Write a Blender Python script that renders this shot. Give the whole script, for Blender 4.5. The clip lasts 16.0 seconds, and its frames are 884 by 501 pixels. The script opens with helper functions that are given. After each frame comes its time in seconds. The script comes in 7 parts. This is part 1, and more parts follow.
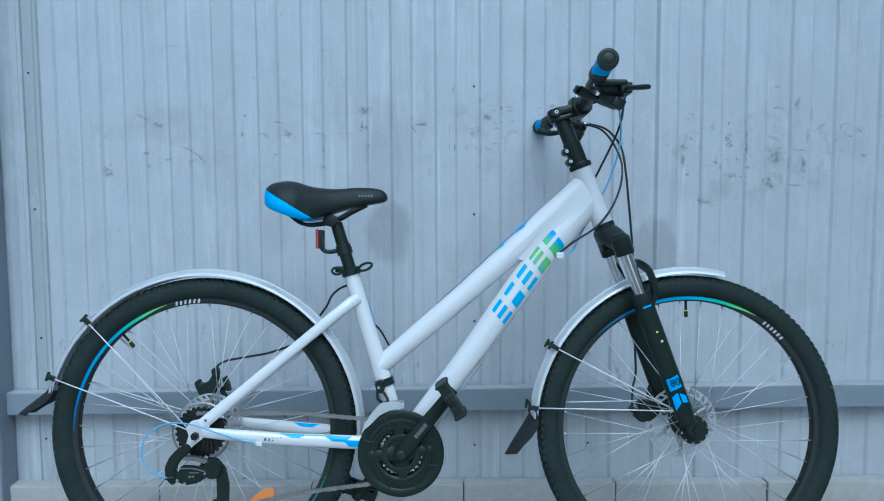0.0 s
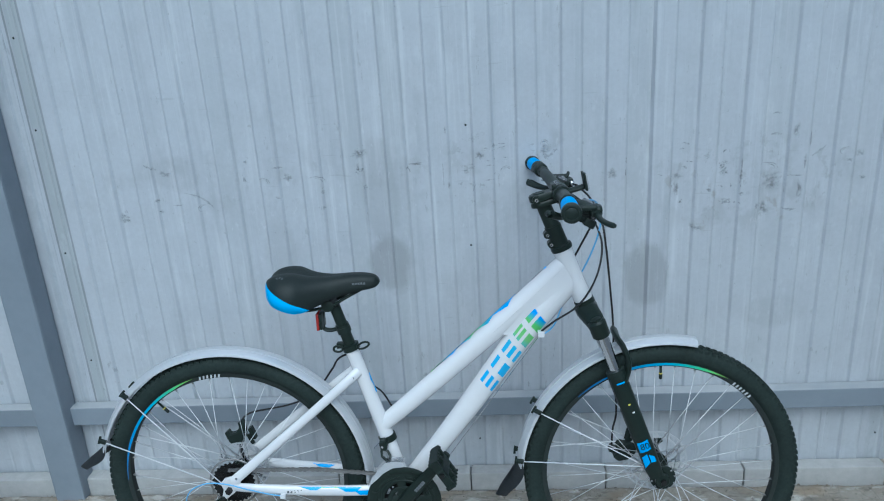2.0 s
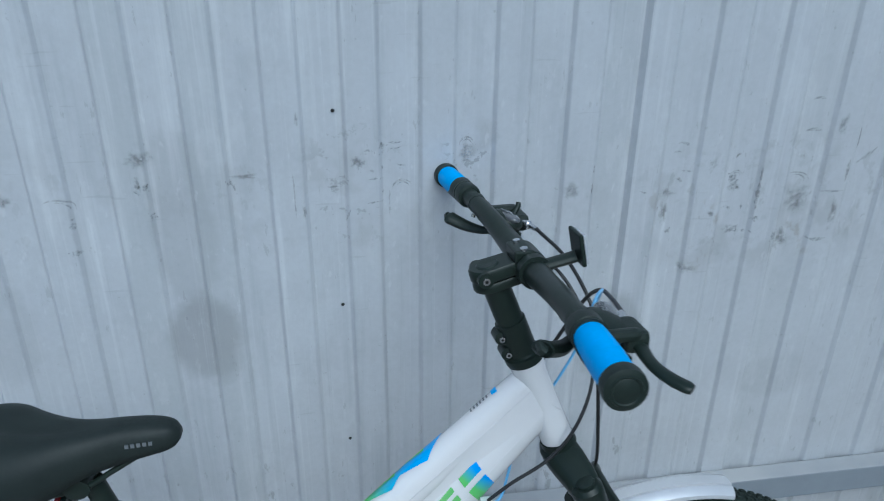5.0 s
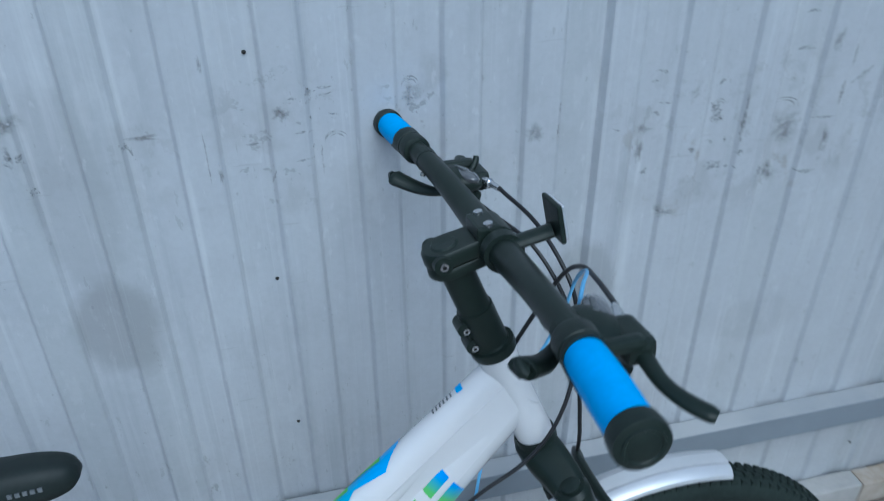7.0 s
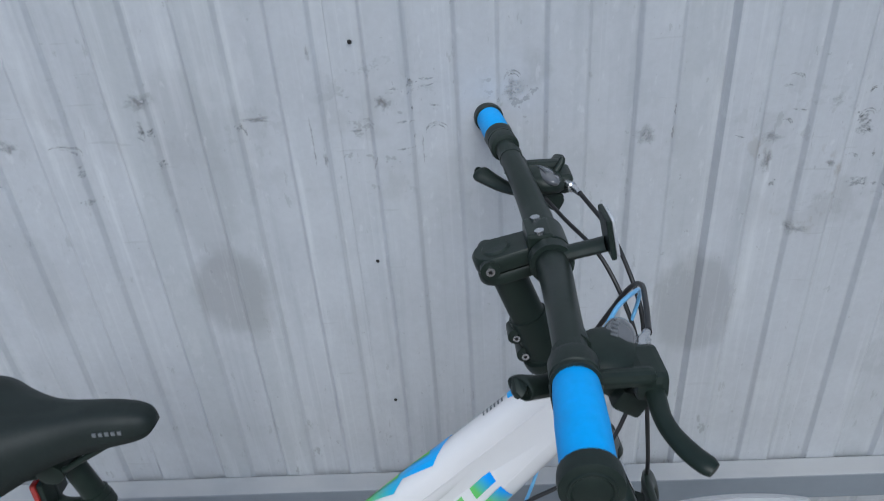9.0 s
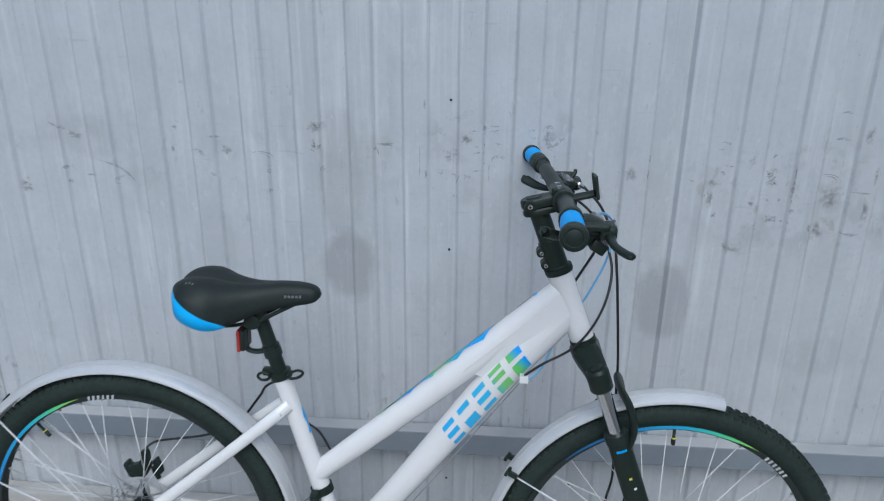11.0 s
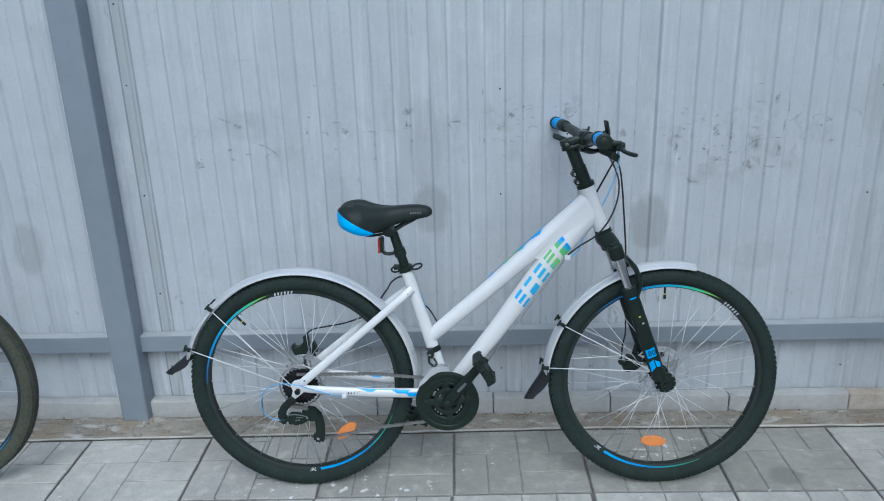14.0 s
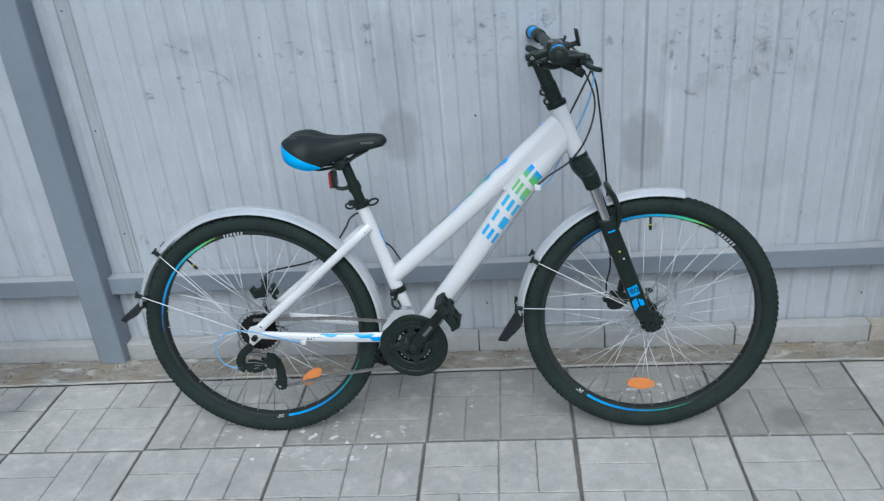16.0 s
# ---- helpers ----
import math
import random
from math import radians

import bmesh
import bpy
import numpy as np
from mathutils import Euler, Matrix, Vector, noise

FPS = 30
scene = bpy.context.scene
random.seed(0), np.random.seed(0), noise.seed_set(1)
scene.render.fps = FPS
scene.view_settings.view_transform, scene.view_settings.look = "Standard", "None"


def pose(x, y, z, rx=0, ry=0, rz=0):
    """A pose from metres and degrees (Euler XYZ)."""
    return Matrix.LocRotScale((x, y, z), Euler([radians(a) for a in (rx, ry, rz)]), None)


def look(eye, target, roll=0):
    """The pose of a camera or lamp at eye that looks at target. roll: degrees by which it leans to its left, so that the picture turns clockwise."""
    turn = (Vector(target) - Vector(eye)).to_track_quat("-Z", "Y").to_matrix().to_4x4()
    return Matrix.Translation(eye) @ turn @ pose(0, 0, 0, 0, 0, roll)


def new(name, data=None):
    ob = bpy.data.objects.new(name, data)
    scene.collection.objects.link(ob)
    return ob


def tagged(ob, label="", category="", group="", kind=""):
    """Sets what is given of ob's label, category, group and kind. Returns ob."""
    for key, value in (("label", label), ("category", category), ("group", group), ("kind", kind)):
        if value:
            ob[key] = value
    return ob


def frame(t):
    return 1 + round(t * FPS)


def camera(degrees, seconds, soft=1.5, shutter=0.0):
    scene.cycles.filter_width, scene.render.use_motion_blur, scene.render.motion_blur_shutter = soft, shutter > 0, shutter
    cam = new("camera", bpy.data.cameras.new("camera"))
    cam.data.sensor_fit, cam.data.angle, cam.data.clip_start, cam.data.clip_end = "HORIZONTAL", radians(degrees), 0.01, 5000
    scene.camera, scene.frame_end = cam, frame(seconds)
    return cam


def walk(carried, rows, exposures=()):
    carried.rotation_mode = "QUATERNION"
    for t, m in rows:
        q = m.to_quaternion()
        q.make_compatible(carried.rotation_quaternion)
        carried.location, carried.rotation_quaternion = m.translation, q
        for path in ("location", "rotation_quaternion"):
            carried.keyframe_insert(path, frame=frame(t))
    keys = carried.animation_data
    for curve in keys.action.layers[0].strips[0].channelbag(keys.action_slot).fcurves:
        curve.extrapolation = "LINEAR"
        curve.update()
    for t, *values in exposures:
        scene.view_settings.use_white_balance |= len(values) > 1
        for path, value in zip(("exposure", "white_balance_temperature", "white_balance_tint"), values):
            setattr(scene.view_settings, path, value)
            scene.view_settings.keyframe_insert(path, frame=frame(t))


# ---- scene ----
cam = camera(60.1, 16.0, soft=1.0, shutter=0.36)
PATH = [
    (0, (-0.003, 0.049, 0.852), (0.001, 2.042, 0.688), -0.3),
    (0.5, (-0.001, 0.08, 0.89), (-0.013, 2.071, 0.706), 0.0),
    (1, (0.028, 0.136, 1.104), (0.016, 2.098, 0.714), -0.3),
    (1.2, (-0.011, 0.144, 1.167), (0.034, 2.098, 0.745), 0.0),
    (1.5, (0.071, 0.143, 1.362), (0.054, 2.041, 0.731), -1.1),
    (2, (0.155, 0.085, 1.506), (0.016, 1.958, 0.82), -3.5),
    (2.5, (0.197, 0.143, 1.523), (0.088, 2.01, 0.812), -2.7),
    (3, (0.267, 0.278, 1.516), (0.263, 2.133, 0.769), -1.4),
    (3.5, (0.384, 0.454, 1.503), (0.251, 2.291, 0.725), 0.8),
    (4, (0.299, 0.633, 1.468), (0.124, 2.446, 0.642), 2.2),
    (4.2, (0.241, 0.71, 1.47), (0.182, 2.531, 0.644), 2.1),
    (6.3, (-0.01, 1.124, 1.386), (0.477, 2.75, 0.328), 0.1),
    (6.5, (0.0, 1.122, 1.393), (0.532, 2.725, 0.323), 0.1),
    (7, (0.109, 1.142, 1.416), (0.5, 2.784, 0.345), -0.5),
    (7.2, (0.176, 1.168, 1.427), (0.421, 2.841, 0.358), -1.4),
    (7.5, (0.233, 1.191, 1.441), (0.321, 2.869, 0.356), -3.3),
    (8, (0.237, 1.18, 1.443), (0.171, 2.859, 0.358), -4.4),
    (8.5, (0.236, 1.165, 1.434), (0.159, 2.843, 0.349), -4.4),
    (9, (0.238, 1.143, 1.425), (0.149, 2.812, 0.328), -4.2),
    (9.2, (0.227, 1.113, 1.421), (0.123, 2.783, 0.326), -3.1),
    (11.3, (0.189, 0.356, 1.43), (0.051, 2.212, 0.697), 0.9),
    (11.5, (0.11, 0.258, 1.411), (0.026, 2.116, 0.675), 0.9),
    (12, (0.067, 0.042, 1.42), (-0.002, 1.906, 0.697), 2.5),
    (12.5, (0.088, -0.158, 1.416), (-0.147, 1.702, 0.719), 1.1),
    (13, (0.042, -0.264, 1.435), (-0.191, 1.609, 0.774), -1.6),
    (13.5, (-0.02, -0.315, 1.425), (-0.139, 1.574, 0.777), -1.7),
    (14, (-0.017, -0.32, 1.426), (-0.089, 1.569, 0.773), -1.8),
    (14.5, (0.019, -0.299, 1.427), (-0.048, 1.576, 0.735), -2.0),
    (15, (0.077, -0.264, 1.416), (-0.017, 1.602, 0.702), -1.9),
    (15.2, (0.096, -0.242, 1.420), (-0.042, 1.617, 0.695), -2.5),
    (15.5, (0.15, -0.211, 1.405), (-0.07, 1.629, 0.652), -2.9),
    (16, (0.209, -0.101, 1.394), (0.001, 1.695, 0.538), -5.1),
]
EXPOSURES = [
    (0.0, 0.08, 4680, -6.6), (0.5, 0.09, 4750, -6.6), (1.0, 0.10, 4870, -5.8), (1.5, 0.10, 4930, -5.4), (2.0, 0.10, 5040, -4.8), (3.0, 0.06, 5060, -4), (3.5, 0.06, 5060, -4), (4.0, 0.08, 5280, -2),
    (6.5, 0.00, 4960, -3), (7.0, 0.00, 4955, -2.3), (7.5, 0.02, 5200, 2.2), (8.0, 0.04, 5560, 3.5), (8.5, 0.06, 5570, 3.9), (9.0, 0.06, 5640, 4.4),
    (11.5, 0.10, 5465, 2), (12.0, 0.13, 5315, -0.8), (12.5, 0.14, 5290, -2.9), (13.5, 0.13, 5340, -1), (14.5, 0.13, 5330, 0), (15.5, 0.16, 5440, 1.4), (16.0, 0.16, 5495, 0.2)]
walk(cam, [(t, look(eye, target, roll)) for t, eye, target, roll in PATH], EXPOSURES)
SKY, SUN = 0.12, 1.18

# ---- daylight: bright overcast sky ----
world = bpy.data.worlds.new("overcast_sky")
scene.world = world
world.use_nodes = True
wn = world.node_tree
sky = wn.nodes.new("ShaderNodeTexSky")
sky.sky_type = "NISHITA"
sky.sun_disc = False
sky.sun_elevation = radians(52)
sky.sun_rotation = radians(180)
sky.air_density, sky.dust_density, sky.ozone_density = 1.0, 4.0, 1.0
wn.nodes["Background"].inputs["Strength"].default_value = SKY
wn.links.new(sky.outputs["Color"], wn.nodes["Background"].inputs["Color"])
sun = new("sun", bpy.data.lights.new("sun", "SUN"))
sun.data.energy, sun.data.angle, sun.data.color = SUN, radians(40), (1.0, 0.97, 0.93)
sun.matrix_world = look((1.3, -5.5, 6.5), (0, 0, 0))


# ---- materials ----
def material(name, colour, rough=0.5, metal=0.0, spots=0.0, spot_scale=40.0, bump=0.0, bump_scale=200.0, coat=0.0, spec=0.5, stain=None):
    """A surface with variation at two scales: soft patches and fine grain."""
    m = bpy.data.materials.new(name)
    m.use_nodes = True
    n, l = m.node_tree.nodes, m.node_tree.links
    p = n["Principled BSDF"]
    p.inputs["Roughness"].default_value = rough
    p.inputs["Metallic"].default_value = metal
    p.inputs["Coat Weight"].default_value = coat
    p.inputs["Coat Roughness"].default_value = 0.12
    p.inputs["Specular IOR Level"].default_value = spec
    tc = n.new("ShaderNodeTexCoord")
    big = n.new("ShaderNodeTexNoise")
    big.inputs["Scale"].default_value = spot_scale * 0.12
    big.inputs["Detail"].default_value = 5
    fine = n.new("ShaderNodeTexNoise")
    fine.inputs["Scale"].default_value = spot_scale
    fine.inputs["Detail"].default_value = 8
    fine.inputs["Roughness"].default_value = 0.65
    l.new(tc.outputs["Object"], big.inputs["Vector"])
    l.new(tc.outputs["Object"], fine.inputs["Vector"])
    add = n.new("ShaderNodeMath")
    add.operation = "ADD"
    l.new(big.outputs["Fac"], add.inputs[0])
    l.new(fine.outputs["Fac"], add.inputs[1])
    rng = n.new("ShaderNodeMapRange")
    rng.inputs["From Min"].default_value, rng.inputs["From Max"].default_value = 0.65, 1.35
    l.new(add.outputs[0], rng.inputs["Value"])
    mix = n.new("ShaderNodeMix")
    mix.data_type = "RGBA"
    c = Vector(colour)
    dark = stain or tuple(c * (1 - spots))
    mix.inputs[6].default_value = (*dark, 1)
    mix.inputs[7].default_value = (*tuple(min(1, v * (1 + 0.35 * spots)) for v in colour), 1)
    l.new(rng.outputs[0], mix.inputs[0])
    l.new(mix.outputs[2], p.inputs["Base Color"])
    rr = n.new("ShaderNodeMapRange")
    rr.inputs["To Min"].default_value, rr.inputs["To Max"].default_value = min(1, rough * 1.2), rough * 0.85
    l.new(fine.outputs["Fac"], rr.inputs["Value"])
    l.new(rr.outputs[0], p.inputs["Roughness"])
    if bump:
        grain = n.new("ShaderNodeTexNoise")
        grain.inputs["Scale"].default_value = bump_scale
        grain.inputs["Detail"].default_value = 6
        l.new(tc.outputs["Object"], grain.inputs["Vector"])
        b = n.new("ShaderNodeBump")
        b.inputs["Strength"].default_value = bump
        b.inputs["Distance"].default_value = 0.004
        l.new(grain.outputs["Fac"], b.inputs["Height"])
        l.new(b.outputs["Normal"], p.inputs["Normal"])
    return m


def gradient(name, stops, rough=0.3, alpha=False):
    """Decal colour that runs along the U of the mesh."""
    m = material(name, (0.5, 0.5, 0.5), rough, coat=0.4)
    n, l = m.node_tree.nodes, m.node_tree.links
    uv = n.new("ShaderNodeUVMap")
    sep = n.new("ShaderNodeSeparateXYZ")
    ramp = n.new("ShaderNodeValToRGB")
    while len(ramp.color_ramp.elements) < len(stops):
        ramp.color_ramp.elements.new(0.5)
    for e, (at, col) in zip(ramp.color_ramp.elements, stops):
        e.position, e.color = at, (*col, 1)
    l.new(uv.outputs["UV"], sep.inputs[0])
    l.new(sep.outputs["X"], ramp.inputs["Fac"])
    l.new(ramp.outputs["Color"], n["Principled BSDF"].inputs["Base Color"])
    return m


BLUE, GREEN, CYAN = (0.025, 0.37, 0.86), (0.16, 0.58, 0.07), (0.02, 0.42, 0.62)
WHITE_PAINT = material("white_gloss_paint", (0.70, 0.695, 0.70), 0.25, spots=0.03, spot_scale=60, coat=0.6)
BLACK_PLASTIC = material("black_plastic", (0.0158, 0.0245, 0.0205), 0.42, spots=0.3, spot_scale=180, bump=0.05, bump_scale=900, spec=0.26)
BLACK_METAL = material("black_painted_alloy", (0.0143, 0.0225, 0.0184), 0.34, spots=0.2, spot_scale=90, spec=0.24)
TYRE_RUBBER = material("tyre_rubber", (0.0215, 0.0320, 0.0280), 0.75, spots=0.35, spot_scale=120, bump=0.12, bump_scale=700, spec=0.22)
DUSTY_RUBBER = material("dusty_tyre_rubber", (0.076, 0.079, 0.060), 0.85, spots=0.45, spot_scale=90, bump=0.15, bump_scale=600, spec=0.25)
RIM_BLACK = material("black_rim", (0.0125, 0.0190, 0.0165), 0.6, spots=0.2, spot_scale=80)
SPOKE_STEEL = material("pale_steel_wire", (0.64, 0.65, 0.66), 0.5, 0.0, spots=0.06, spot_scale=150)
STEEL = material("bright_steel", (0.62, 0.63, 0.65), 0.26, 1.0, spots=0.15, spot_scale=150)
CHROME = material("chrome", (0.72, 0.73, 0.75), 0.1, 1.0, spots=0.06, spot_scale=60)
CHAIN_STEEL = material("chain_steel", (0.34, 0.33, 0.32), 0.42, 0.8, spots=0.45, spot_scale=300)
DARK_STEEL = material("dark_oiled_steel", (0.05, 0.05, 0.05), 0.38, 0.9, spots=0.4, spot_scale=200)
FENDER_SILVER = material("silver_fender_plastic", (0.64, 0.65, 0.67), 0.3, 0.4, spots=0.06, spot_scale=50, coat=0.2)
GRIP_BLUE = material("blue_grip_rubber", (0.016, 0.38, 0.92), 0.55, spots=0.12, spot_scale=160, bump=0.08, bump_scale=1200)
SADDLE_BLACK = material("black_saddle_vinyl", (0.0140, 0.0205, 0.0190), 0.50, spots=0.25, spot_scale=200, bump=0.16, bump_scale=1500, spec=0.30)
SADDLE_BLUE = material("blue_saddle_vinyl", (0.03, 0.44, 0.95), 0.45, spots=0.08, spot_scale=200, bump=0.1, bump_scale=1500)
ORANGE = material("orange_reflector_plastic", (0.74, 0.25, 0.06), 0.28, spots=0.2, spot_scale=300, coat=0.5)
RED = material("red_reflector_plastic", (0.36, 0.03, 0.025), 0.25, spots=0.2, spot_scale=300, coat=0.5)
CLEAR = material("clear_reflector_plastic", (0.62, 0.64, 0.68), 0.12, 0.3, spots=0.25, spot_scale=260, coat=0.8)
WINDOW = material("smoky_window_plastic", (0.10, 0.105, 0.115), 0.08, spots=0.15, spot_scale=60, coat=0.8)
CABLE_BLACK = material("black_cable", (0.012, 0.012, 0.013), 0.38, spots=0.1, spot_scale=90)
CABLE_BLUE = material("blue_cable", (0.17, 0.44, 0.74), 0.36, spots=0.08, spot_scale=90)
GREEN_INK = material("green_print", GREEN, 0.3, spots=0.05, spot_scale=80)
BLUE_INK = material("blue_print", BLUE, 0.3, spots=0.05, spot_scale=80)
WHITE_INK = material("white_print", (0.78, 0.79, 0.8), 0.35, spots=0.1, spot_scale=200)
RIM_INK = material("pale_rim_print", (0.52, 0.53, 0.54), 0.4, spots=0.2, spot_scale=200)
GREY_INK = material("grey_print", (0.11, 0.12, 0.13), 0.35, spots=0.1, spot_scale=200)
SILVER_INK = material("silver_print", (0.15, 0.16, 0.17), 0.35, spots=0.1, spot_scale=200)
YELLOW_INK = material("yellow_print", (0.70, 0.60, 0.08), 0.35, spots=0.1, spot_scale=200)
LOW_DECAL = gradient("lower_rim_decal", [(0.0, BLUE), (0.45, (0.01, 0.22, 0.62)), (0.7, (0.03, 0.30, 0.30)), (1.0, (0.05, 0.25, 0.12))])
RIM_DECAL = gradient("rim_decal", [(0.0, (0.01, 0.08, 0.22)), (0.25, (0.02, 0.22, 0.58)), (0.62, (0.03, 0.36, 0.58)), (0.82, (0.10, 0.55, 0.25)), (1.0, (0.35, 0.70, 0.05))])
LOGO_DECAL = gradient("logo_decal", [(0.0, (0.04, 0.37, 0.75)), (0.55, (0.06, 0.42, 0.70)), (0.68, (0.20, 0.52, 0.16)), (0.86, (0.14, 0.52, 0.12)), (0.95, (0.012, 0.3, 0.86))])
TUBE_DECAL = gradient("tube_decal", [(0.0, GREEN), (0.16, (0.05, 0.45, 0.45)), (0.30, BLUE), (0.44, BLUE), (0.58, GREEN), (0.72, (0.05, 0.42, 0.66)), (0.84, BLUE), (1.0, BLUE)])
RAIL_PAINT = material("grey_blue_rail_paint", (0.228, 0.258, 0.296), 0.5, spots=0.14, spot_scale=14, bump=0.06, bump_scale=120)

def add_pale_tops(m, colour):
    """Paler colour on upward faces, broken up by noise."""
    n, l = m.node_tree.nodes, m.node_tree.links
    p = n["Principled BSDF"]
    base = p.inputs["Base Color"].links[0].from_socket
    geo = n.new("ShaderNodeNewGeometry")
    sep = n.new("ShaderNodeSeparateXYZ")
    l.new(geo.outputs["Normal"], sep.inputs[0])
    k = n.new("ShaderNodeTexNoise")
    k.inputs["Scale"].default_value, k.inputs["Detail"].default_value = 9, 5
    l.new(geo.outputs["Position"], k.inputs["Vector"])
    r = n.new("ShaderNodeMapRange")
    r.inputs["From Min"].default_value, r.inputs["From Max"].default_value, r.inputs["To Min"].default_value = 0.3, 0.6, 0.6
    l.new(k.outputs["Fac"], r.inputs["Value"])
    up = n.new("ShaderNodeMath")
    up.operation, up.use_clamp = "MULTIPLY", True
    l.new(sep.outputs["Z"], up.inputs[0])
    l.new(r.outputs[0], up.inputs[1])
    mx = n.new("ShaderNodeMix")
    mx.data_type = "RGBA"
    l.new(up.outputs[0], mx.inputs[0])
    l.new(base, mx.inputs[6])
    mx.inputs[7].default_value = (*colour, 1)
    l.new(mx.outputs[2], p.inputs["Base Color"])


add_pale_tops(RAIL_PAINT, (0.40, 0.41, 0.42))
FLAP_RUBBER = material("worn_flap_rubber", (0.045, 0.050, 0.054), 0.5, spots=0.25, spot_scale=120, bump=0.05, bump_scale=600)
DISC_STEEL = material("brushed_disc_steel", (0.55, 0.56, 0.58), 0.4, 0.3, spots=0.2, spot_scale=200)
STAINED_PLINTH = material("rust_stained_blocks", (0.51, 0.49, 0.455), 0.85, spots=0.3, spot_scale=30, bump=0.3, bump_scale=160, stain=(0.36, 0.29, 0.215))
PLINTH = material("white_painted_blocks", (0.445, 0.440, 0.428), 0.8, spots=0.2, spot_scale=45, bump=0.25, bump_scale=160)
JOINT_SAND = material("joint_sand", (0.20, 0.18, 0.155), 0.95, spots=0.45, spot_scale=70, bump=0.5, bump_scale=160)


def fence_paint():
    """Pale grey coated steel with soft damp patches, streaks and scuffs."""
    m = material("pale_grey_coated_steel", (0.474, 0.496, 0.529), 0.30, spots=0.10, spot_scale=90, bump=0.07, bump_scale=160)
    n, l = m.node_tree.nodes, m.node_tree.links
    p = n["Principled BSDF"]
    base = p.inputs["Base Color"].links[0].from_socket
    geo = n.new("ShaderNodeNewGeometry")

    def math_node(op, a, b=None, clamp=False):
        k = n.new("ShaderNodeMath")
        k.operation, k.use_clamp = op, clamp
        for i, v in enumerate((a, b)):
            if v is None:
                continue
            if isinstance(v, (int, float)):
                k.inputs[i].default_value = v
            else:
                l.new(v, k.inputs[i])
        return k.outputs[0]

    def noise_node(scale, detail, stretch=(1, 1, 1), rough=0.6):
        mp = n.new("ShaderNodeMapping")
        mp.inputs["Scale"].default_value = stretch
        l.new(geo.outputs["Position"], mp.inputs["Vector"])
        k = n.new("ShaderNodeTexNoise")
        k.inputs["Scale"].default_value, k.inputs["Detail"].default_value, k.inputs["Roughness"].default_value = scale, detail, rough
        l.new(mp.outputs[0], k.inputs["Vector"])
        return k.outputs["Fac"]

    def blob(x, z, rx, rz, edge):
        """1 inside an ellipse on the sheet, fading over its edge, with an uneven outline."""
        mp = n.new("ShaderNodeMapping")
        mp.vector_type = "POINT"
        mp.inputs["Location"].default_value = (-x / rx, 0, -z / rz)
        mp.inputs["Scale"].default_value = (1 / rx, 0, 1 / rz)
        l.new(geo.outputs["Position"], mp.inputs["Vector"])
        ln = n.new("ShaderNodeVectorMath")
        ln.operation = "LENGTH"
        l.new(mp.outputs[0], ln.inputs[0])
        d = math_node("ADD", ln.outputs["Value"], math_node("MULTIPLY", math_node("SUBTRACT", wobble, 0.5), 0.9))
        r = n.new("ShaderNodeMapRange")
        r.interpolation_type = "SMOOTHSTEP"
        r.inputs["From Min"].default_value, r.inputs["From Max"].default_value = 1 + edge, 1 - edge
        l.new(d, r.inputs["Value"])
        return r.outputs[0]

    def threshold(v, low, high):
        r = n.new("ShaderNodeMapRange")
        r.interpolation_type = "SMOOTHSTEP"
        r.inputs["From Min"].default_value, r.inputs["From Max"].default_value = low, high
        l.new(v, r.inputs["Value"])
        return r.outputs[0]

    def over(below, mask, colour, amount):
        k = n.new("ShaderNodeMix")
        k.data_type = "RGBA"
        l.new(math_node("MULTIPLY", mask, amount), k.inputs[0])
        l.new(below, k.inputs[6])
        k.inputs[7].default_value = (*colour, 1)
        return k.outputs[2]

    wobble = noise_node(9, 4)
    col = base
    # damp, darker patches
    for x, z, rx, rz, amount in ((-0.145, 0.735, 0.058, 0.088, 0.58), (-0.155, 0.93, 0.05, 0.16, 0.26), (0.575, 0.675, 0.060, 0.095, 0.5),
                                 (-1.52, 0.62, 0.05, 0.09, 0.42), (-1.62, 0.80, 0.05, 0.12, 0.2), (-0.45, 0.78, 0.05, 0.10, 0.18),
                                 (-0.72, 1.02, 0.07, 0.05, 0.18), (0.93, 0.55, 0.09, 0.05, 0.15), (1.25, 1.05, 0.05, 0.12, 0.2)):
        col = over(col, blob(x, z, rx, rz, 0.20), (0.25, 0.255, 0.262), amount)
    # darker bands along single troughs and waves, from lap to flank
    for x, w, amount in ((-1.082, 0.0225, 0.5), (-1.145, 0.020, 0.12), (-0.106, 0.030, 0.16), (-0.222, 0.027, 0.18), (0.544, 0.026, 0.14), (1.27, 0.03, 0.2), (-0.57, 0.03, 0.12), (0.898, 0.028, 0.12)):
        col = over(col, blob(x, 1.0, w, 2.4, 0.10), (0.30, 0.325, 0.325), amount)
    # thin dark lines paint in the shade of the lap's edges beside the post
    for x, amount in ((-1.1055, 0.75), (-1.0585, 0.6)):
        col = over(col, blob(x, 1.0, 0.0030, 2.4, 0.3), (0.17, 0.18, 0.19), amount)
    # long soft vertical streaks, broad and fine
    col = over(col, threshold(noise_node(3.0, 5, (9, 9, 0.5)), 0.5, 0.78), (0.33, 0.35, 0.38), 0.5)
    col = over(col, threshold(noise_node(5.0, 4, (7, 7, 0.35)), 0.55, 0.8), (0.66, 0.68, 0.70), 0.5)
    col = over(col, threshold(noise_node(9.0, 3, (14, 14, 0.12)), 0.56, 0.74), (0.64, 0.66, 0.68), 0.22)
    col = over(col, threshold(noise_node(11.0, 3, (12, 12, 0.15)), 0.60, 0.76), (0.31, 0.33, 0.36), 0.22)
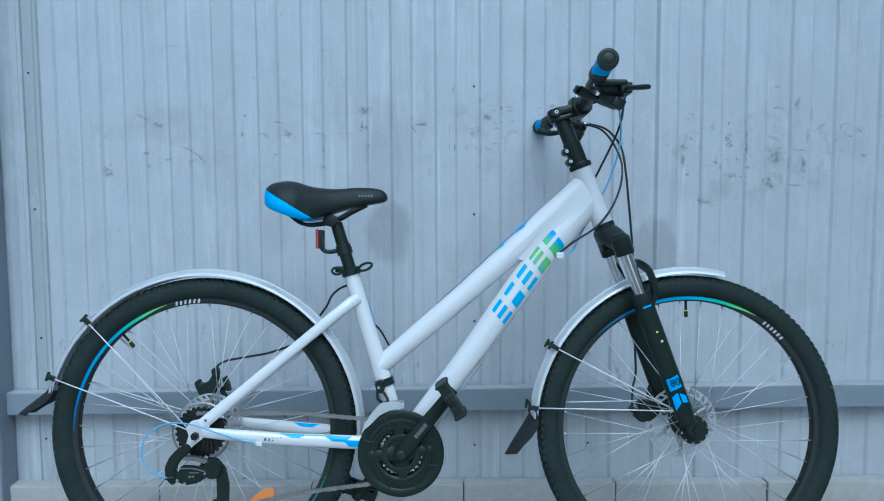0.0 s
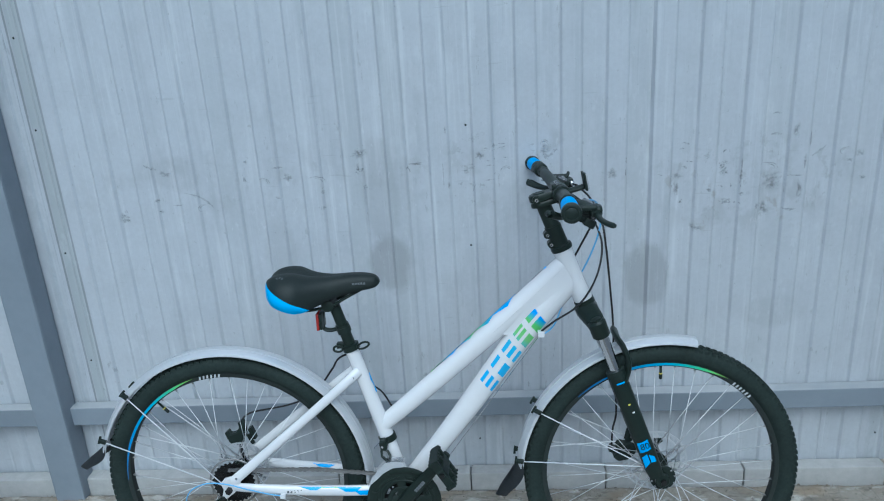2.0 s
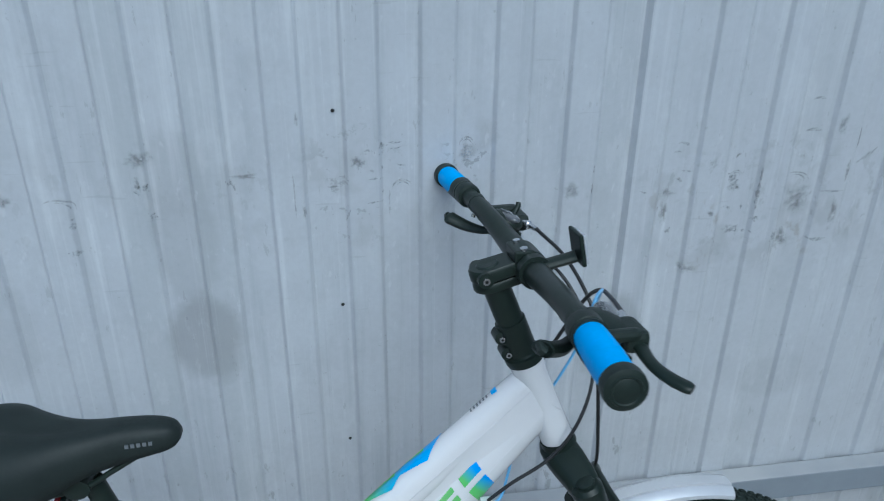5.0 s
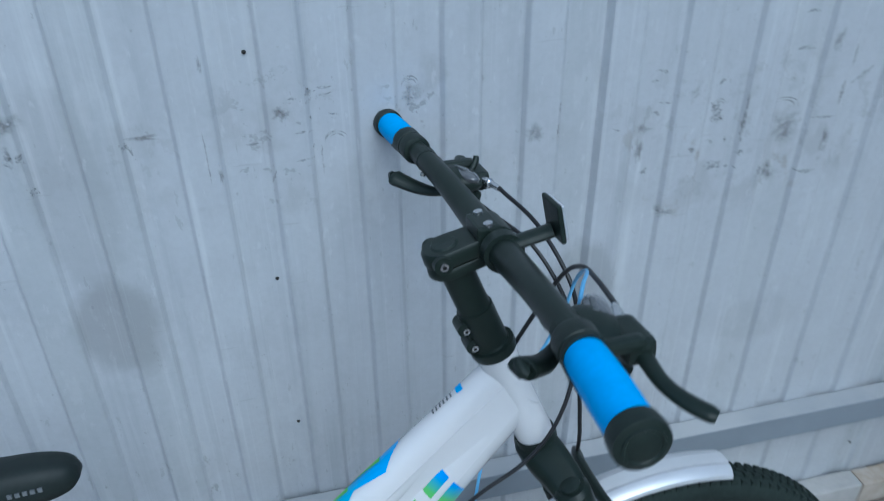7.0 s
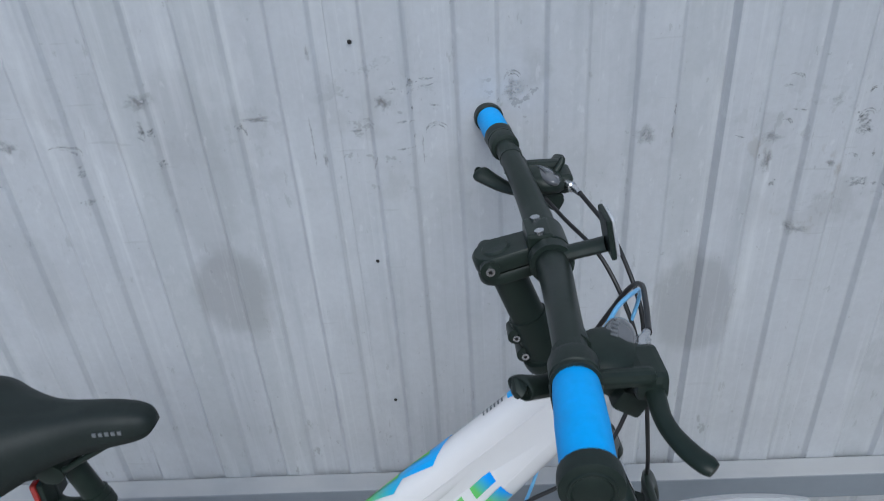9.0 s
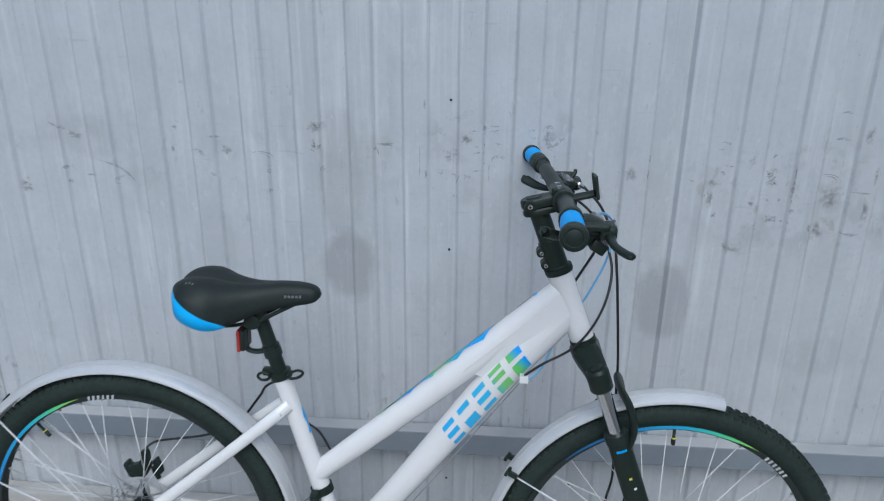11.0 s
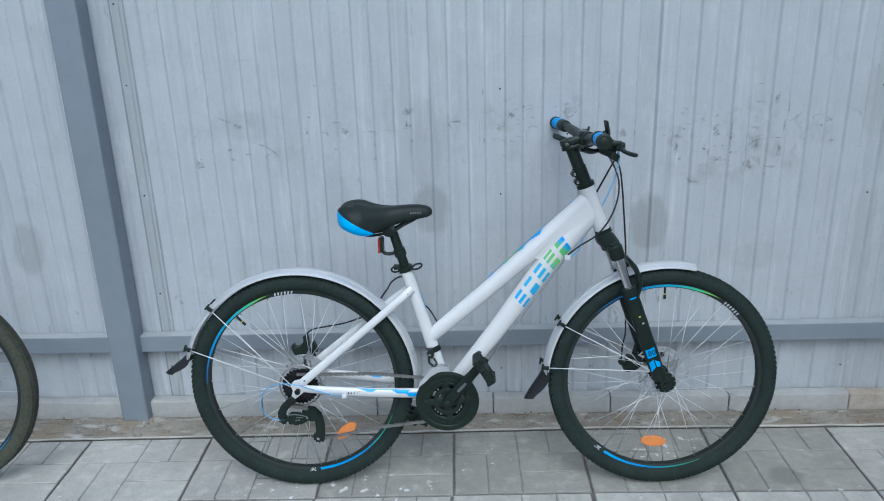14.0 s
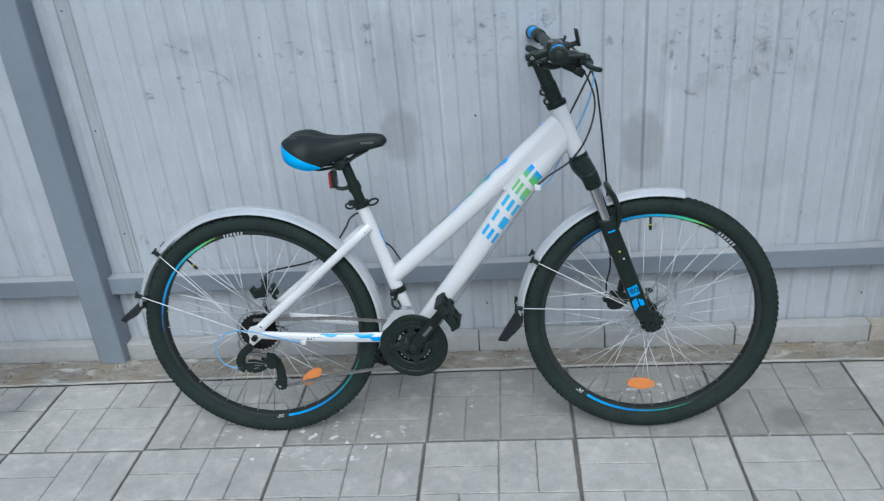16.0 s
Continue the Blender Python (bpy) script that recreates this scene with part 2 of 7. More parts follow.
    # rubbed smudges: soft grey clouds with darker flecks inside, thickest round bumper height
    wide = blob(-0.25, 0.99, 1.25, 0.085, 0.45)
    right = blob(0.84, 0.935, 0.26, 0.125, 0.35)
    hand = math_node("MAXIMUM", blob(0.305, 1.05, 0.045, 0.05, 0.3), math_node("MULTIPLY", blob(0.115, 1.0, 0.07, 0.10, 0.4), 0.8))
    band = math_node("MAXIMUM", right, math_node("MAXIMUM", math_node("MULTIPLY", wide, 0.55), hand))
    cloud = threshold(noise_node(13, 3, (1.3, 1.3, 1.0), 0.5), 0.52, 0.66)
    col = over(col, math_node("MULTIPLY", cloud, band), (0.30, 0.305, 0.315), 0.34)
    marks = threshold(noise_node(22, 5, (1.7, 1.7, 1.0), 0.65), 0.59, 0.63)
    col = over(col, math_node("MULTIPLY", marks, math_node("MULTIPLY", band, threshold(noise_node(6, 2), 0.42, 0.55))), (0.19, 0.185, 0.185), 0.22)
    rust = threshold(noise_node(12, 5, (1.3, 1.3, 0.9), 0.6), 0.60, 0.66)
    col = over(col, math_node("MULTIPLY", rust, math_node("MULTIPLY", right, threshold(noise_node(7, 2), 0.45, 0.56))), (0.23, 0.19, 0.155), 0.4)
    pale = threshold(noise_node(34, 4, (2.2, 2.2, 0.8), 0.6), 0.62, 0.72)
    col = over(col, math_node("MULTIPLY", pale, blob(0.1, 0.93, 1.5, 0.22, 0.4)), (0.70, 0.72, 0.74), 0.22)
    low = threshold(noise_node(30, 5, (1.5, 1.5, 0.7), 0.6), 0.63, 0.70)
    col = over(col, math_node("MULTIPLY", low, blob(0.0, 0.36, 2.2, 0.10, 0.4)), (0.20, 0.205, 0.21), 0.5)
    scratch = threshold(noise_node(40, 4, (3.0, 3.0, 0.25), 0.7), 0.66, 0.72)
    col = over(col, scratch, (0.30, 0.31, 0.33), 0.2)
    curl = threshold(noise_node(26, 5, (1.2, 1.2, 1.7), 0.7), 0.600, 0.615)
    col = over(col, math_node("MULTIPLY", curl, math_node("MAXIMUM", hand, math_node("MULTIPLY", right, 0.22))), (0.12, 0.12, 0.125), 0.4)
    lying = threshold(noise_node(9, 3, (1.0, 1.0, 11.0), 0.55), 0.66, 0.70)
    col = over(col, math_node("MULTIPLY", lying, threshold(noise_node(5, 2), 0.50, 0.62)), (0.30, 0.31, 0.33), 0.28)
    rub = threshold(noise_node(8, 4, (1.6, 1.6, 1.0), 0.6), 0.54, 0.66)
    col = over(col, rub, (0.37, 0.385, 0.405), 0.15)
    chalk = threshold(noise_node(10, 5, (2.4, 2.4, 0.9), 0.65), 0.57, 0.66)
    col = over(col, chalk, (0.62, 0.64, 0.66), 0.16)
    fleck = threshold(noise_node(60, 4, (1.4, 1.4, 1.0), 0.6), 0.68, 0.72)
    col = over(col, fleck, (0.18, 0.185, 0.19), 0.28)
    scrape = threshold(noise_node(20, 5, (2.6, 2.6, 0.7), 0.7), 0.655, 0.675)
    col = over(col, scrape, (0.24, 0.245, 0.255), 0.3)
    bright = threshold(noise_node(23, 5, (2.0, 2.0, 0.8), 0.7), 0.655, 0.68)
    col = over(col, bright, (0.66, 0.68, 0.71), 0.15)
    l.new(col, p.inputs["Base Color"])
    return m


def paving_stone(name, colour, spotted=False):
    """Cast concrete slab, each one a little lighter or darker, with damp and lime spots."""
    m = material(name, colour, 0.88, spots=0.22, spot_scale=36, bump=0.3, bump_scale=240)
    n, l = m.node_tree.nodes, m.node_tree.links
    p = n["Principled BSDF"]
    base = p.inputs["Base Color"].links[0].from_socket
    info = n.new("ShaderNodeObjectInfo")
    rng = n.new("ShaderNodeMapRange")
    rng.inputs["To Min"].default_value, rng.inputs["To Max"].default_value = 0.86, 1.1
    l.new(info.outputs["Random"], rng.inputs["Value"])
    mul = n.new("ShaderNodeVectorMath")
    mul.operation = "SCALE"
    l.new(base, mul.inputs[0])
    l.new(rng.outputs[0], mul.inputs["Scale"])
    geo = n.new("ShaderNodeNewGeometry")
    col = mul.outputs[0]
    for scale, low, high, c, amount in ((4.5, 0.48, 0.72, tuple(v * 0.62 for v in colour), 0.5), (13, 0.52, 0.70, tuple(v * 0.66 for v in colour), 0.45), (17, 0.56, 0.72, tuple(min(0.8, v * 1.35) for v in colour), 0.45), (110, 0.58, 0.68, tuple(v * 0.5 for v in colour), 0.28), (150, 0.62, 0.70, tuple(min(0.8, v * 1.5) for v in colour), 0.22), (24, 0.7, 0.74, (0.66, 0.66, 0.65), 0.7), (60, 0.7, 0.75, tuple(v * 0.4 for v in colour), 0.6)):
        k = n.new("ShaderNodeTexNoise")
        k.inputs["Scale"].default_value, k.inputs["Detail"].default_value = scale, 4
        l.new(geo.outputs["Position"], k.inputs["Vector"])
        r = n.new("ShaderNodeMapRange")
        r.inputs["From Min"].default_value, r.inputs["From Max"].default_value, r.inputs["To Max"].default_value = low, high, amount
        l.new(k.outputs["Fac"], r.inputs["Value"])
        mx = n.new("ShaderNodeMix")
        mx.data_type = "RGBA"
        l.new(r.outputs[0], mx.inputs[0])
        l.new(col, mx.inputs[6])
        mx.inputs[7].default_value = (*c, 1)
        col = mx.outputs[2]
    if spotted:
        for x, y, rx, ry, scale, low, c, amount in ((0.925, 1.665, 0.05, 0.045, 6, -1.0, tuple(v * 0.55 for v in colour), 0.7), (-0.42, 1.60, 0.30, 0.11, 30, 0.60, (0.74, 0.74, 0.73), 0.85),
                                                    (0.62, 1.80, 0.16, 0.09, 34, 0.62, (0.74, 0.74, 0.73), 0.8), (-0.02, 1.72, 0.12, 0.12, 36, 0.66, (0.74, 0.74, 0.73), 0.7)):
            mp = n.new("ShaderNodeMapping")
            mp.inputs["Location"].default_value = (-x / rx, -y / ry, 0)
            mp.inputs["Scale"].default_value = (1 / rx, 1 / ry, 0)
            l.new(geo.outputs["Position"], mp.inputs["Vector"])
            ln = n.new("ShaderNodeVectorMath")
            ln.operation = "LENGTH"
            l.new(mp.outputs[0], ln.inputs[0])
            edge = n.new("ShaderNodeMapRange")
            edge.interpolation_type = "SMOOTHSTEP"
            edge.inputs["From Min"].default_value, edge.inputs["From Max"].default_value = 1.2, 0.75
            l.new(ln.outputs["Value"], edge.inputs["Value"])
            k = n.new("ShaderNodeTexNoise")
            k.inputs["Scale"].default_value, k.inputs["Detail"].default_value = scale, 4
            l.new(geo.outputs["Position"], k.inputs["Vector"])
            r = n.new("ShaderNodeMapRange")
            r.inputs["From Min"].default_value, r.inputs["From Max"].default_value, r.inputs["To Max"].default_value = low, low + 0.05, amount
            l.new(k.outputs["Fac"], r.inputs["Value"])
            both = n.new("ShaderNodeMath")
            both.operation = "MULTIPLY"
            l.new(edge.outputs[0], both.inputs[0])
            l.new(r.outputs[0], both.inputs[1])
            mx = n.new("ShaderNodeMix")
            mx.data_type = "RGBA"
            l.new(both.outputs[0], mx.inputs[0])
            l.new(col, mx.inputs[6])
            mx.inputs[7].default_value = (*c, 1)
            col = mx.outputs[2]
    l.new(col, p.inputs["Base Color"])
    return m


def rubble():
    """Broken mortar and stone chips: brown and grey pieces with dark cracks between."""
    m = material("broken_mortar", (0.33, 0.298, 0.25), 0.92, spots=0.3, spot_scale=60, bump=0.35, bump_scale=160)
    n, l = m.node_tree.nodes, m.node_tree.links
    p = n["Principled BSDF"]
    col = p.inputs["Base Color"].links[0].from_socket
    geo = n.new("ShaderNodeNewGeometry")

    def layer(value, low, high, colour, amount):
        r = n.new("ShaderNodeMapRange")
        r.inputs["From Min"].default_value, r.inputs["From Max"].default_value, r.inputs["To Max"].default_value = low, high, amount
        l.new(value, r.inputs["Value"])
        mx = n.new("ShaderNodeMix")
        mx.data_type = "RGBA"
        l.new(r.outputs[0], mx.inputs[0])
        l.new(col, mx.inputs[6])
        mx.inputs[7].default_value = (*colour, 1)
        return mx.outputs[2]

    def field(scale, detail, stretch):
        mp = n.new("ShaderNodeMapping")
        mp.inputs["Scale"].default_value = stretch
        l.new(geo.outputs["Position"], mp.inputs["Vector"])
        k = n.new("ShaderNodeTexNoise")
        k.inputs["Scale"].default_value, k.inputs["Detail"].default_value = scale, detail
        l.new(mp.outputs[0], k.inputs["Vector"])
        return k.outputs["Fac"]
    col = layer(field(5, 4, (1, 3, 1)), 0.48, 0.66, (0.22, 0.205, 0.18), 0.6)
    col = layer(field(9, 5, (1, 2.5, 1)), 0.56, 0.66, (0.54, 0.52, 0.48), 0.75)
    col = layer(field(7, 3, (1, 1.5, 1)), 0.50, 0.66, (0.25, 0.19, 0.125), 0.6)
    col = layer(field(24, 4, (0.8, 3.0, 1)), 0.57, 0.66, (0.14, 0.125, 0.10), 0.6)
    col = layer(field(45, 3, (1, 2.0, 1)), 0.66, 0.72, (0.58, 0.57, 0.55), 0.6)
    v = n.new("ShaderNodeTexVoronoi")
    v.feature = "DISTANCE_TO_EDGE"
    v.inputs["Scale"].default_value = 11
    l.new(geo.outputs["Position"], v.inputs["Vector"])
    col = layer(v.outputs["Distance"], 0.02, 0.0, (0.12, 0.11, 0.095), 0.3)
    l.new(col, p.inputs["Base Color"])
    return m


def film_dirt(name, colour, amount, low, high, scale, fade):
    """A thin dirt film, patchy and half see-through, that thins out towards its rim."""
    m = material(name, colour, 0.8, spots=0.3, spot_scale=60)
    n, l = m.node_tree.nodes, m.node_tree.links
    k = n.new("ShaderNodeTexNoise")
    k.inputs["Scale"].default_value, k.inputs["Detail"].default_value, k.inputs["Roughness"].default_value = scale, 5, 0.65
    tc = n.new("ShaderNodeTexCoord")
    l.new(tc.outputs["Object"], k.inputs["Vector"])
    r = n.new("ShaderNodeMapRange")
    r.inputs["From Min"].default_value, r.inputs["From Max"].default_value, r.inputs["To Max"].default_value = low, high, amount
    l.new(k.outputs["Fac"], r.inputs["Value"])
    uv = n.new("ShaderNodeUVMap")
    sep = n.new("ShaderNodeSeparateXYZ")
    l.new(uv.outputs["UV"], sep.inputs[0])
    rim = n.new("ShaderNodeMapRange")
    rim.interpolation_type = "SMOOTHSTEP"
    rim.inputs["From Min"].default_value, rim.inputs["From Max"].default_value = 1.0, fade
    l.new(sep.outputs["X"], rim.inputs["Value"])
    mul = n.new("ShaderNodeMath")
    mul.operation = "MULTIPLY"
    l.new(r.outputs[0], mul.inputs[0])
    l.new(rim.outputs[0], mul.inputs[1])
    l.new(mul.outputs[0], n["Principled BSDF"].inputs["Alpha"])
    return m


SMEAR = film_dirt("dried_mud_smear", (0.25, 0.225, 0.20), 0.42, 0.36, 0.60, 150, 0.55)
SOFT_DIRT = film_dirt("grey_rub_film", (0.265, 0.26, 0.255), 0.50, 0.36, 0.60, 70, 0.2)
DARK_DIRT = film_dirt("dark_mud_film", (0.175, 0.17, 0.165), 0.40, 0.38, 0.60, 190, 0.5)
FENCE_PAINT = fence_paint()
SLAB = paving_stone("grey_paving_concrete", (0.488, 0.470, 0.436), True)
# darker copy of the slab concrete, for cut slabs beside the fence
DARKER_SLAB = paving_stone("darker_paving_concrete", (0.370, 0.355, 0.322), True)
STRIP = rubble()
MORTAR = paving_stone("pale_mortar", (0.50, 0.48, 0.44))
GROOVE = paving_stone("dirty_groove_concrete", (0.27, 0.26, 0.24))


# ---- building helpers ----
def part(name, bm, mat, parent=None, label="", smooth=False, m=None):
    """Links a bmesh as one mesh object under a thing or a part."""
    me = bpy.data.meshes.new(name)
    bm.normal_update()
    if smooth:
        for f in bm.faces:
            f.smooth = True
        if smooth == "edges":
            for e in bm.edges:
                if len(e.link_faces) == 2 and e.calc_face_angle() > radians(38):
                    e.smooth = False
    bm.to_mesh(me)
    bm.free()
    me.materials.append(mat)
    ob = new(name, me)
    ob.parent = parent
    if m is not None:
        ob.matrix_basis = m
    return tagged(ob, label)


def share(name, ob, parent, m):
    """Another object on the mesh of ob."""
    o = new(name, ob.data)
    o.parent = parent
    o.matrix_basis = m
    return o


def thing(name, label, category, m=None, group="", kind=""):
    ob = new(name)
    ob.empty_display_size = 0.1
    if m is not None:
        ob.matrix_basis = m
    return tagged(ob, label, category, group, kind)


def box(bm, lo, hi, bevel=0.0, m=None):
    """A box between two corners, its edges bevelled."""
    lo, hi = Vector(lo), Vector(hi)
    t = Matrix.Translation((lo + hi) / 2) @ Matrix.Diagonal((*(hi - lo), 1))
    vs = bmesh.ops.create_cube(bm, size=1, matrix=t)["verts"]
    if bevel:
        es = list({e for v in vs for e in v.link_edges})
        vs = bmesh.ops.bevel(bm, geom=es, offset=bevel, segments=2, affect="EDGES", profile=0.6)["verts"]
        vs = list({v for v in bm.verts if v.is_valid and v in set(vs)})
    if m is not None:
        bmesh.ops.transform(bm, matrix=m, verts=vs)
    return vs


def smooth_line(pts, n=8):
    """A Catmull-Rom curve through the points."""
    p = [Vector(q) for q in pts]
    p = [p[0] * 2 - p[1]] + p + [p[-1] * 2 - p[-2]]
    out = []
    for i in range(1, len(p) - 2):
        a, b, c, d = p[i - 1:i + 3]
        for k in range(n):
            t = k / n
            out.append(0.5 * (2 * b + (c - a) * t + (2 * a - 5 * b + 4 * c - d) * t * t + (3 * b - a - 3 * c + d) * t ** 3))
    return out + [p[-2]]


def frames_along(pts, side=(0, 1, 0)):
    """Tangent, side and normal at each point of a line, carried along without twist."""
    pts = [Vector(p) for p in pts]
    out = []
    s = Vector(side)
    for i, p in enumerate(pts):
        t = (pts[min(i + 1, len(pts) - 1)] - pts[max(i - 1, 0)]).normalized()
        s = s - t * s.dot(t)
        if s.length < 1e-4:
            s = t.orthogonal()
        s = s.normalized()
        out.append((p, t, s.copy(), t.cross(s)))
    return out


def lerp_list(v, u):
    if isinstance(v, (int, float)):
        return v
    k = u * (len(v) - 1)
    i = min(int(k), len(v) - 2)
    return v[i] + (v[i + 1] - v[i]) * (k - i)


def sweep(bm, pts, ra, rb=None, seg=16, caps=True, side=(0, 1, 0)):
    """A tube along a line; ra is its half width to the side, rb the other way; lists run along the line."""
    rings = []
    fr = frames_along(pts, side)
    rb = ra if rb is None else rb
    for i, (p, t, s, nn) in enumerate(fr):
        u = i / (len(fr) - 1)
        a, b = lerp_list(ra, u), lerp_list(rb, u)
        rings.append([bm.verts.new(p + s * (a * math.cos(q)) + nn * (b * math.sin(q))) for q in (2 * math.pi * k / seg for k in range(seg))])
    for r0, r1 in zip(rings, rings[1:]):
        for k in range(seg):
            bm.faces.new((r0[k], r0[(k + 1) % seg], r1[(k + 1) % seg], r1[k]))
    if caps:
        bm.faces.new(rings[0][::-1])
        bm.faces.new(rings[-1])
    return rings


def lathe(bm, profile, seg=24, m=None, arc=None):
    """Turns a profile of (radius, y) about the y axis; closed profiles repeat their first point."""
    a0, a1 = arc or (0, 2 * math.pi)
    full = arc is None
    count = seg if full else seg + 1
    rings = []
    for k in range(count):
        q = a0 + (a1 - a0) * k / seg
        c, s = math.cos(q), math.sin(q)
        ring = []
        for r, y in profile:
            v = Vector((r * c, y, r * s))
            ring.append(bm.verts.new(m @ v if m is not None else v))
        rings.append(ring)
    for k in range(seg):
        r0, r1 = rings[k], rings[(k + 1) % count]
        for i in range(len(profile) - 1):
            bm.faces.new((r0[i], r0[i + 1], r1[i + 1], r1[i]))
    if not full:
        for ring in (rings[0], rings[-1]):
            if len(ring) > 2:
                bm.faces.new(ring)
    return rings


def prism(bm, outline, y0, y1, m=None):
    """A plate with an outline of (x, z), from y0 to y1."""
    lo = [bm.verts.new((x, y0, z)) for x, z in outline]
    hi = [bm.verts.new((x, y1, z)) for x, z in outline]
    bm.faces.new(lo)
    bm.faces.new(hi[::-1])
    k = len(outline)
    for i in range(k):
        bm.faces.new((lo[i], hi[i], hi[(i + 1) % k], lo[(i + 1) % k]))
    bmesh.ops.recalc_face_normals(bm, faces=bm.faces)
    if m is not None:
        bmesh.ops.transform(bm, matrix=m, verts=lo + hi)
    return lo + hi


def rod(a, b, r, seg=10, r2=None):
    bm = bmesh.new()
    sweep(bm, [Vector(a), Vector(a).lerp(Vector(b), 0.5), Vector(b)], [r, r if r2 is None else (r + r2) / 2, r if r2 is None else r2], seg=seg)
    return bm


def disc_outline(cx, cz, r, n=24, teeth=0, depth=0.0):
    if not teeth:
        return [(cx + r * math.cos(2 * math.pi * k / n), cz + r * math.sin(2 * math.pi * k / n)) for k in range(n)]
    out = []
    for k in range(teeth):
        for f, d in ((0.0, -depth), (0.3, 0.0), (0.5, 0.0), (0.8, -depth)):
            q = 2 * math.pi * (k + f) / teeth
            out.append((cx + (r + d) * math.cos(q), cz + (r + d) * math.sin(q)))
    return out


def bent_capsule(pts, r0, r1):
    """Outline (x, z) of a rounded bar along points with growing or shrinking half width."""
    left, right = [], []
    for i, (x, z) in enumerate(pts):
        a, b = pts[max(i - 1, 0)], pts[min(i + 1, len(pts) - 1)]
        t = Vector((b[0] - a[0], b[1] - a[1])).normalized()
        r = r0 + (r1 - r0) * i / (len(pts) - 1)
        left.append((x - t.y * r, z + t.x * r))
        right.append((x + t.y * r, z - t.x * r))
    return left + right[::-1]


# ---- the ground ----
def build_ground():
    bm = bmesh.new()
    for v in ((-400, -400), (400, -400), (400, 400), (-400, 400)):
        bm.verts.new((*v, -0.0085))
    bm.faces.new(bm.verts)
    g = part("ground", bm, JOINT_SAND, None, "sandy ground showing in the joints of the paving")
    tagged(g, category="ground", kind="structure")
    return g


ground = build_ground()


# ---- unseen plain walls added to shade the fence ends, square to the fence ----
def build_shade_wall(name, x0):
    bm = bmesh.new()
    box(bm, (x0, -1.6, -0.012), (x0 + 0.15, 2.0, 1.75), 0.01)
    w = part(name, bm, PLINTH, None, "plain pale plastered wall added out of view for shade")
    return tagged(w, category="wall", kind="structure")


build_shade_wall("shade_wall_east", 1.86)
build_shade_wall("shade_wall_west", -3.75)

# ---- the fence: profiled steel sheets on posts and rails ----
FENCE_Y = 2.097          # face of the raised flanges
SHEET = 1.178            # covering width of a sheet
FIRST_EDGE = 0.061
FENCE_TOP = 2.05
fence = thing("fence", "pale grey profiled steel fence with scuffs and damp stains", "fence", kind="structure")


PITCH_RIB, RIB_UP, RIB_DOWN = 0.1178, 0.043, 0.0975      # wave of the sheet, and where its flanks rise and fall
RIB_DEEP = 0.0076


def sheet_mesh(seed, broad=None):
    """Shallow trapezoid waves; one flank may be bent broader; the lip at the end laps over the next sheet."""
    xs = [(-0.03, RIB_DEEP)]
    for k in range(10):
        for up, at in ((True, RIB_UP), (False, RIB_DOWN)):
            x = at + PITCH_RIB * k
            bent = up and k == broad
            half = 0.0030 if bent else 0.0025
            before, after = (RIB_DEEP + (0.005 if bent else 0.0), 0.0) if up else (0.0, RIB_DEEP)
            rise = after - before
            xs += [(x - half - 0.0042, before), (x - half - 0.0006, before + 0.02 * rise), (x - half + 0.0004, before + 0.10 * rise),
                   (x + half - 0.0004, after - 0.10 * rise), (x + half + 0.0006, after - 0.02 * rise), (x + half + 0.0042, after)]
            xs.append((x + 0.029, after + (0.0005 if up else -0.0004)))
    xs[-1] = (SHEET - 0.0012, RIB_DEEP)
    bm = bmesh.new()
    rows = 28
    z0, z1 = 0.040, FENCE_TOP
    grid = []
    for j in range(rows + 1):
        z = z0 + (z1 - z0) * j / rows
        grid.append([bm.verts.new((x + 0.0008 * noise.noise((x * 3, z * 2.5, seed)), y + 0.0012 * noise.noise((x * 4, z * 2.2, 3 + seed)) - 0.0016 * max(0, x / SHEET), z)) for x, y in xs])
    for a, b in zip(grid, grid[1:]):
        for i in range(len(xs) - 1):
            bm.faces.new((a[i], a[i + 1], b[i + 1], b[i]))
    ext = bmesh.ops.extrude_face_region(bm, geom=list(bm.faces))
    bmesh.ops.translate(bm, vec=(0, 0.0009, 0), verts=[v for v in ext["geom"] if isinstance(v, bmesh.types.BMVert)])
    bmesh.ops.recalc_face_normals(bm, faces=bm.faces)
    return bm


for k in range(-4, 4):
    part("metal_sheet", sheet_mesh(k, 4 if k == 0 else None), FENCE_PAINT, fence, smooth="edges", m=pose(FIRST_EDGE + SHEET * k, FENCE_Y, 0))


def post_mesh():
    bm = bmesh.new()
    box(bm, (-0.0475, -0.04, 0), (0.0475, 0.0405, FENCE_TOP), 0.009)
    return bm


POST_X = -1.219
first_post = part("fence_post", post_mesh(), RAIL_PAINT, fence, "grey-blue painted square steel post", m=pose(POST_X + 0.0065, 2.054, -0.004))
for x in (POST_X - 2.95, POST_X + 2.95, POST_X + 5.9):
    share("fence_post", first_post, fence, pose(x + 0.0065, 2.054, -0.004))


def rail_between(x0, x1, z0, z1):
    bm = bmesh.new()
    box(bm, (-(x1 - x0) / 2, -0.02, -0.0305), ((x1 - x0) / 2, 0.02, 0.0305), 0.003)
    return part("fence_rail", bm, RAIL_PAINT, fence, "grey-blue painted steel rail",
                m=pose((x0 + x1) / 2, 2.0745, (z0 + z1) / 2, 0, -math.degrees(math.atan2(z1 - z0, x1 - x0)), 0))


rail_between(POST_X + 0.04, POST_X + 2.91, 0.280, 0.293)
rail_between(POST_X - 2.91, POST_X - 0.04, 0.282, 0.279)
rail_between(POST_X + 2.99, POST_X + 5.86, 0.293, 0.296)


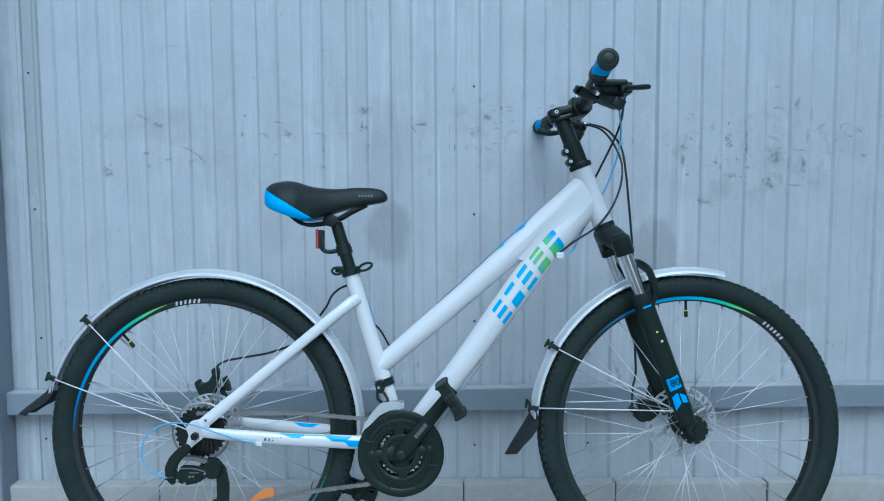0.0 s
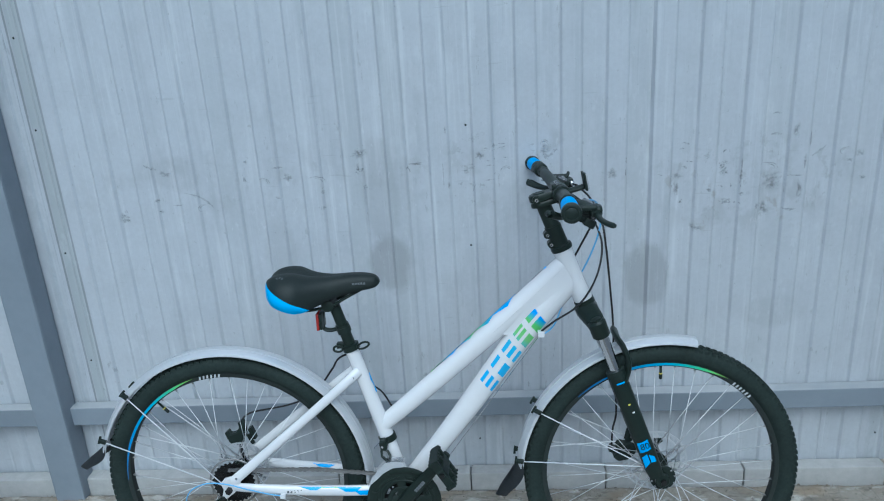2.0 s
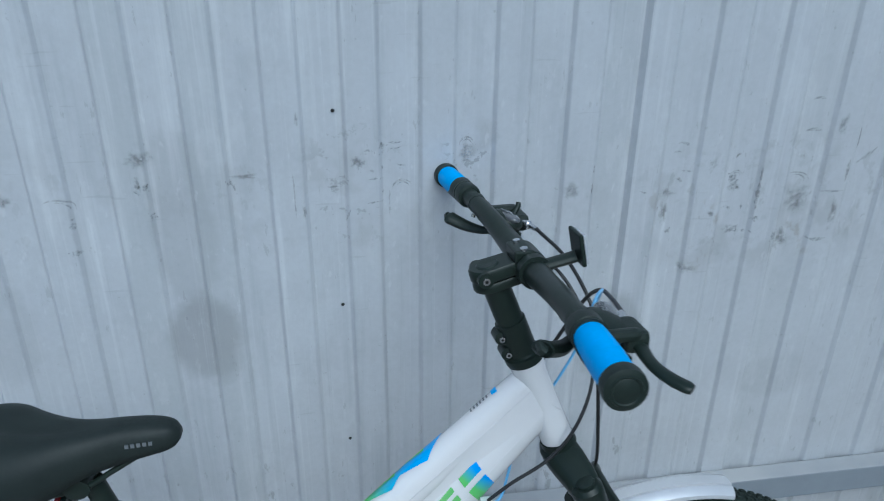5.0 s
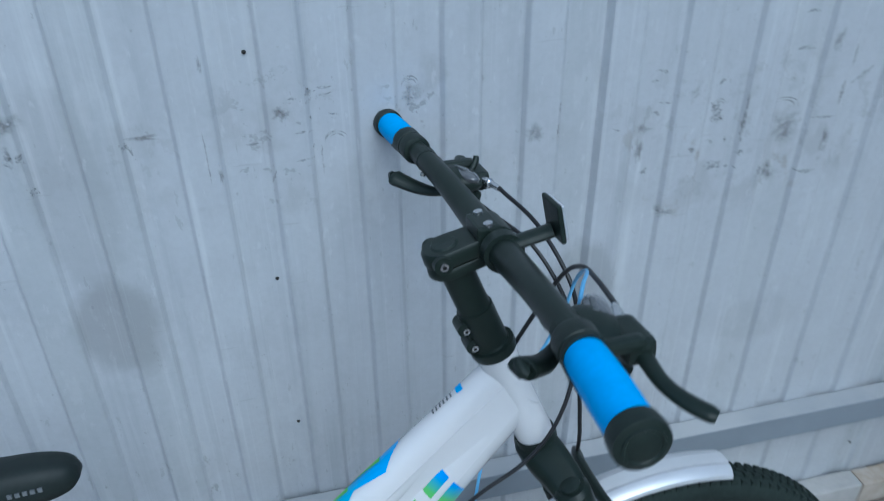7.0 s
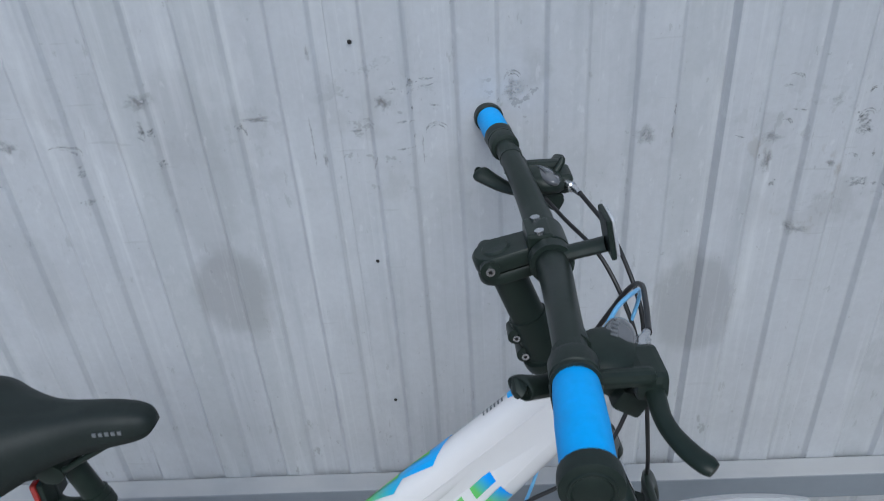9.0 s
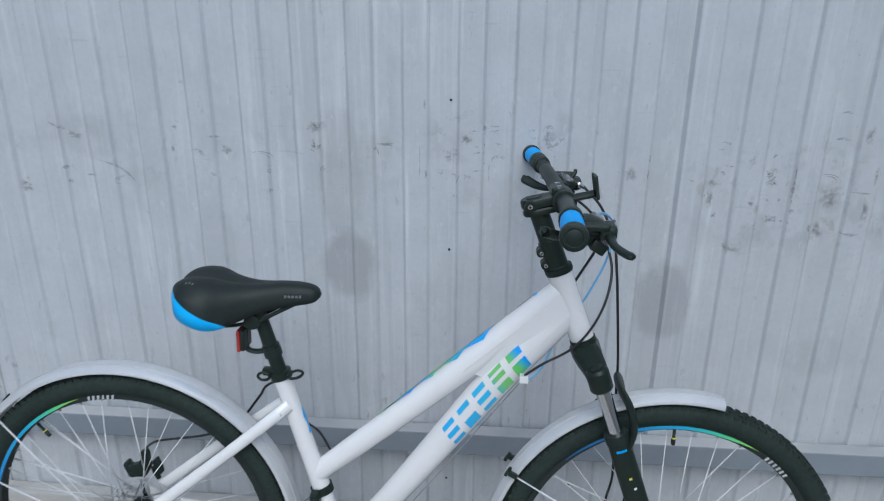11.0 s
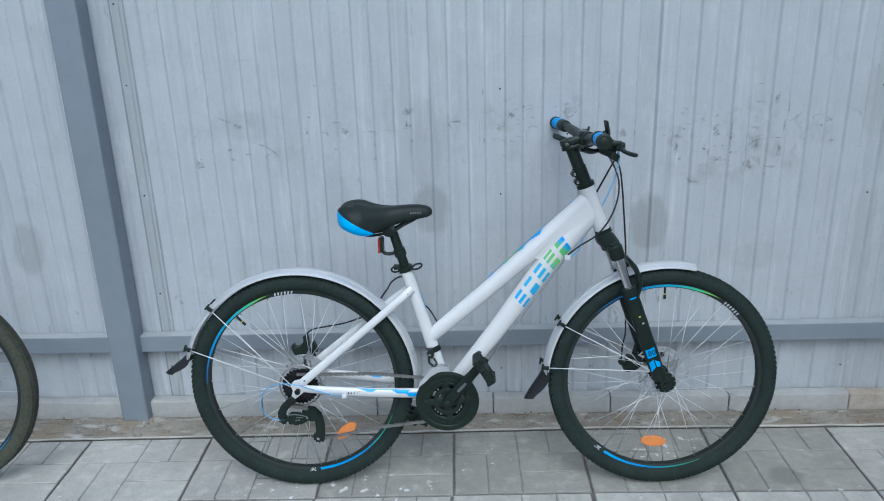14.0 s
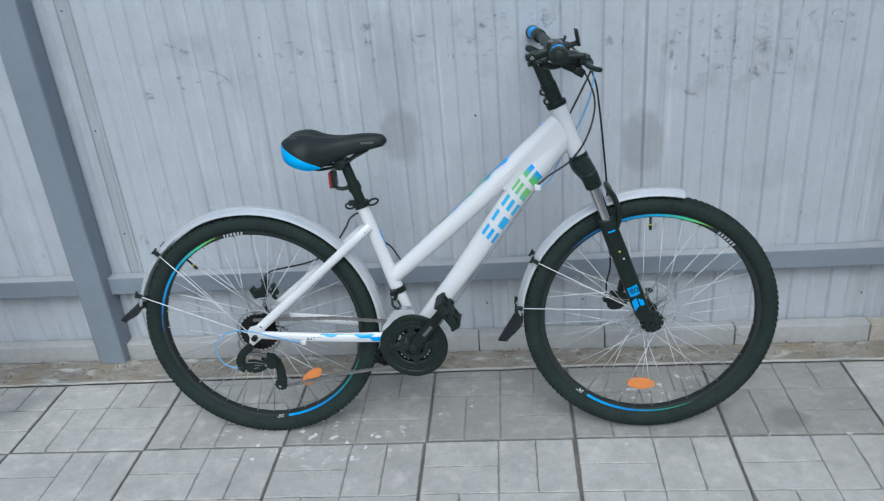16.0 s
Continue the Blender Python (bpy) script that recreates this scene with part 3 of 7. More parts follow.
def screw_mesh():
    bm = bmesh.new()
    lathe(bm, [(0.0, -0.0026), (0.0018, -0.0023), (0.0023, -0.0010), (0.0028, -0.0006), (0.0030, 0.0)], seg=10)
    return bm


first_screw = part("rivet", screw_mesh(), DARK_STEEL, fence, "dark rivet head", m=pose(0.088, FENCE_Y + 0.0058, 1.119))
for edge, zs in ((0.0, (0.78, 0.49, 0.145, 1.46)), (-SHEET, (1.405, 1.16, 0.80, 0.45, 0.17)), (SHEET, (1.10, 0.76, 0.14))):
    for z in zs:
        share("rivet", first_screw, fence, pose(0.088 + edge, FENCE_Y + 0.0058, z))
for x, z in ((-0.70, 0.165), (-0.21, 0.16), (0.40, 0.15), (0.955, 0.115)):
    share("rivet", first_screw, fence, pose(x, FENCE_Y + 0.004, z))


# scuffs on the sheets: place along the fence, height, width, height of the mark, lean in degrees
SOFT_RUBS = [(0.643, 0.955, 0.0368, 0.0176, 0), (0.645, 0.921, 0.0208, 0.0432, 0), (0.718, 1.007, 0.021, 0.0256, -40), (0.473, 0.97, 0.0336, 0.0352, 0), (0.73, 0.916, 0.0154, 0.0144, 0), (0.122, 1.037, 0.0238, 0.0224, 0),
    (0.036, 0.962, 0.0077, 0.0342, 0), (0.033, 1.108, 0.0084, 0.0308, 0), (0.296, 1.046, 0.028, 0.0352, 0), (-0.204, 1.057, 0.042, 0.0272, 0), (-0.054, 1.02, 0.042, 0.0108, 0), (-0.753, 1.021, 0.036, 0.0162, -15),
    (-0.407, 0.997, 0.0288, 0.0252, 0), (0.944, 1.067, 0.017, 0.0504, 0), (0.966, 0.902, 0.0162, 0.0874, 0), (0.878, 0.86, 0.036, 0.0432, 20), (1.111, 0.998, 0.0306, 0.0216, 0), (0.892, 0.932, 0.054, 0.0648, 0),
    (0.699, 0.812, 0.0468, 0.0252, 0)]
DARK_SPOTS = [(0.161, 1.06, 0.0098, 0.0168, 0), (0.139, 1.056, 0.0098, 0.0048, 0), (-0.075, 1.011, 0.0112, 0.0144, 0), (-0.069, 1.002, 0.0048, 0.0128, 0), (-0.199, 1.01, 0.0112, 0.0128, 0), (0.162, 0.984, 0.004, 0.0096, 0),
    (0.161, 1.024, 0.0035, 0.0096, 0), (-0.784, 0.947, 0.0162, 0.0126, 0), (-0.779, 0.914, 0.0108, 0.0171, 0), (-0.889, 0.898, 0.0304, 0.0342, 40), (-0.21, 1.013, 0.0126, 0.0324, 0), (-0.194, 0.962, 0.009, 0.0144, 0),
    (-0.529, 0.996, 0.0108, 0.018, 0), (-0.316, 0.908, 0.0162, 0.0108, 0), (-0.314, 0.954, 0.0108, 0.0144, 0)]
DARK_SPLASHES = [(0.769, 0.961, 0.0238, 0.0216, 20), (0.763, 0.977, 0.0144, 0.0216, -30), (0.779, 0.88, 0.0368, 0.0198, 8), (0.858, 0.864, 0.009, 0.0216, 0), (1.087, 0.983, 0.0216, 0.0108, 0), (1.129, 0.932, 0.0153, 0.0108, 0),
    (0.658, 0.885, 0.0102, 0.0126, 0), (0.816, 0.902, 0.0162, 0.0114, 0)]
LYING_SCRATCHES = [(0.15, 1.006, 0.0288, 0.004, 0), (0.182, 1.066, 0.0224, 0.0048, 0), (0.183, 1.057, 0.021, 0.0021, 10), (0.677, 0.994, 0.0224, 0.0032, -8), (0.656, 1.028, 0.016, 0.0048, 0), (0.601, 0.963, 0.0168, 0.0036, -18),
    (0.081, 0.996, 0.021, 0.004, 0), (0.145, 0.969, 0.0208, 0.0036, 8), (0.192, 1.027, 0.0182, 0.0032, -5), (-0.787, 1.042, 0.0468, 0.009, -27), (-0.666, 0.939, 0.1064, 0.0095, -34), (-0.727, 0.933, 0.036, 0.0072, 6),
    (-0.432, 1.026, 0.0306, 0.0072, -4), (-0.44, 0.943, 0.018, 0.0076, -20), (0.944, 0.857, 0.0432, 0.0095, -4), (0.894, 1.111, 0.027, 0.0068, 0), (0.897, 1.056, 0.034, 0.009, 0), (1.009, 1.009, 0.0504, 0.0085, 38),
    (0.952, 0.947, 0.0504, 0.0054, -2), (-0.519, 1.046, 0.0162, 0.009, 0)]
UPRIGHT_SCRATCHES = [(0.511, 1.007, 0.0042, 0.0208, 0), (0.51, 0.973, 0.0035, 0.0216, 0), (0.634, 0.926, 0.0035, 0.0108, 0), (0.79, 0.925, 0.0049, 0.0162, 0), (0.022, 0.986, 0.0032, 0.081, 0), (0.104, 0.946, 0.0032, 0.027, -20),
    (0.172, 0.963, 0.0028, 0.048, 0), (0.985, 1.04, 0.0068, 0.0468, 0), (0.813, 0.956, 0.0068, 0.09, 0), (0.974, 0.984, 0.0072, 0.0468, 0)]
CURVED_RUBS = [(0.663, 1.042, 0.0238, 0.0096, 0), (0.662, 0.978, 0.016, 0.0112, 0), (0.759, 0.921, 0.0192, 0.0108, 0), (0.193, 0.994, 0.032, 0.024, 0), (0.77, 1.018, 0.0112, 0.0112, 0), (0.769, 0.983, 0.0238, 0.0234, 0),
    (0.296, 1.061, 0.0238, 0.024, 0), (0.879, 0.974, 0.0576, 0.0252, 0), (1.19, 1.017, 0.034, 0.0306, 0), (-0.33, 0.989, 0.0504, 0.0252, 0), (-0.475, 0.991, 0.0342, 0.0216, 0), (1.078, 1.011, 0.036, 0.017, 0),
    (-0.654, 0.924, 0.0324, 0.019, 0)]


def sheet_level(x):
    """How far the skin of the sheet lies behind its foremost face at x."""
    u = (x - FIRST_EDGE) % SHEET
    v = u % PITCH_RIB
    ramp = 0.0025
    rise = min(1, max(0, (v - RIB_UP + ramp) / (2 * ramp))) - min(1, max(0, (v - RIB_DOWN + ramp) / (2 * ramp)))
    return RIB_DEEP * (1 - rise) - 0.0016 * u / SHEET


def mark_mesh(rows, kind, seed):
    """Thin films of dirt that follow the waves; U runs from the heart of a mark to its rim."""
    rng = random.Random(seed)
    bm = bmesh.new()
    uv = bm.loops.layers.uv.new("UVMap")

    def put(x, z):
        return bm.verts.new((x, FENCE_Y + sheet_level(x) - 0.0016, z))

    def blot(x, z, w, h, lean):
        c, sn = math.cos(radians(lean)), math.sin(radians(lean))
        shift = rng.uniform(0, 50)
        rings = []
        for r in (0.0, 0.35, 0.7, 1.0):
            ring = []
            for k in range(26):
                q = 2 * math.pi * k / 26
                rough = 1 + 0.75 * noise.noise((math.cos(q) * 1.6 + shift, math.sin(q) * 1.6, seed)) + 0.35 * noise.noise((math.cos(q) * 4 + shift, math.sin(q) * 4, seed))
                px, pz = r * rough * w / 2 * math.cos(q), r * rough * h / 2 * math.sin(q)
                ring.append((put(x + px * c - pz * sn, z + px * sn + pz * c), r))
            rings.append(ring)
        for r0, r1 in zip(rings, rings[1:]):
            for k in range(26):
                q4 = (r0[k], r0[(k + 1) % 26], r1[(k + 1) % 26], r1[k])
                f = bm.faces.new([v for v, _ in q4])
                for lp, (_, r) in zip(f.loops, q4):
                    lp[uv].uv = (r, 0.5)

    def stroke(line, width):
        n = len(line)
        rows2 = []
        for i, (x, z) in enumerate(line):
            t = Vector(line[min(i + 1, n - 1)]) - Vector(line[max(i - 1, 0)])
            t.normalize()
            u = i / (n - 1) * 2 - 1
            w = width / 2 * (1 - abs(u) ** 2.2) * rng.uniform(0.45, 1.25) + 0.0003
            rows2.append([(put(x - t.y * w * e, z + t.x * w * e), max(abs(e), abs(u) ** 3)) for e in (-1, 0, 1)])
        for r0, r1 in zip(rows2, rows2[1:]):
            for j in (0, 1):
                q4 = (r0[j], r0[j + 1], r1[j + 1], r1[j])
                f = bm.faces.new([v for v, _ in q4])
                for lp, (_, r) in zip(f.loops, q4):
                    lp[uv].uv = (min(1, r), 0.5)

    for x, z, w, h, lean in rows:
        c, sn = math.cos(radians(lean)), math.sin(radians(lean))
        if kind == "blot":
            blot(x, z, w, h, lean)
        elif kind == "spot":
            blot(x, z, w, h, lean)
            for k in range(3):
                blot(x + rng.gauss(0, 0.5) * w, z + rng.gauss(0, 0.4) * h, w * rng.uniform(0.15, 0.4), h * rng.uniform(0.12, 0.35), rng.uniform(-60, 60))
        elif kind == "lying":
            bend = rng.uniform(-0.12, 0.12)
            stroke([(x + u * w / 2 * c - bend * w * (1 - u * u) * sn, z + u * w / 2 * sn + bend * w * (1 - u * u) * c) for u in (k / 7 - 1 for k in range(15))], h)
        elif kind == "upright":
            stroke([(x + 0.0012 * noise.noise((k * 0.5, x * 9, 2)) - sn * (k / 8 - 1) * h / 2, z + (k / 8 - 1) * h / 2) for k in range(17)], w)
        else:
            a0, a1 = rng.choice(((20, 190), (-20, 150), (60, 250)))
            for ring in (1.0, 0.72):
                qs = [radians(a0 + (a1 - a0) * k / 14 * ring) for k in range(15)]
                stroke([(x + ring * w / 2 * math.cos(q), z - h / 4 + ring * h * 0.6 * math.sin(q)) for q in qs], 0.0026 * rng.uniform(0.8, 1.5))
    return bm


for rows, kind, mat, text in ((SOFT_RUBS, "blot", SOFT_DIRT, "soft grey rub marks on the fence"), (DARK_SPOTS, "spot", DARK_DIRT, "dark specks of dried mud on the fence"), (DARK_SPLASHES, "spot", DARK_DIRT, "dark splashes of dried mud on the fence"),
                              (LYING_SCRATCHES, "lying", DARK_DIRT, "short lying scratches on the fence"), (UPRIGHT_SCRATCHES, "upright", SMEAR, "thin upright rust streaks on the fence"), (CURVED_RUBS, "arc", SMEAR, "curved rubs of dried mud on the fence")):
    mark = part("mud_marks", mark_mesh(rows, kind, len(rows)), mat, None, text)
    tagged(mark, category="mud", kind="stuff")


# ---- white blocks along the foot of the fence ----
def plinth_block(length):
    bm = bmesh.new()
    box(bm, (0.0015, 0, -0.02), (length - 0.0015, 0.045, 0.056), 0.004)
    return bm


plinth = thing("fence_plinth", "white painted concrete edging blocks along the fence foot", "edging", kind="structure")
first_block = part("edging_block", plinth_block(0.41), PLINTH, plinth, m=pose(0.056, 2.048, 0))
stained_block = part("edging_block", plinth_block(0.41), STAINED_PLINTH, plinth, "brown-stained edging block", m=pose(0.056 + 1.23, 2.048, -0.001, 0, 0.2, 0))
for k in range(-10, 9):
    x = 0.056 + 0.41 * k
    if k in (0, 3) or (POST_X - 0.44 < x < POST_X + 0.035):
        continue
    tilt = 0.25 * math.sin(k * 2.1)
    share("edging_block", stained_block if k == 4 else first_block, plinth, pose(x, 2.048 + 0.002 * math.sin(k * 1.7), 0.001 * math.cos(k * 2.7), 0, tilt, 0))
part("edging_block", plinth_block(0.375), PLINTH, plinth, m=pose(POST_X - 0.04 - 0.378, 2.047, 0))
part("edging_block", plinth_block(0.055), PLINTH, plinth, m=pose(POST_X + 0.042, 2.052, 0.001))


def skew(x):
    """How far the paving drifts from the fence at x."""
    return -0.006 - 0.0225 * max(0.0, 0.35 - x)


# ---- bedding strip between slabs and plinth ----
def strip_mesh(length, start):
    """Crumbling surface that sinks to a crack along the plinth."""
    bm = bmesh.new()
    nx, ny = 330, 20
    grid = []
    for i in range(nx + 1):
        x = length * i / nx
        row = []
        for j in range(ny + 1):
            v = j / ny
            edge = 1.948 + max(skew(x + start), -0.06)
            y = edge + (2.0485 - edge) * v
            h = 0.001 + 0.005 * noise.noise((x * 9, y * 22, 1)) + 0.0035 * noise.noise((x * 26, y * 70, 4)) + 0.0018 * noise.noise((x * 75, y * 110, 9))
            h = max(h, -0.007)
            if v > 0.9:
                h -= 0.02 * (v - 0.9) / 0.1
            if j == 0:
                h = -0.006
            row.append(bm.verts.new((x, y, h)))
        grid.append(row)
    for a, b in zip(grid, grid[1:]):
        for j in range(ny):
            bm.faces.new((a[j], b[j], b[j + 1], a[j + 1]))
    return bm


strip = thing("bedding_strip", "rough crumbling concrete strip beside the paving", "strip", kind="structure")
for k in range(-3, 4):
    part("concrete_bed", strip_mesh(1.65, 1.65 * k - 0.8), STRIP, strip, smooth=True, m=pose(1.65 * k - 0.8, 0, 0))


def edge_bead(length, start):
    bm = bmesh.new()
    pts = [Vector((length * i / 40, 1.9475 + max(skew(start + length * i / 40), -0.06) + 0.004 * noise.noise((i * 0.55, 7, 0)), -0.0005 + 0.0012 * noise.noise((i * 0.6, 2, 0)))) for i in range(41)]
    sweep(bm, pts, 0.0045, 0.0035, seg=6)
    return bm


for k in range(-3, 4):
    part("mortar_edge", edge_bead(1.65, 1.65 * k - 0.8), MORTAR, strip, smooth=True, m=pose(1.65 * k - 0.8, 0, 0))


def gravel_mesh():
    """Loose crumbs and chips lying on the strip."""
    rng = random.Random(5)
    vs, fs = [], []
    for k in range(1100):
        x = rng.uniform(-2.3, 2.3)
        y = 2.04 - (0.09 - max(skew(x), -0.06)) * (1 - rng.random() ** 0.8)
        r = 0.0012 + 0.0065 * rng.random() ** 4
        h = 0.003 + 0.004 * noise.noise((x * 9, y * 22, 1))
        b = len(vs)
        q = rng.uniform(0, 6.28)
        for i in range(5):
            a = q + 6.283 * i / 5
            rr = r * rng.uniform(0.7, 1.2)
            vs.append((x + rr * math.cos(a), y + rr * math.sin(a), h - 0.002))
            vs.append((x + rr * 0.6 * math.cos(a), y + rr * 0.6 * math.sin(a), h + r * rng.uniform(0.4, 0.8)))
        for i in range(5):
            n0, n1 = b + 2 * i, b + 2 * ((i + 1) % 5)
            fs.append((n0, n1, n1 + 1, n0 + 1))
        fs.append(tuple(b + 2 * i + 1 for i in range(5)))
    me = bpy.data.meshes.new("gravel")
    me.from_pydata(vs, [], fs)
    me.materials.append(STRIP)
    return me


gravel = tagged(new("gravel", gravel_mesh()), "loose mortar crumbs and grit along the fence foot", "gravel", kind="stuff")

# ---- the bicycles ----
TYRE_R = 0.330
RIM_IN, RIM_OUT = 0.2742, 0.2868
HEAD_TOP, HEAD_LOW = Vector((0.308, 0, 0.897)), Vector((0.355, 0, 0.776))
AXIS = (HEAD_TOP - HEAD_LOW).normalized()
STEER = Matrix.Translation(HEAD_LOW) @ Matrix.Rotation(radians(2.6), 4, AXIS) @ Matrix.Translation(-HEAD_LOW)
TURN = Matrix.Translation(HEAD_LOW) @ Matrix.Rotation(radians(1.3), 4, AXIS) @ Matrix.Translation(-HEAD_LOW)      # of the fork, set a little askew to the bar
FRONT, REAR, CRANK = Vector((0.5365, 0, 0.330)), Vector((-0.5197, 0, 0.330)), Vector((-0.089, 0, 0.288))


def tyre_mesh():
    bm = bmesh.new()
    half = [(0.2850, 0.0112), (0.2870, 0.0130), (0.2905, 0.0172), (0.2960, 0.0212), (0.3040, 0.0232), (0.3115, 0.0230), (0.3180, 0.0210), (0.3230, 0.0172), (0.3265, 0.0112), (0.3277, 0.0052)]
    prof = [(r, -y) for r, y in half] + [(0.3280, 0.0)] + half[::-1]
    lathe(bm, prof, seg=96)
    bmesh.ops.recalc_face_normals(bm, faces=bm.faces)
    return bm


def tread_mesh(worn=False):
    """Knobs in staggered rows."""
    vs, fs = [], []
    count = 190 if worn else 126
    for i in range(count):
        for row, (lat, half_w, half_l) in enumerate(((-0.0170, 0.0034, 0.0050), (-0.0085, 0.0037, 0.0052), (0.0, 0.0033, 0.0050), (0.0085, 0.0037, 0.0052), (0.0170, 0.0034, 0.0050))):
            if worn:
                half_w, half_l = half_w * 0.9, 0.0036
            q0 = 2 * math.pi * (i + (0.5 if row % 2 else 0.0)) / count
            drop = 0.0 if abs(lat) < 0.012 else 0.0046
            low, high = TYRE_R - 0.006 - drop, TYRE_R - drop - (0.0011 if worn else 0.0)
            base = len(vs)
            for r, shrink in ((low, 1.0), (high, 0.84)):
                for sy, sl in ((-1, -1), (1, -1), (1, 1), (-1, 1)):
                    q = q0 + sl * half_l * shrink / TYRE_R
                    vs.append((r * math.cos(q), lat + sy * half_w * shrink, r * math.sin(q)))
            b = base
            fs += [(b + 4, b + 5, b + 6, b + 7), (b, b + 1, b + 5, b + 4), (b + 1, b + 2, b + 6, b + 5), (b + 2, b + 3, b + 7, b + 6), (b + 3, b, b + 4, b + 7)]
    me = bpy.data.meshes.new("tread")
    me.from_pydata(vs, [], fs)
    bm = bmesh.new()
    bm.from_mesh(me)
    bmesh.ops.recalc_face_normals(bm, faces=bm.faces)
    return bm


def rim_mesh():
    bm = bmesh.new()
    lathe(bm, [(RIM_IN, -0.006), (RIM_IN + 0.001, -0.0105), (RIM_IN + 0.003, -0.0116), (RIM_OUT, -0.0118), (RIM_OUT, 0.0118),
               (RIM_IN + 0.003, 0.0116), (RIM_IN + 0.001, 0.0105), (RIM_IN, 0.006), (RIM_IN, -0.006)], seg=96)
    return bm


def arc_strip(r0, r1, a0, a1, y, taper=True, n=40):
    """A flat printed arc on the side of a rim, with U along it."""
    bm = bmesh.new()
    uv = bm.loops.layers.uv.new("UVMap")
    rows = []
    for k in range(n + 1):
        u = k / n
        q = radians(a0 + (a1 - a0) * u)
        w = 1.0
        if taper == "end":
            w = 0.15 + 0.85 * (1 - u) ** 0.7
        elif taper:
            w = min(1.0, (1 - u) / 0.16) if u > 0.84 else 1.0
            w *= 0.35 + 0.65 * min(1, u / 0.35)
        ra, rb = r1 - (r1 - r0) * w, r1
        rows.append((u, bm.verts.new((ra * math.cos(q), y, ra * math.sin(q))), bm.verts.new((rb * math.cos(q), y, rb * math.sin(q)))))
    for (u0, a, b), (u1, c, d) in zip(rows, rows[1:]):
        if (a.co - b.co).length < 1e-6 and (c.co - d.co).length < 1e-6:
            continue
        f = bm.faces.new((a, c, d, b))
        for lp, u in zip(f.loops, (u0, u1, u1, u0)):
            lp[uv].uv = (u, 0.5)
    return bm


def arc_bars(r0, r1, a0, a1, y, count):
    """Small slanted printed bars on a rim."""
    bm = bmesh.new()
    step = (a1 - a0) / count
    for k in range(count):
        p0, p1 = radians(a0 + step * (k + 0.12)), radians(a0 + step * (k + 0.58))
        s = radians(step * 0.18)
        for f0, f1 in ((0.0, 1.0),):
            ra, rb = r0 + (r1 - r0) * f0, r0 + (r1 - r0) * f1
            bm.faces.new([bm.verts.new((r * math.cos(q), y, r * math.sin(q))) for r, q in ((ra, p0), (ra, p1), (rb, p1 + s), (rb, p0 + s))])
    return bm


def printed_text(name, body, size, mat, parent, m, label=""):
    cu = bpy.data.curves.new(name, "FONT")
    cu.body, cu.size, cu.extrude = body, size, 0.0002
    cu.align_x, cu.align_y = "CENTER", "CENTER"
    tmp = new(name, cu)
    bpy.context.view_layer.update()
    me = bpy.data.meshes.new_from_object(tmp)
    bpy.data.objects.remove(tmp)
    me.materials.clear()
    me.materials.append(mat)
    ob = new(name, me)
    ob.parent = parent
    ob.matrix_basis = m
    return tagged(ob, label)


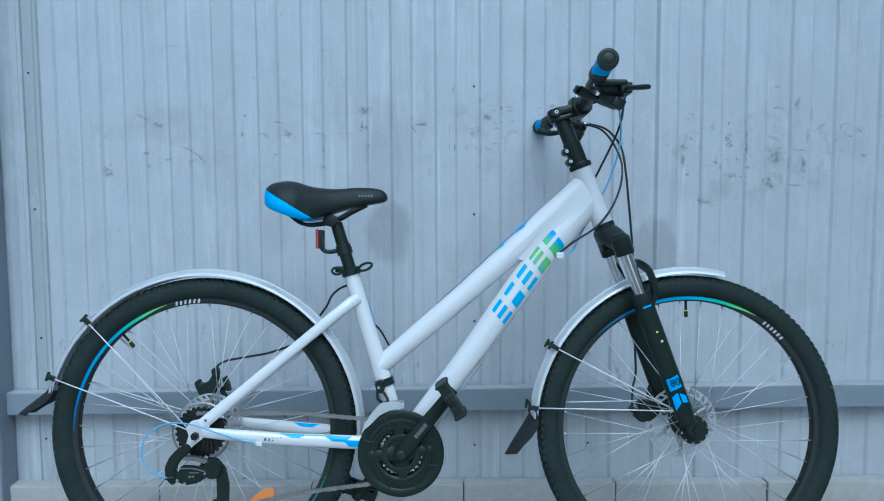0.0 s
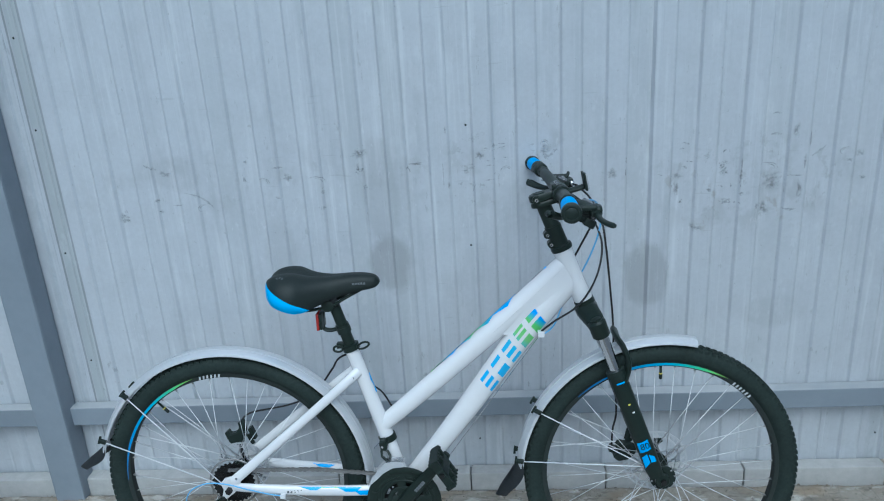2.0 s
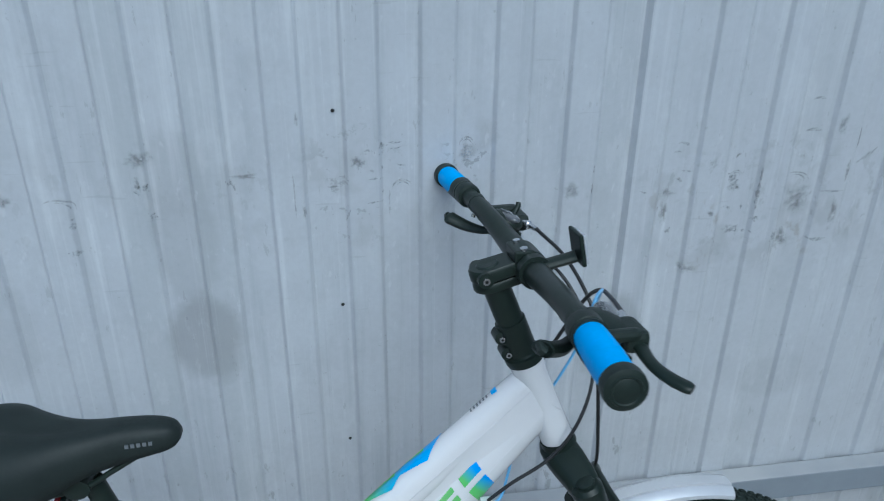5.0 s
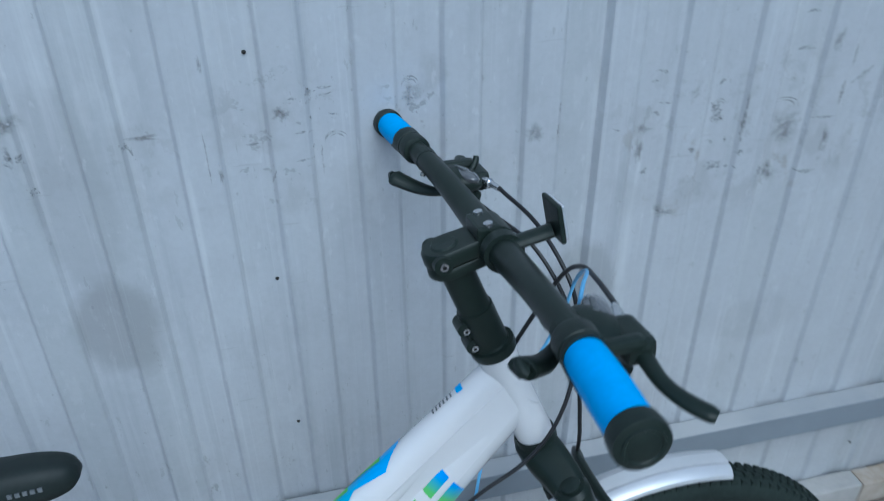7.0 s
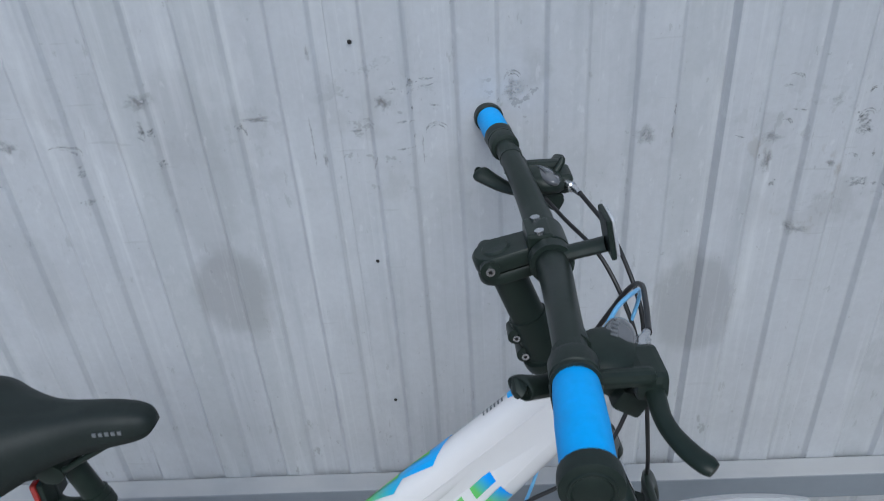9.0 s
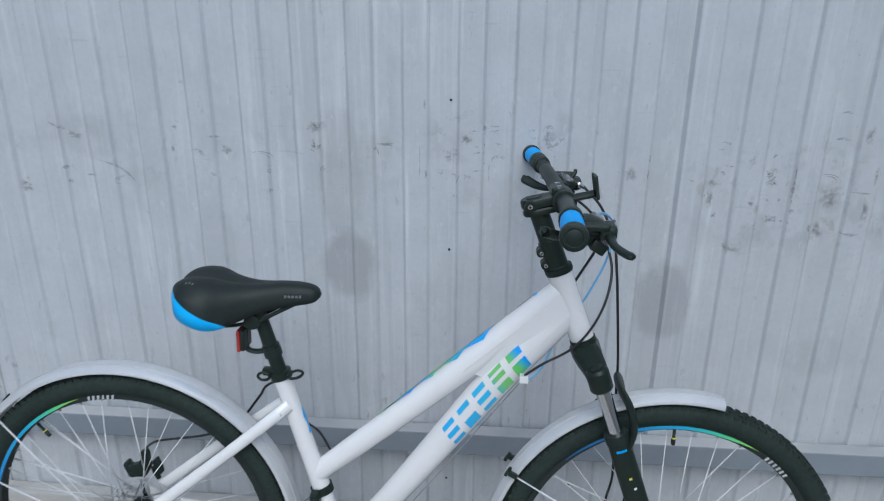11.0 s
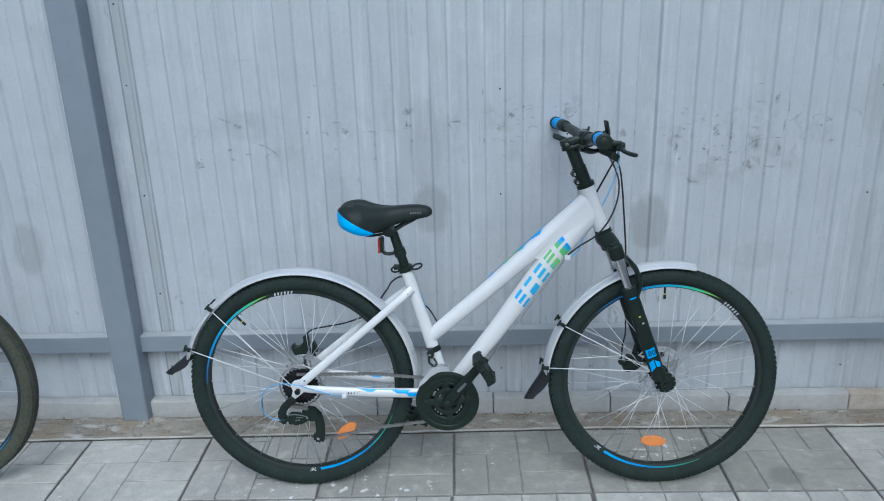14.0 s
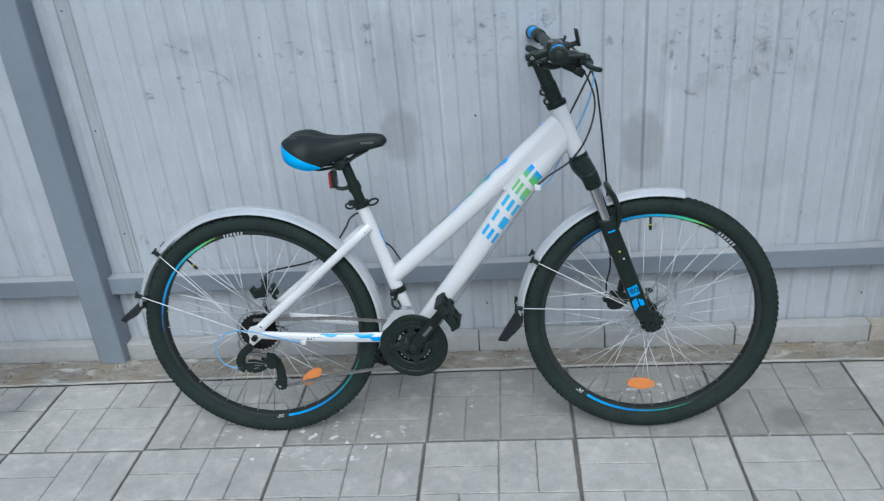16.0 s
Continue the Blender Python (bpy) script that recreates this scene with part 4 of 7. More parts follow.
def build_wheel(name, parent, m, front, tyre_mat, turn=0.0, decal=True):
    """A spoked wheel about the y axis; its near side is -y."""
    rim = part(name, rim_mesh(), RIM_BLACK, parent, "black spoked wheel", smooth="edges", m=m)
    part("tyre", tyre_mesh(), tyre_mat, rim, "knobbed rubber tyre" if tyre_mat is TYRE_RUBBER else "dusty brown knobbed tyre", smooth=True)
    part("tread", tread_mesh(tyre_mat is DUSTY_RUBBER), tyre_mat, rim)
    hub_half = 0.05 if front else 0.062
    bm = bmesh.new()
    lathe(bm, [(0.0, -hub_half), (0.009, -hub_half), (0.011, -0.036), (0.027, -0.034), (0.0285, -0.031), (0.027, -0.028), (0.014, -0.022),
               (0.012, 0.0), (0.014, 0.022), (0.027, 0.026), (0.0285, 0.029), (0.027, 0.032), (0.011, 0.036), (0.009, hub_half), (0.0, hub_half)], seg=22)
    part("hub", bm, BLACK_METAL, rim, smooth="edges")
    bm = rod((0, 0, 0), (0, 0, 1), 0.00098, 6)
    spoke_me = part("spoke", bm, SPOKE_STEEL, rim, "thin bright steel spoke", smooth=True)
    first = True
    for k in range(36):
        side = -1 if k % 2 else 1
        qr = radians(10 * k + turn)
        qh = qr + (1 if k % 4 in (1, 2) else -1) * radians(68)
        a = Vector((0.0255 * math.cos(qh), side * 0.0315, 0.0255 * math.sin(qh)))
        b = Vector(((RIM_IN + 0.003) * math.cos(qr), side * 0.003, (RIM_IN + 0.003) * math.sin(qr)))
        d = b - a
        mm = Matrix.Translation(a) @ d.to_track_quat("Z", "Y").to_matrix().to_4x4() @ Matrix.Diagonal((1, 1, d.length, 1))
        if first:
            spoke_me.matrix_basis = mm
            first = False
        else:
            share("spoke", spoke_me, rim, mm)
    nip = None
    for k in range(36):
        qr = radians(10 * k + turn)
        mm = Matrix.Rotation(-qr, 4, "Y") @ Matrix.Translation((RIM_IN - 0.006, 0, 0)) @ Matrix.Rotation(radians(90), 4, "Y")
        if nip is None:
            nip = part("nipple", rod((0, 0, 0), (0, 0, 0.008), 0.0016, 6), CHAIN_STEEL, rim, m=mm)
        else:
            share("nipple", nip, rim, mm)
    # brake disc on the far side
    bm = bmesh.new()
    for r0, r1 in ((0.0625, 0.0665), (0.0755, 0.0800)):
        lathe(bm, [(r0, 0.0405), (r1, 0.0405), (r1, 0.0425), (r0, 0.0425), (r0, 0.0405)], seg=48)
    for k in range(30):
        q0, q1 = 2 * math.pi * k / 30, 2 * math.pi * (k + 0.45) / 30
        sweep(bm, [(0.066 * math.cos(q0), 0.0415, 0.066 * math.sin(q0)), (0.076 * math.cos(q1), 0.0415, 0.076 * math.sin(q1))], 0.0009, 0.0030, seg=6)
    if not front:
        bmesh.ops.scale(bm, vec=(0.88, 1, 0.88), verts=bm.verts)
    part("brake_disc", bm, DISC_STEEL, rim, "slotted steel brake disc", smooth="edges")
    for k in range(6):
        q = 2 * math.pi * k / 6
        c, s = math.cos(q), math.sin(q)
        c2, s2 = math.cos(q + 0.5), math.sin(q + 0.5)
        bm = bmesh.new()
        sweep(bm, [(0.02 * c, 0.0415, 0.02 * s), (0.045 * c2, 0.0415, 0.045 * s2), (0.066 * c2, 0.0415, 0.066 * s2)], 0.001, 0.005, seg=6)
        part("disc_arm", bm, STEEL, rim)
    bm = bmesh.new()
    lathe(bm, [(0.012, 0.0405), (0.025, 0.0405), (0.025, 0.0425), (0.012, 0.0425), (0.012, 0.0405)], seg=24)
    part("disc_mount", bm, STEEL, rim, smooth="edges")
    if decal:
        a_top = (134, 57) if front else (180, 106)
        low = 229 if front else 273
        part("rim_stripe", arc_strip(0.2775, 0.2838, a_top[0], a_top[1], -0.0125), RIM_DECAL, rim, "blue to green printed rim stripe")
        part("rim_stripe", arc_strip(0.2765, 0.2846, low + 5, low + 66, -0.0125, "end"), LOW_DECAL, rim, "blue printed rim stripe")
        a = a_top[1] - 3
        part("rim_print", arc_bars(0.2765, 0.2850, a, a - 12, -0.0126, 6), RIM_INK, rim, "white printed bars")
        printed_text("rim_size_print", '26"', 0.0155, WHITE_INK, rim,
                     Matrix.Rotation(-radians(low), 4, "Y") @ Matrix.Translation((0.2805, -0.0127, 0)) @ Matrix.Rotation(radians(90), 4, "X") @ Matrix.Rotation(radians(-90), 4, "Z"), "white printed wheel size")
    # valve
    q = radians(90 if front else 131)
    bm = bmesh.new()
    sweep(bm, [(0.275, 0, 0), (0.254, 0, 0), (0.2535, 0, 0), (0.240, 0, 0), (0.238, 0, 0)], [0.003, 0.003, 0.0042, 0.0042, 0.003], seg=10)
    part("valve", bm, BLACK_PLASTIC, rim, "black valve cap", m=Matrix.Rotation(-q, 4, "Y"), smooth=True)
    part("valve_ring", rod((0.2540, 0, 0), (0.2515, 0, 0), 0.0045, 10), YELLOW_INK, rim, m=Matrix.Rotation(-q, 4, "Y"))
    # orange reflector between the spokes
    q = radians(264 if front else 309)
    bm = bmesh.new()
    pts = [(0.038 * math.cos(2 * math.pi * k / 20), 0.017 * math.sin(2 * math.pi * k / 20)) for k in range(20)]
    prism(bm, pts, -0.016, -0.009)
    bmesh.ops.bevel(bm, geom=list(bm.edges), offset=0.0015, segments=1, affect="EDGES")
    rot = Matrix.Rotation(-q, 4, "Y") @ Matrix.Translation((0.197, 0, 0)) @ Matrix.Rotation(radians(90), 4, "Y")
    part("spoke_reflector", bm, ORANGE, rim, "orange plastic spoke reflector", m=rot, smooth="edges")
    return rim


def fender_mesh(r, a0, a1, half=0.026, n=56):
    """A curved guard with two raised grooves and rolled edges."""
    bm = bmesh.new()
    prof = [(r - 0.011, -half), (r - 0.006, -half * 0.96), (r - 0.001, -half * 0.72), (r + 0.0014, -half * 0.47), (r - 0.0020, -half * 0.44), (r - 0.0020, -half * 0.39), (r + 0.0028, -half * 0.36),
            (r + 0.0035, 0), (r + 0.0028, half * 0.36), (r - 0.0020, half * 0.39), (r - 0.0020, half * 0.44), (r + 0.0014, half * 0.47), (r - 0.001, half * 0.72), (r - 0.006, half * 0.96), (r - 0.011, half)]
    prof += [(rr - 0.0016, y * 0.96) for rr, y in prof[::-1]] + [prof[0]]
    lathe(bm, prof, seg=n, arc=(radians(a0), radians(a1)))
    bmesh.ops.recalc_face_normals(bm, faces=bm.faces)
    return bm


def tube_part(name, pts, ra, rb, mat, parent, label="", seg=20, m=None, caps=True, curve=6):
    bm = bmesh.new()
    sweep(bm, smooth_line(pts, curve) if curve else pts, ra, rb, seg=seg, caps=caps)
    return part(name, bm, mat, parent, label, smooth="edges", m=m)


def cable(name, pts, r, mat, parent, label=""):
    bm = bmesh.new()
    sweep(bm, smooth_line(pts, 10), r, seg=8)
    return part(name, bm, mat, parent, label, smooth=True)


def tube_point(line, ra, rb, u, phi, lift):
    """A point on the skin of a swept tube; phi 0 faces the viewer's side (-y), 90 the upper side."""
    k = u * (len(line) - 1)
    i = min(int(k), len(line) - 2)
    (p0, t0, s0, n0), (p1, t1, s1, n1) = line[i], line[i + 1]
    f = k - i
    p, s, nn = p0.lerp(p1, f), s0.lerp(s1, f).normalized(), n0.lerp(n1, f).normalized()
    a, b = lerp_list(ra, u) + lift, lerp_list(rb, u) + lift
    q = radians(phi)
    return p - s * (a * math.cos(q)) + nn * (b * math.sin(q))


def tube_print(line, ra, rb, shapes, lift=0.0009, span=None):
    """Printed patches on a tube: each shape has corners (u, phi) going round; U runs along the whole print."""
    bm = bmesh.new()
    uv = bm.loops.layers.uv.new("UVMap")
    us = [c[0] for s in shapes for c in s]
    u_min, u_max = span or (min(us), max(us))
    for quad in shapes:
        n, mrow = 6, 5
        grid = []
        for i in range(n + 1):
            row = []
            for j in range(mrow + 1):
                x, y = i / n, j / mrow
                u = (quad[0][0] * (1 - x) + quad[1][0] * x) * (1 - y) + (quad[3][0] * (1 - x) + quad[2][0] * x) * y
                ph = (quad[0][1] * (1 - x) + quad[1][1] * x) * (1 - y) + (quad[3][1] * (1 - x) + quad[2][1] * x) * y
                row.append((bm.verts.new(tube_point(line, ra, rb, u, ph, lift)), (u - u_min) / (u_max - u_min)))
            grid.append(row)
        for a, b in zip(grid, grid[1:]):
            for j in range(mrow):
                q4 = (a[j], b[j], b[j + 1], a[j + 1])
                f = bm.faces.new([v for v, _ in q4])
                for lp, (_, u) in zip(f.loops, q4):
                    lp[uv].uv = (min(0.999, max(0.001, u)), 0.5)
    bmesh.ops.remove_doubles(bm, verts=bm.verts, dist=0.0003)
    return bm


def build_frame(bike):
    frame_mat = WHITE_PAINT
    TT_A, TT_B = [0.018, 0.019, 0.021, 0.0225, 0.0185], [0.020, 0.0225, 0.0235, 0.027, 0.025]
    tt = [(-0.136, 0, 0.466), (-0.05, 0, 0.538), (0.035, 0, 0.610), (0.165, 0, 0.725), (0.322, 0, 0.869)]
    top = tube_part("top_tube", tt, TT_A, TT_B, frame_mat, bike, "white painted sloping top tube")
    dt = [(-0.084, 0, 0.305), (0.04, 0, 0.462), (0.13, 0, 0.583), (0.2275, 0, 0.713), (0.340, 0, 0.838)]
    d_ra, d_rb = [0.021, 0.0225, 0.0242, 0.025, 0.0195], [0.023, 0.0265, 0.030, 0.033, 0.027]
    down = tube_part("down_tube", dt, d_ra, d_rb, frame_mat, bike, "white painted down tube")
    st = [(CRANK.x, 0, CRANK.z), (-0.128, 0, 0.43), (-0.165, 0, 0.555), (-0.199, 0, 0.668)]
    seat = tube_part("seat_tube", st, 0.0175, [0.019, 0.0185, 0.0175, 0.0172], frame_mat, bike, "white painted seat tube")
    bm = bmesh.new()
    q = AXIS
    L = (HEAD_TOP - HEAD_LOW).length
    pts = [HEAD_LOW - q * 0.0, HEAD_LOW + q * 0.006, HEAD_LOW + q * 0.02, HEAD_LOW + q * L * 0.5, HEAD_TOP - q * 0.02, HEAD_TOP - q * 0.006, HEAD_TOP]
    sweep(bm, pts, [0.0218, 0.0222, 0.0218, 0.021, 0.0215, 0.0228, 0.0222], seg=28)
    head = part("head_tube", bm, frame_mat, bike, "white painted head tube", smooth="edges")
    # web that blends the two tubes into the head
    bm = bmesh.new()
    nu, nv = 14, 8
    skins = []
    for side in (-1, 1):
        grid = []
        for i in range(nu + 1):
            u = i / nu
            a, b = Vector((0.145, 0, 0.707)).lerp(Vector((0.318, 0, 0.865)), u), Vector((0.205, 0, 0.683)).lerp(Vector((0.338, 0, 0.835)), u)
            row = []
            for j in range(nv + 1):
                v = j / nv
                ua, ub = 0.75 + 0.25 * (a.x - 0.165) / 0.157, 0.72 + 0.28 * (b.x - 0.205) / 0.135
                wide = lerp_list(TT_A, min(1, max(0, ua))) * (1 - v) + lerp_list(d_ra, min(1, max(0, ub))) * v + 0.0004
                valley = 0.42 * (1 - u) ** 1.6 * math.sin(math.pi * v)
                p = a.lerp(b, v)
                row.append(bm.verts.new((p.x, side * wide * (1 - valley), p.z)))
            grid.append(row)
        for r0, r1 in zip(grid, grid[1:]):
            for j in range(nv):
                bm.faces.new((r0[j], r0[j + 1], r1[j + 1], r1[j]))
        skins.append(grid)
    near, far = ([g[0] + [r[-1] for r in g[1:-1]] + g[-1][::-1] + [r[0] for r in g[-2:0:-1]] for g in skins])
    for i in range(len(near)):
        k = (i + 1) % len(near)
        bm.faces.new((near[i], near[k], far[k], far[i]))
    bmesh.ops.recalc_face_normals(bm, faces=bm.faces)
    part("head_gusset", bm, frame_mat, bike, smooth="edges")
    bm = bmesh.new()
    lathe(bm, [(0.0, -0.036), (0.021, -0.036), (0.0225, -0.033), (0.0225, 0.033), (0.021, 0.036), (0.0, 0.036)], seg=24, m=Matrix.Translation(CRANK))
    part("bottom_bracket", bm, frame_mat, bike, smooth="edges")
    for s in (-1, 1):
        tube_part("seat_stay", [(-0.183, s * 0.016, 0.616), (-0.215, s * 0.034, 0.592), (-0.30, s * 0.048, 0.522), (-0.42, s * 0.058, 0.424), (-0.508, s * 0.064, 0.352)],
                  [0.008, 0.0075, 0.0075], [0.0125, 0.0115, 0.0125], frame_mat, bike, "white painted seat stay", seg=14)
        tube_part("chain_stay", [(-0.105, s * 0.028, 0.302), (-0.19, s * 0.043, 0.309), (-0.32, s * 0.055, 0.318), (-0.44, s * 0.062, 0.329), (-0.506, s * 0.064, 0.336)],
                  [0.008, 0.009, 0.0085, 0.007], [0.0145, 0.0145, 0.013, 0.011], frame_mat, bike, "white painted chain stay", seg=14)
        bm = bmesh.new()
        prism(bm, [(-0.541, 0.346), (-0.530, 0.360), (-0.506, 0.366), (-0.492, 0.352), (-0.491, 0.336), (-0.507, 0.322), (-0.530, 0.304), (-0.541, 0.310), (-0.535, 0.330)], s * 0.064 - 0.0035, s * 0.064 + 0.0035)
        bmesh.ops.bevel(bm, geom=list(bm.edges), offset=0.0012, segments=1, affect="EDGES")
        part("dropout", bm, frame_mat, bike)
        part("axle_nut", rod((REAR.x, s * 0.066, REAR.z), (REAR.x, s * 0.078, REAR.z), 0.0085, 6), DARK_STEEL, bike)
    part("stay_bridge", rod((-0.212, -0.03, 0.588), (-0.212, 0.03, 0.588), 0.006, 10), frame_mat, bike)
    for x, z in ((-0.196, 0.604), (-0.498, 0.362)):
        y = -0.030 if x > -0.3 else -0.0675
        part("bolt", rod((x, y, z), (x, y - 0.004, z), 0.0035, 8), STEEL, bike)
    # prints on the tubes: a slanted five-block mark, and zigzag blocks
    dline = frames_along(smooth_line(dt, 6))
    u0, step, lean = 0.468, 0.0715, 0.016
    tall, marks = 42.0, (((-35, -20), (-7, 8), (20, 35)), ((-35, -4), (20, 35)), ((-35, -20), (-7, 8), (20, 35)), ((-35, -8), (4, 16), (24, 35)), ((-35, 2), (14, 35)))
    for k, spans in enumerate(marks):
        a, w = u0 + step * k, step * 0.70
        quads = []
        for p0, p1 in ((1.2 * low, 1.2 * high) for low, high in spans):
            f0, f1 = (p0 + tall) / 84 * lean, (p1 + tall) / 84 * lean
            quads.append(((a + f0, p0), (a + w + f0, p0), (a + w + f1, p1), (a + f1, p1)))
        for quad in quads:
            part("tube_mark", tube_print(dline, d_ra, d_rb, [quad], span=(u0, u0 + 5 * step)), LOGO_DECAL, down, "blue and green slanted block mark")
    tline = frames_along(smooth_line(tt, 6))
    zig = []
    edge = [(0.42, 78), (0.47, 102), (0.50, 86), (0.56, 68), (0.585, 90), (0.64, 64), (0.665, 86), (0.72, 56), (0.745, 76), (0.80, 52), (0.835, 96)]
    for (ua, pa), (ub, pb) in zip(edge, edge[1:]):
        zig.append(((ua, 134), (ub, 134), (ub, pb), (ua, pa)))
    part("tube_mark", tube_print(tline, TT_A, TT_B, zig), TUBE_DECAL, top, "blue and green zigzag print")
    leaf = []
    for k, (ua, ub) in enumerate(((0.43, 0.50), (0.50, 0.57), (0.57, 0.65), (0.65, 0.735), (0.735, 0.80))):
        leaf.append(((ua, 138), (ub, 138), (ub, 92), (ua, 116)))
    part("tube_mark", tube_print(tline, TT_A, TT_B, leaf, lift=0.0013), GREEN_INK, top, "green zigzag print")
    bars = [((0.896 + 0.0062 * k, 80), (0.8988 + 0.0062 * k, 80), (0.8988 + 0.0062 * k, 100), (0.896 + 0.0062 * k, 100)) for k in range(6)]
    part("tube_print", tube_print(tline, TT_A, TT_B, bars), GREY_INK, top, "small grey printed bars")
    part("tube_print", tube_print(tline, TT_A, TT_B, [((0.937, 76), (0.947, 72), (0.947, 106), (0.937, 104))]), BLUE_INK, top)
    sline = frames_along(smooth_line(st, 6))
    szig = [((0.50 + 0.05 * k, -92), (0.55 + 0.05 * k, -92), (0.55 + 0.05 * k, -66 - 14 * (k % 2)), (0.50 + 0.05 * k, -80 + 14 * (k % 2))) for k in range(3, 6)]
    part("tube_mark", tube_print(sline, 0.0175, [0.019, 0.0185, 0.0175, 0.0172], szig), BLUE_INK, seat, "blue zigzag print")
    # chain stay prints
    stay = smooth_line([(-0.105, -0.028, 0.302), (-0.19, -0.043, 0.309), (-0.32, -0.055, 0.318), (-0.44, -0.062, 0.329), (-0.506, -0.064, 0.336)][::-1], 6)
    sline2 = frames_along(stay)
    s_ra, s_rb = [0.007, 0.0085, 0.009, 0.008], [0.011, 0.013, 0.0145, 0.0145]
    for quad in (((0.44, 62), (0.56, 62), (0.53, 24), (0.50, 24)), ((0.62, 55), (0.74, 55), (0.71, 8), (0.66, 8)), ((0.70, 20), (0.80, 20), (0.77, -30), (0.73, -30))):
        part("stay_print", tube_print(sline2, s_ra, s_rb, [quad]), BLUE_INK, bike, "blue zigzag print on the chain stay")
    part("stay_print", tube_print(sline2, s_ra, s_rb, [((0.55, 60), (0.66, 60), (0.66, 48), (0.55, 50))]), TUBE_DECAL, bike, "green and blue print")
    far_line = frames_along([Vector((p.x, -p.y, p.z)) for p in stay])
    for quad in (((0.46, 62), (0.58, 62), (0.55, 24), (0.50, 24)), ((0.62, 55), (0.76, 55), (0.72, 8), (0.66, 8))):
        part("stay_print", tube_print(far_line, s_ra, s_rb, [quad]), BLUE_INK, bike, "blue zigzag print on the chain stay")
    bm = bmesh.new()
    for k in range(5):
        x = -0.376 + 0.0078 * k
        box(bm, (x, -0.0672 + 0.0006 * k, 0.318), (x + 0.0048, -0.066 + 0.0006 * k, 0.3245))
    part("stay_print", bm, GREY_INK, bike, "small grey printed bars")


def build_fork(bike):
    S, Y = TURN, 0.063
    for s in (-1, 1):
        part("stanchion", rod((0.3787, s * Y, 0.731), (0.4291, s * Y, 0.590), 0.0135, 18), CHROME, bike, "chrome fork stanchion", smooth="edges", m=S)
        bm = bmesh.new()
        pts = [(0.4191, s * Y, 0.618), (0.4205, s * Y, 0.614), (0.4234, s * Y, 0.606), (0.4487, s * Y, 0.535), (0.488, s * Y, 0.425), (0.5085, s * Y, 0.368), (0.5165, s * Y, 0.348)]
        sweep(bm, pts, [0.016, 0.0185, 0.0185, 0.0185, 0.018, 0.015, 0.011], [0.0180, 0.0200, 0.0205, 0.0210, 0.0208, 0.0195, 0.0165], seg=20)
        leg = part("fork_leg", bm, BLACK_METAL, bike, "black suspension fork lower leg", smooth="edges", m=S)
        bm = bmesh.new()
        prism(bm, disc_outline(FRONT.x - 0.006, FRONT.z + 0.006, 0.017, 20), s * 0.061 - 0.006, s * 0.061 + 0.006)
        bmesh.ops.bevel(bm, geom=list(bm.edges), offset=0.0015, segments=1, affect="EDGES")
        part("fork_dropout", bm, BLACK_METAL, bike, m=S)
        part("axle_nut", rod((FRONT.x - 0.004, s * 0.066, FRONT.z + 0.004), (FRONT.x - 0.004, s * 0.073, FRONT.z + 0.004), 0.0075, 6), DARK_STEEL, bike, m=S)
        bm = bmesh.new()
        sweep(bm, [(0.4230, s * Y, 0.607), (0.4173, s * Y, 0.623)], 0.0200, 0.0222, seg=20)
        part("wiper_seal", bm, BLACK_PLASTIC, bike, smooth="edges", m=S)
        bm = bmesh.new()
        sweep(bm, [(0.3880, s * Y, 0.705), (0.3869, s * Y, 0.708), (0.3759, s * Y, 0.739), (0.3740, s * Y, 0.744)], [0.0185, 0.0208, 0.0208, 0.0165], seg=18)
        part("crown_clamp", bm, BLACK_METAL, bike, smooth="edges", m=S)
        bm = bmesh.new()
        sweep(bm, [(0.3745, s * Y, 0.743), (0.3730, s * Y, 0.7470), (0.3722, s * Y, 0.7490), (0.3719, s * Y, 0.7497)], [0.0125, 0.0122, 0.0085, 0.003], seg=16)
        part("adjuster_knob", bm, BLACK_PLASTIC, bike, smooth="edges", m=S)
        if s < 0:
            a, b = Vector((0.4241, -Y, 0.604)), Vector((0.5085, -Y, 0.368))
            leg_line = frames_along([a.lerp(b, k / 12) for k in range(13)])
            for quad, mat, text in ((((0.665, -44), (0.77, -44), (0.757, 30), (0.652, 30)), BLUE_INK, "bright blue printed block"), (((0.82, -46), (0.94, -50), (0.885, -6), (0.79, -6)), BLUE_INK, "bright blue printed block"),
                                    (((0.80, 2), (0.885, 2), (0.90, 34), (0.84, 34)), BLUE_INK, "bright blue printed block"), (((0.026, -24), (0.042, -24), (0.042, 26), (0.026, 26)), BLUE_INK, "blue printed bar"),
                                    (((0.252, -4), (0.268, -4), (0.268, 10), (0.252, 10)), YELLOW_INK, "tiny yellow print"), (((0.338, 4), (0.354, 4), (0.354, 18), (0.338, 18)), WHITE_INK, "tiny white print")):
                part("fork_print", tube_print(leg_line, 0.0188, 0.0212, [quad]), mat, leg, text)
            printed_text("fork_number", "80", 0.022, BLACK_PLASTIC, leg, Matrix.Translation((0.4835, -Y - 0.0212, 0.437)) @ Matrix.Rotation(radians(90), 4, "X") @ Matrix.Rotation(radians(18), 4, "Z"), "dark printed travel number")
    bm = bmesh.new()
    crown = [(0.381, -0.0745, 0.727), (0.3805, -0.071, 0.728), (0.375, -0.046, 0.737), (0.365, -0.024, 0.749), (0.3595, 0, 0.753), (0.365, 0.024, 0.749), (0.375, 0.046, 0.737), (0.3805, 0.071, 0.728), (0.381, 0.0745, 0.727)]
    rings = []
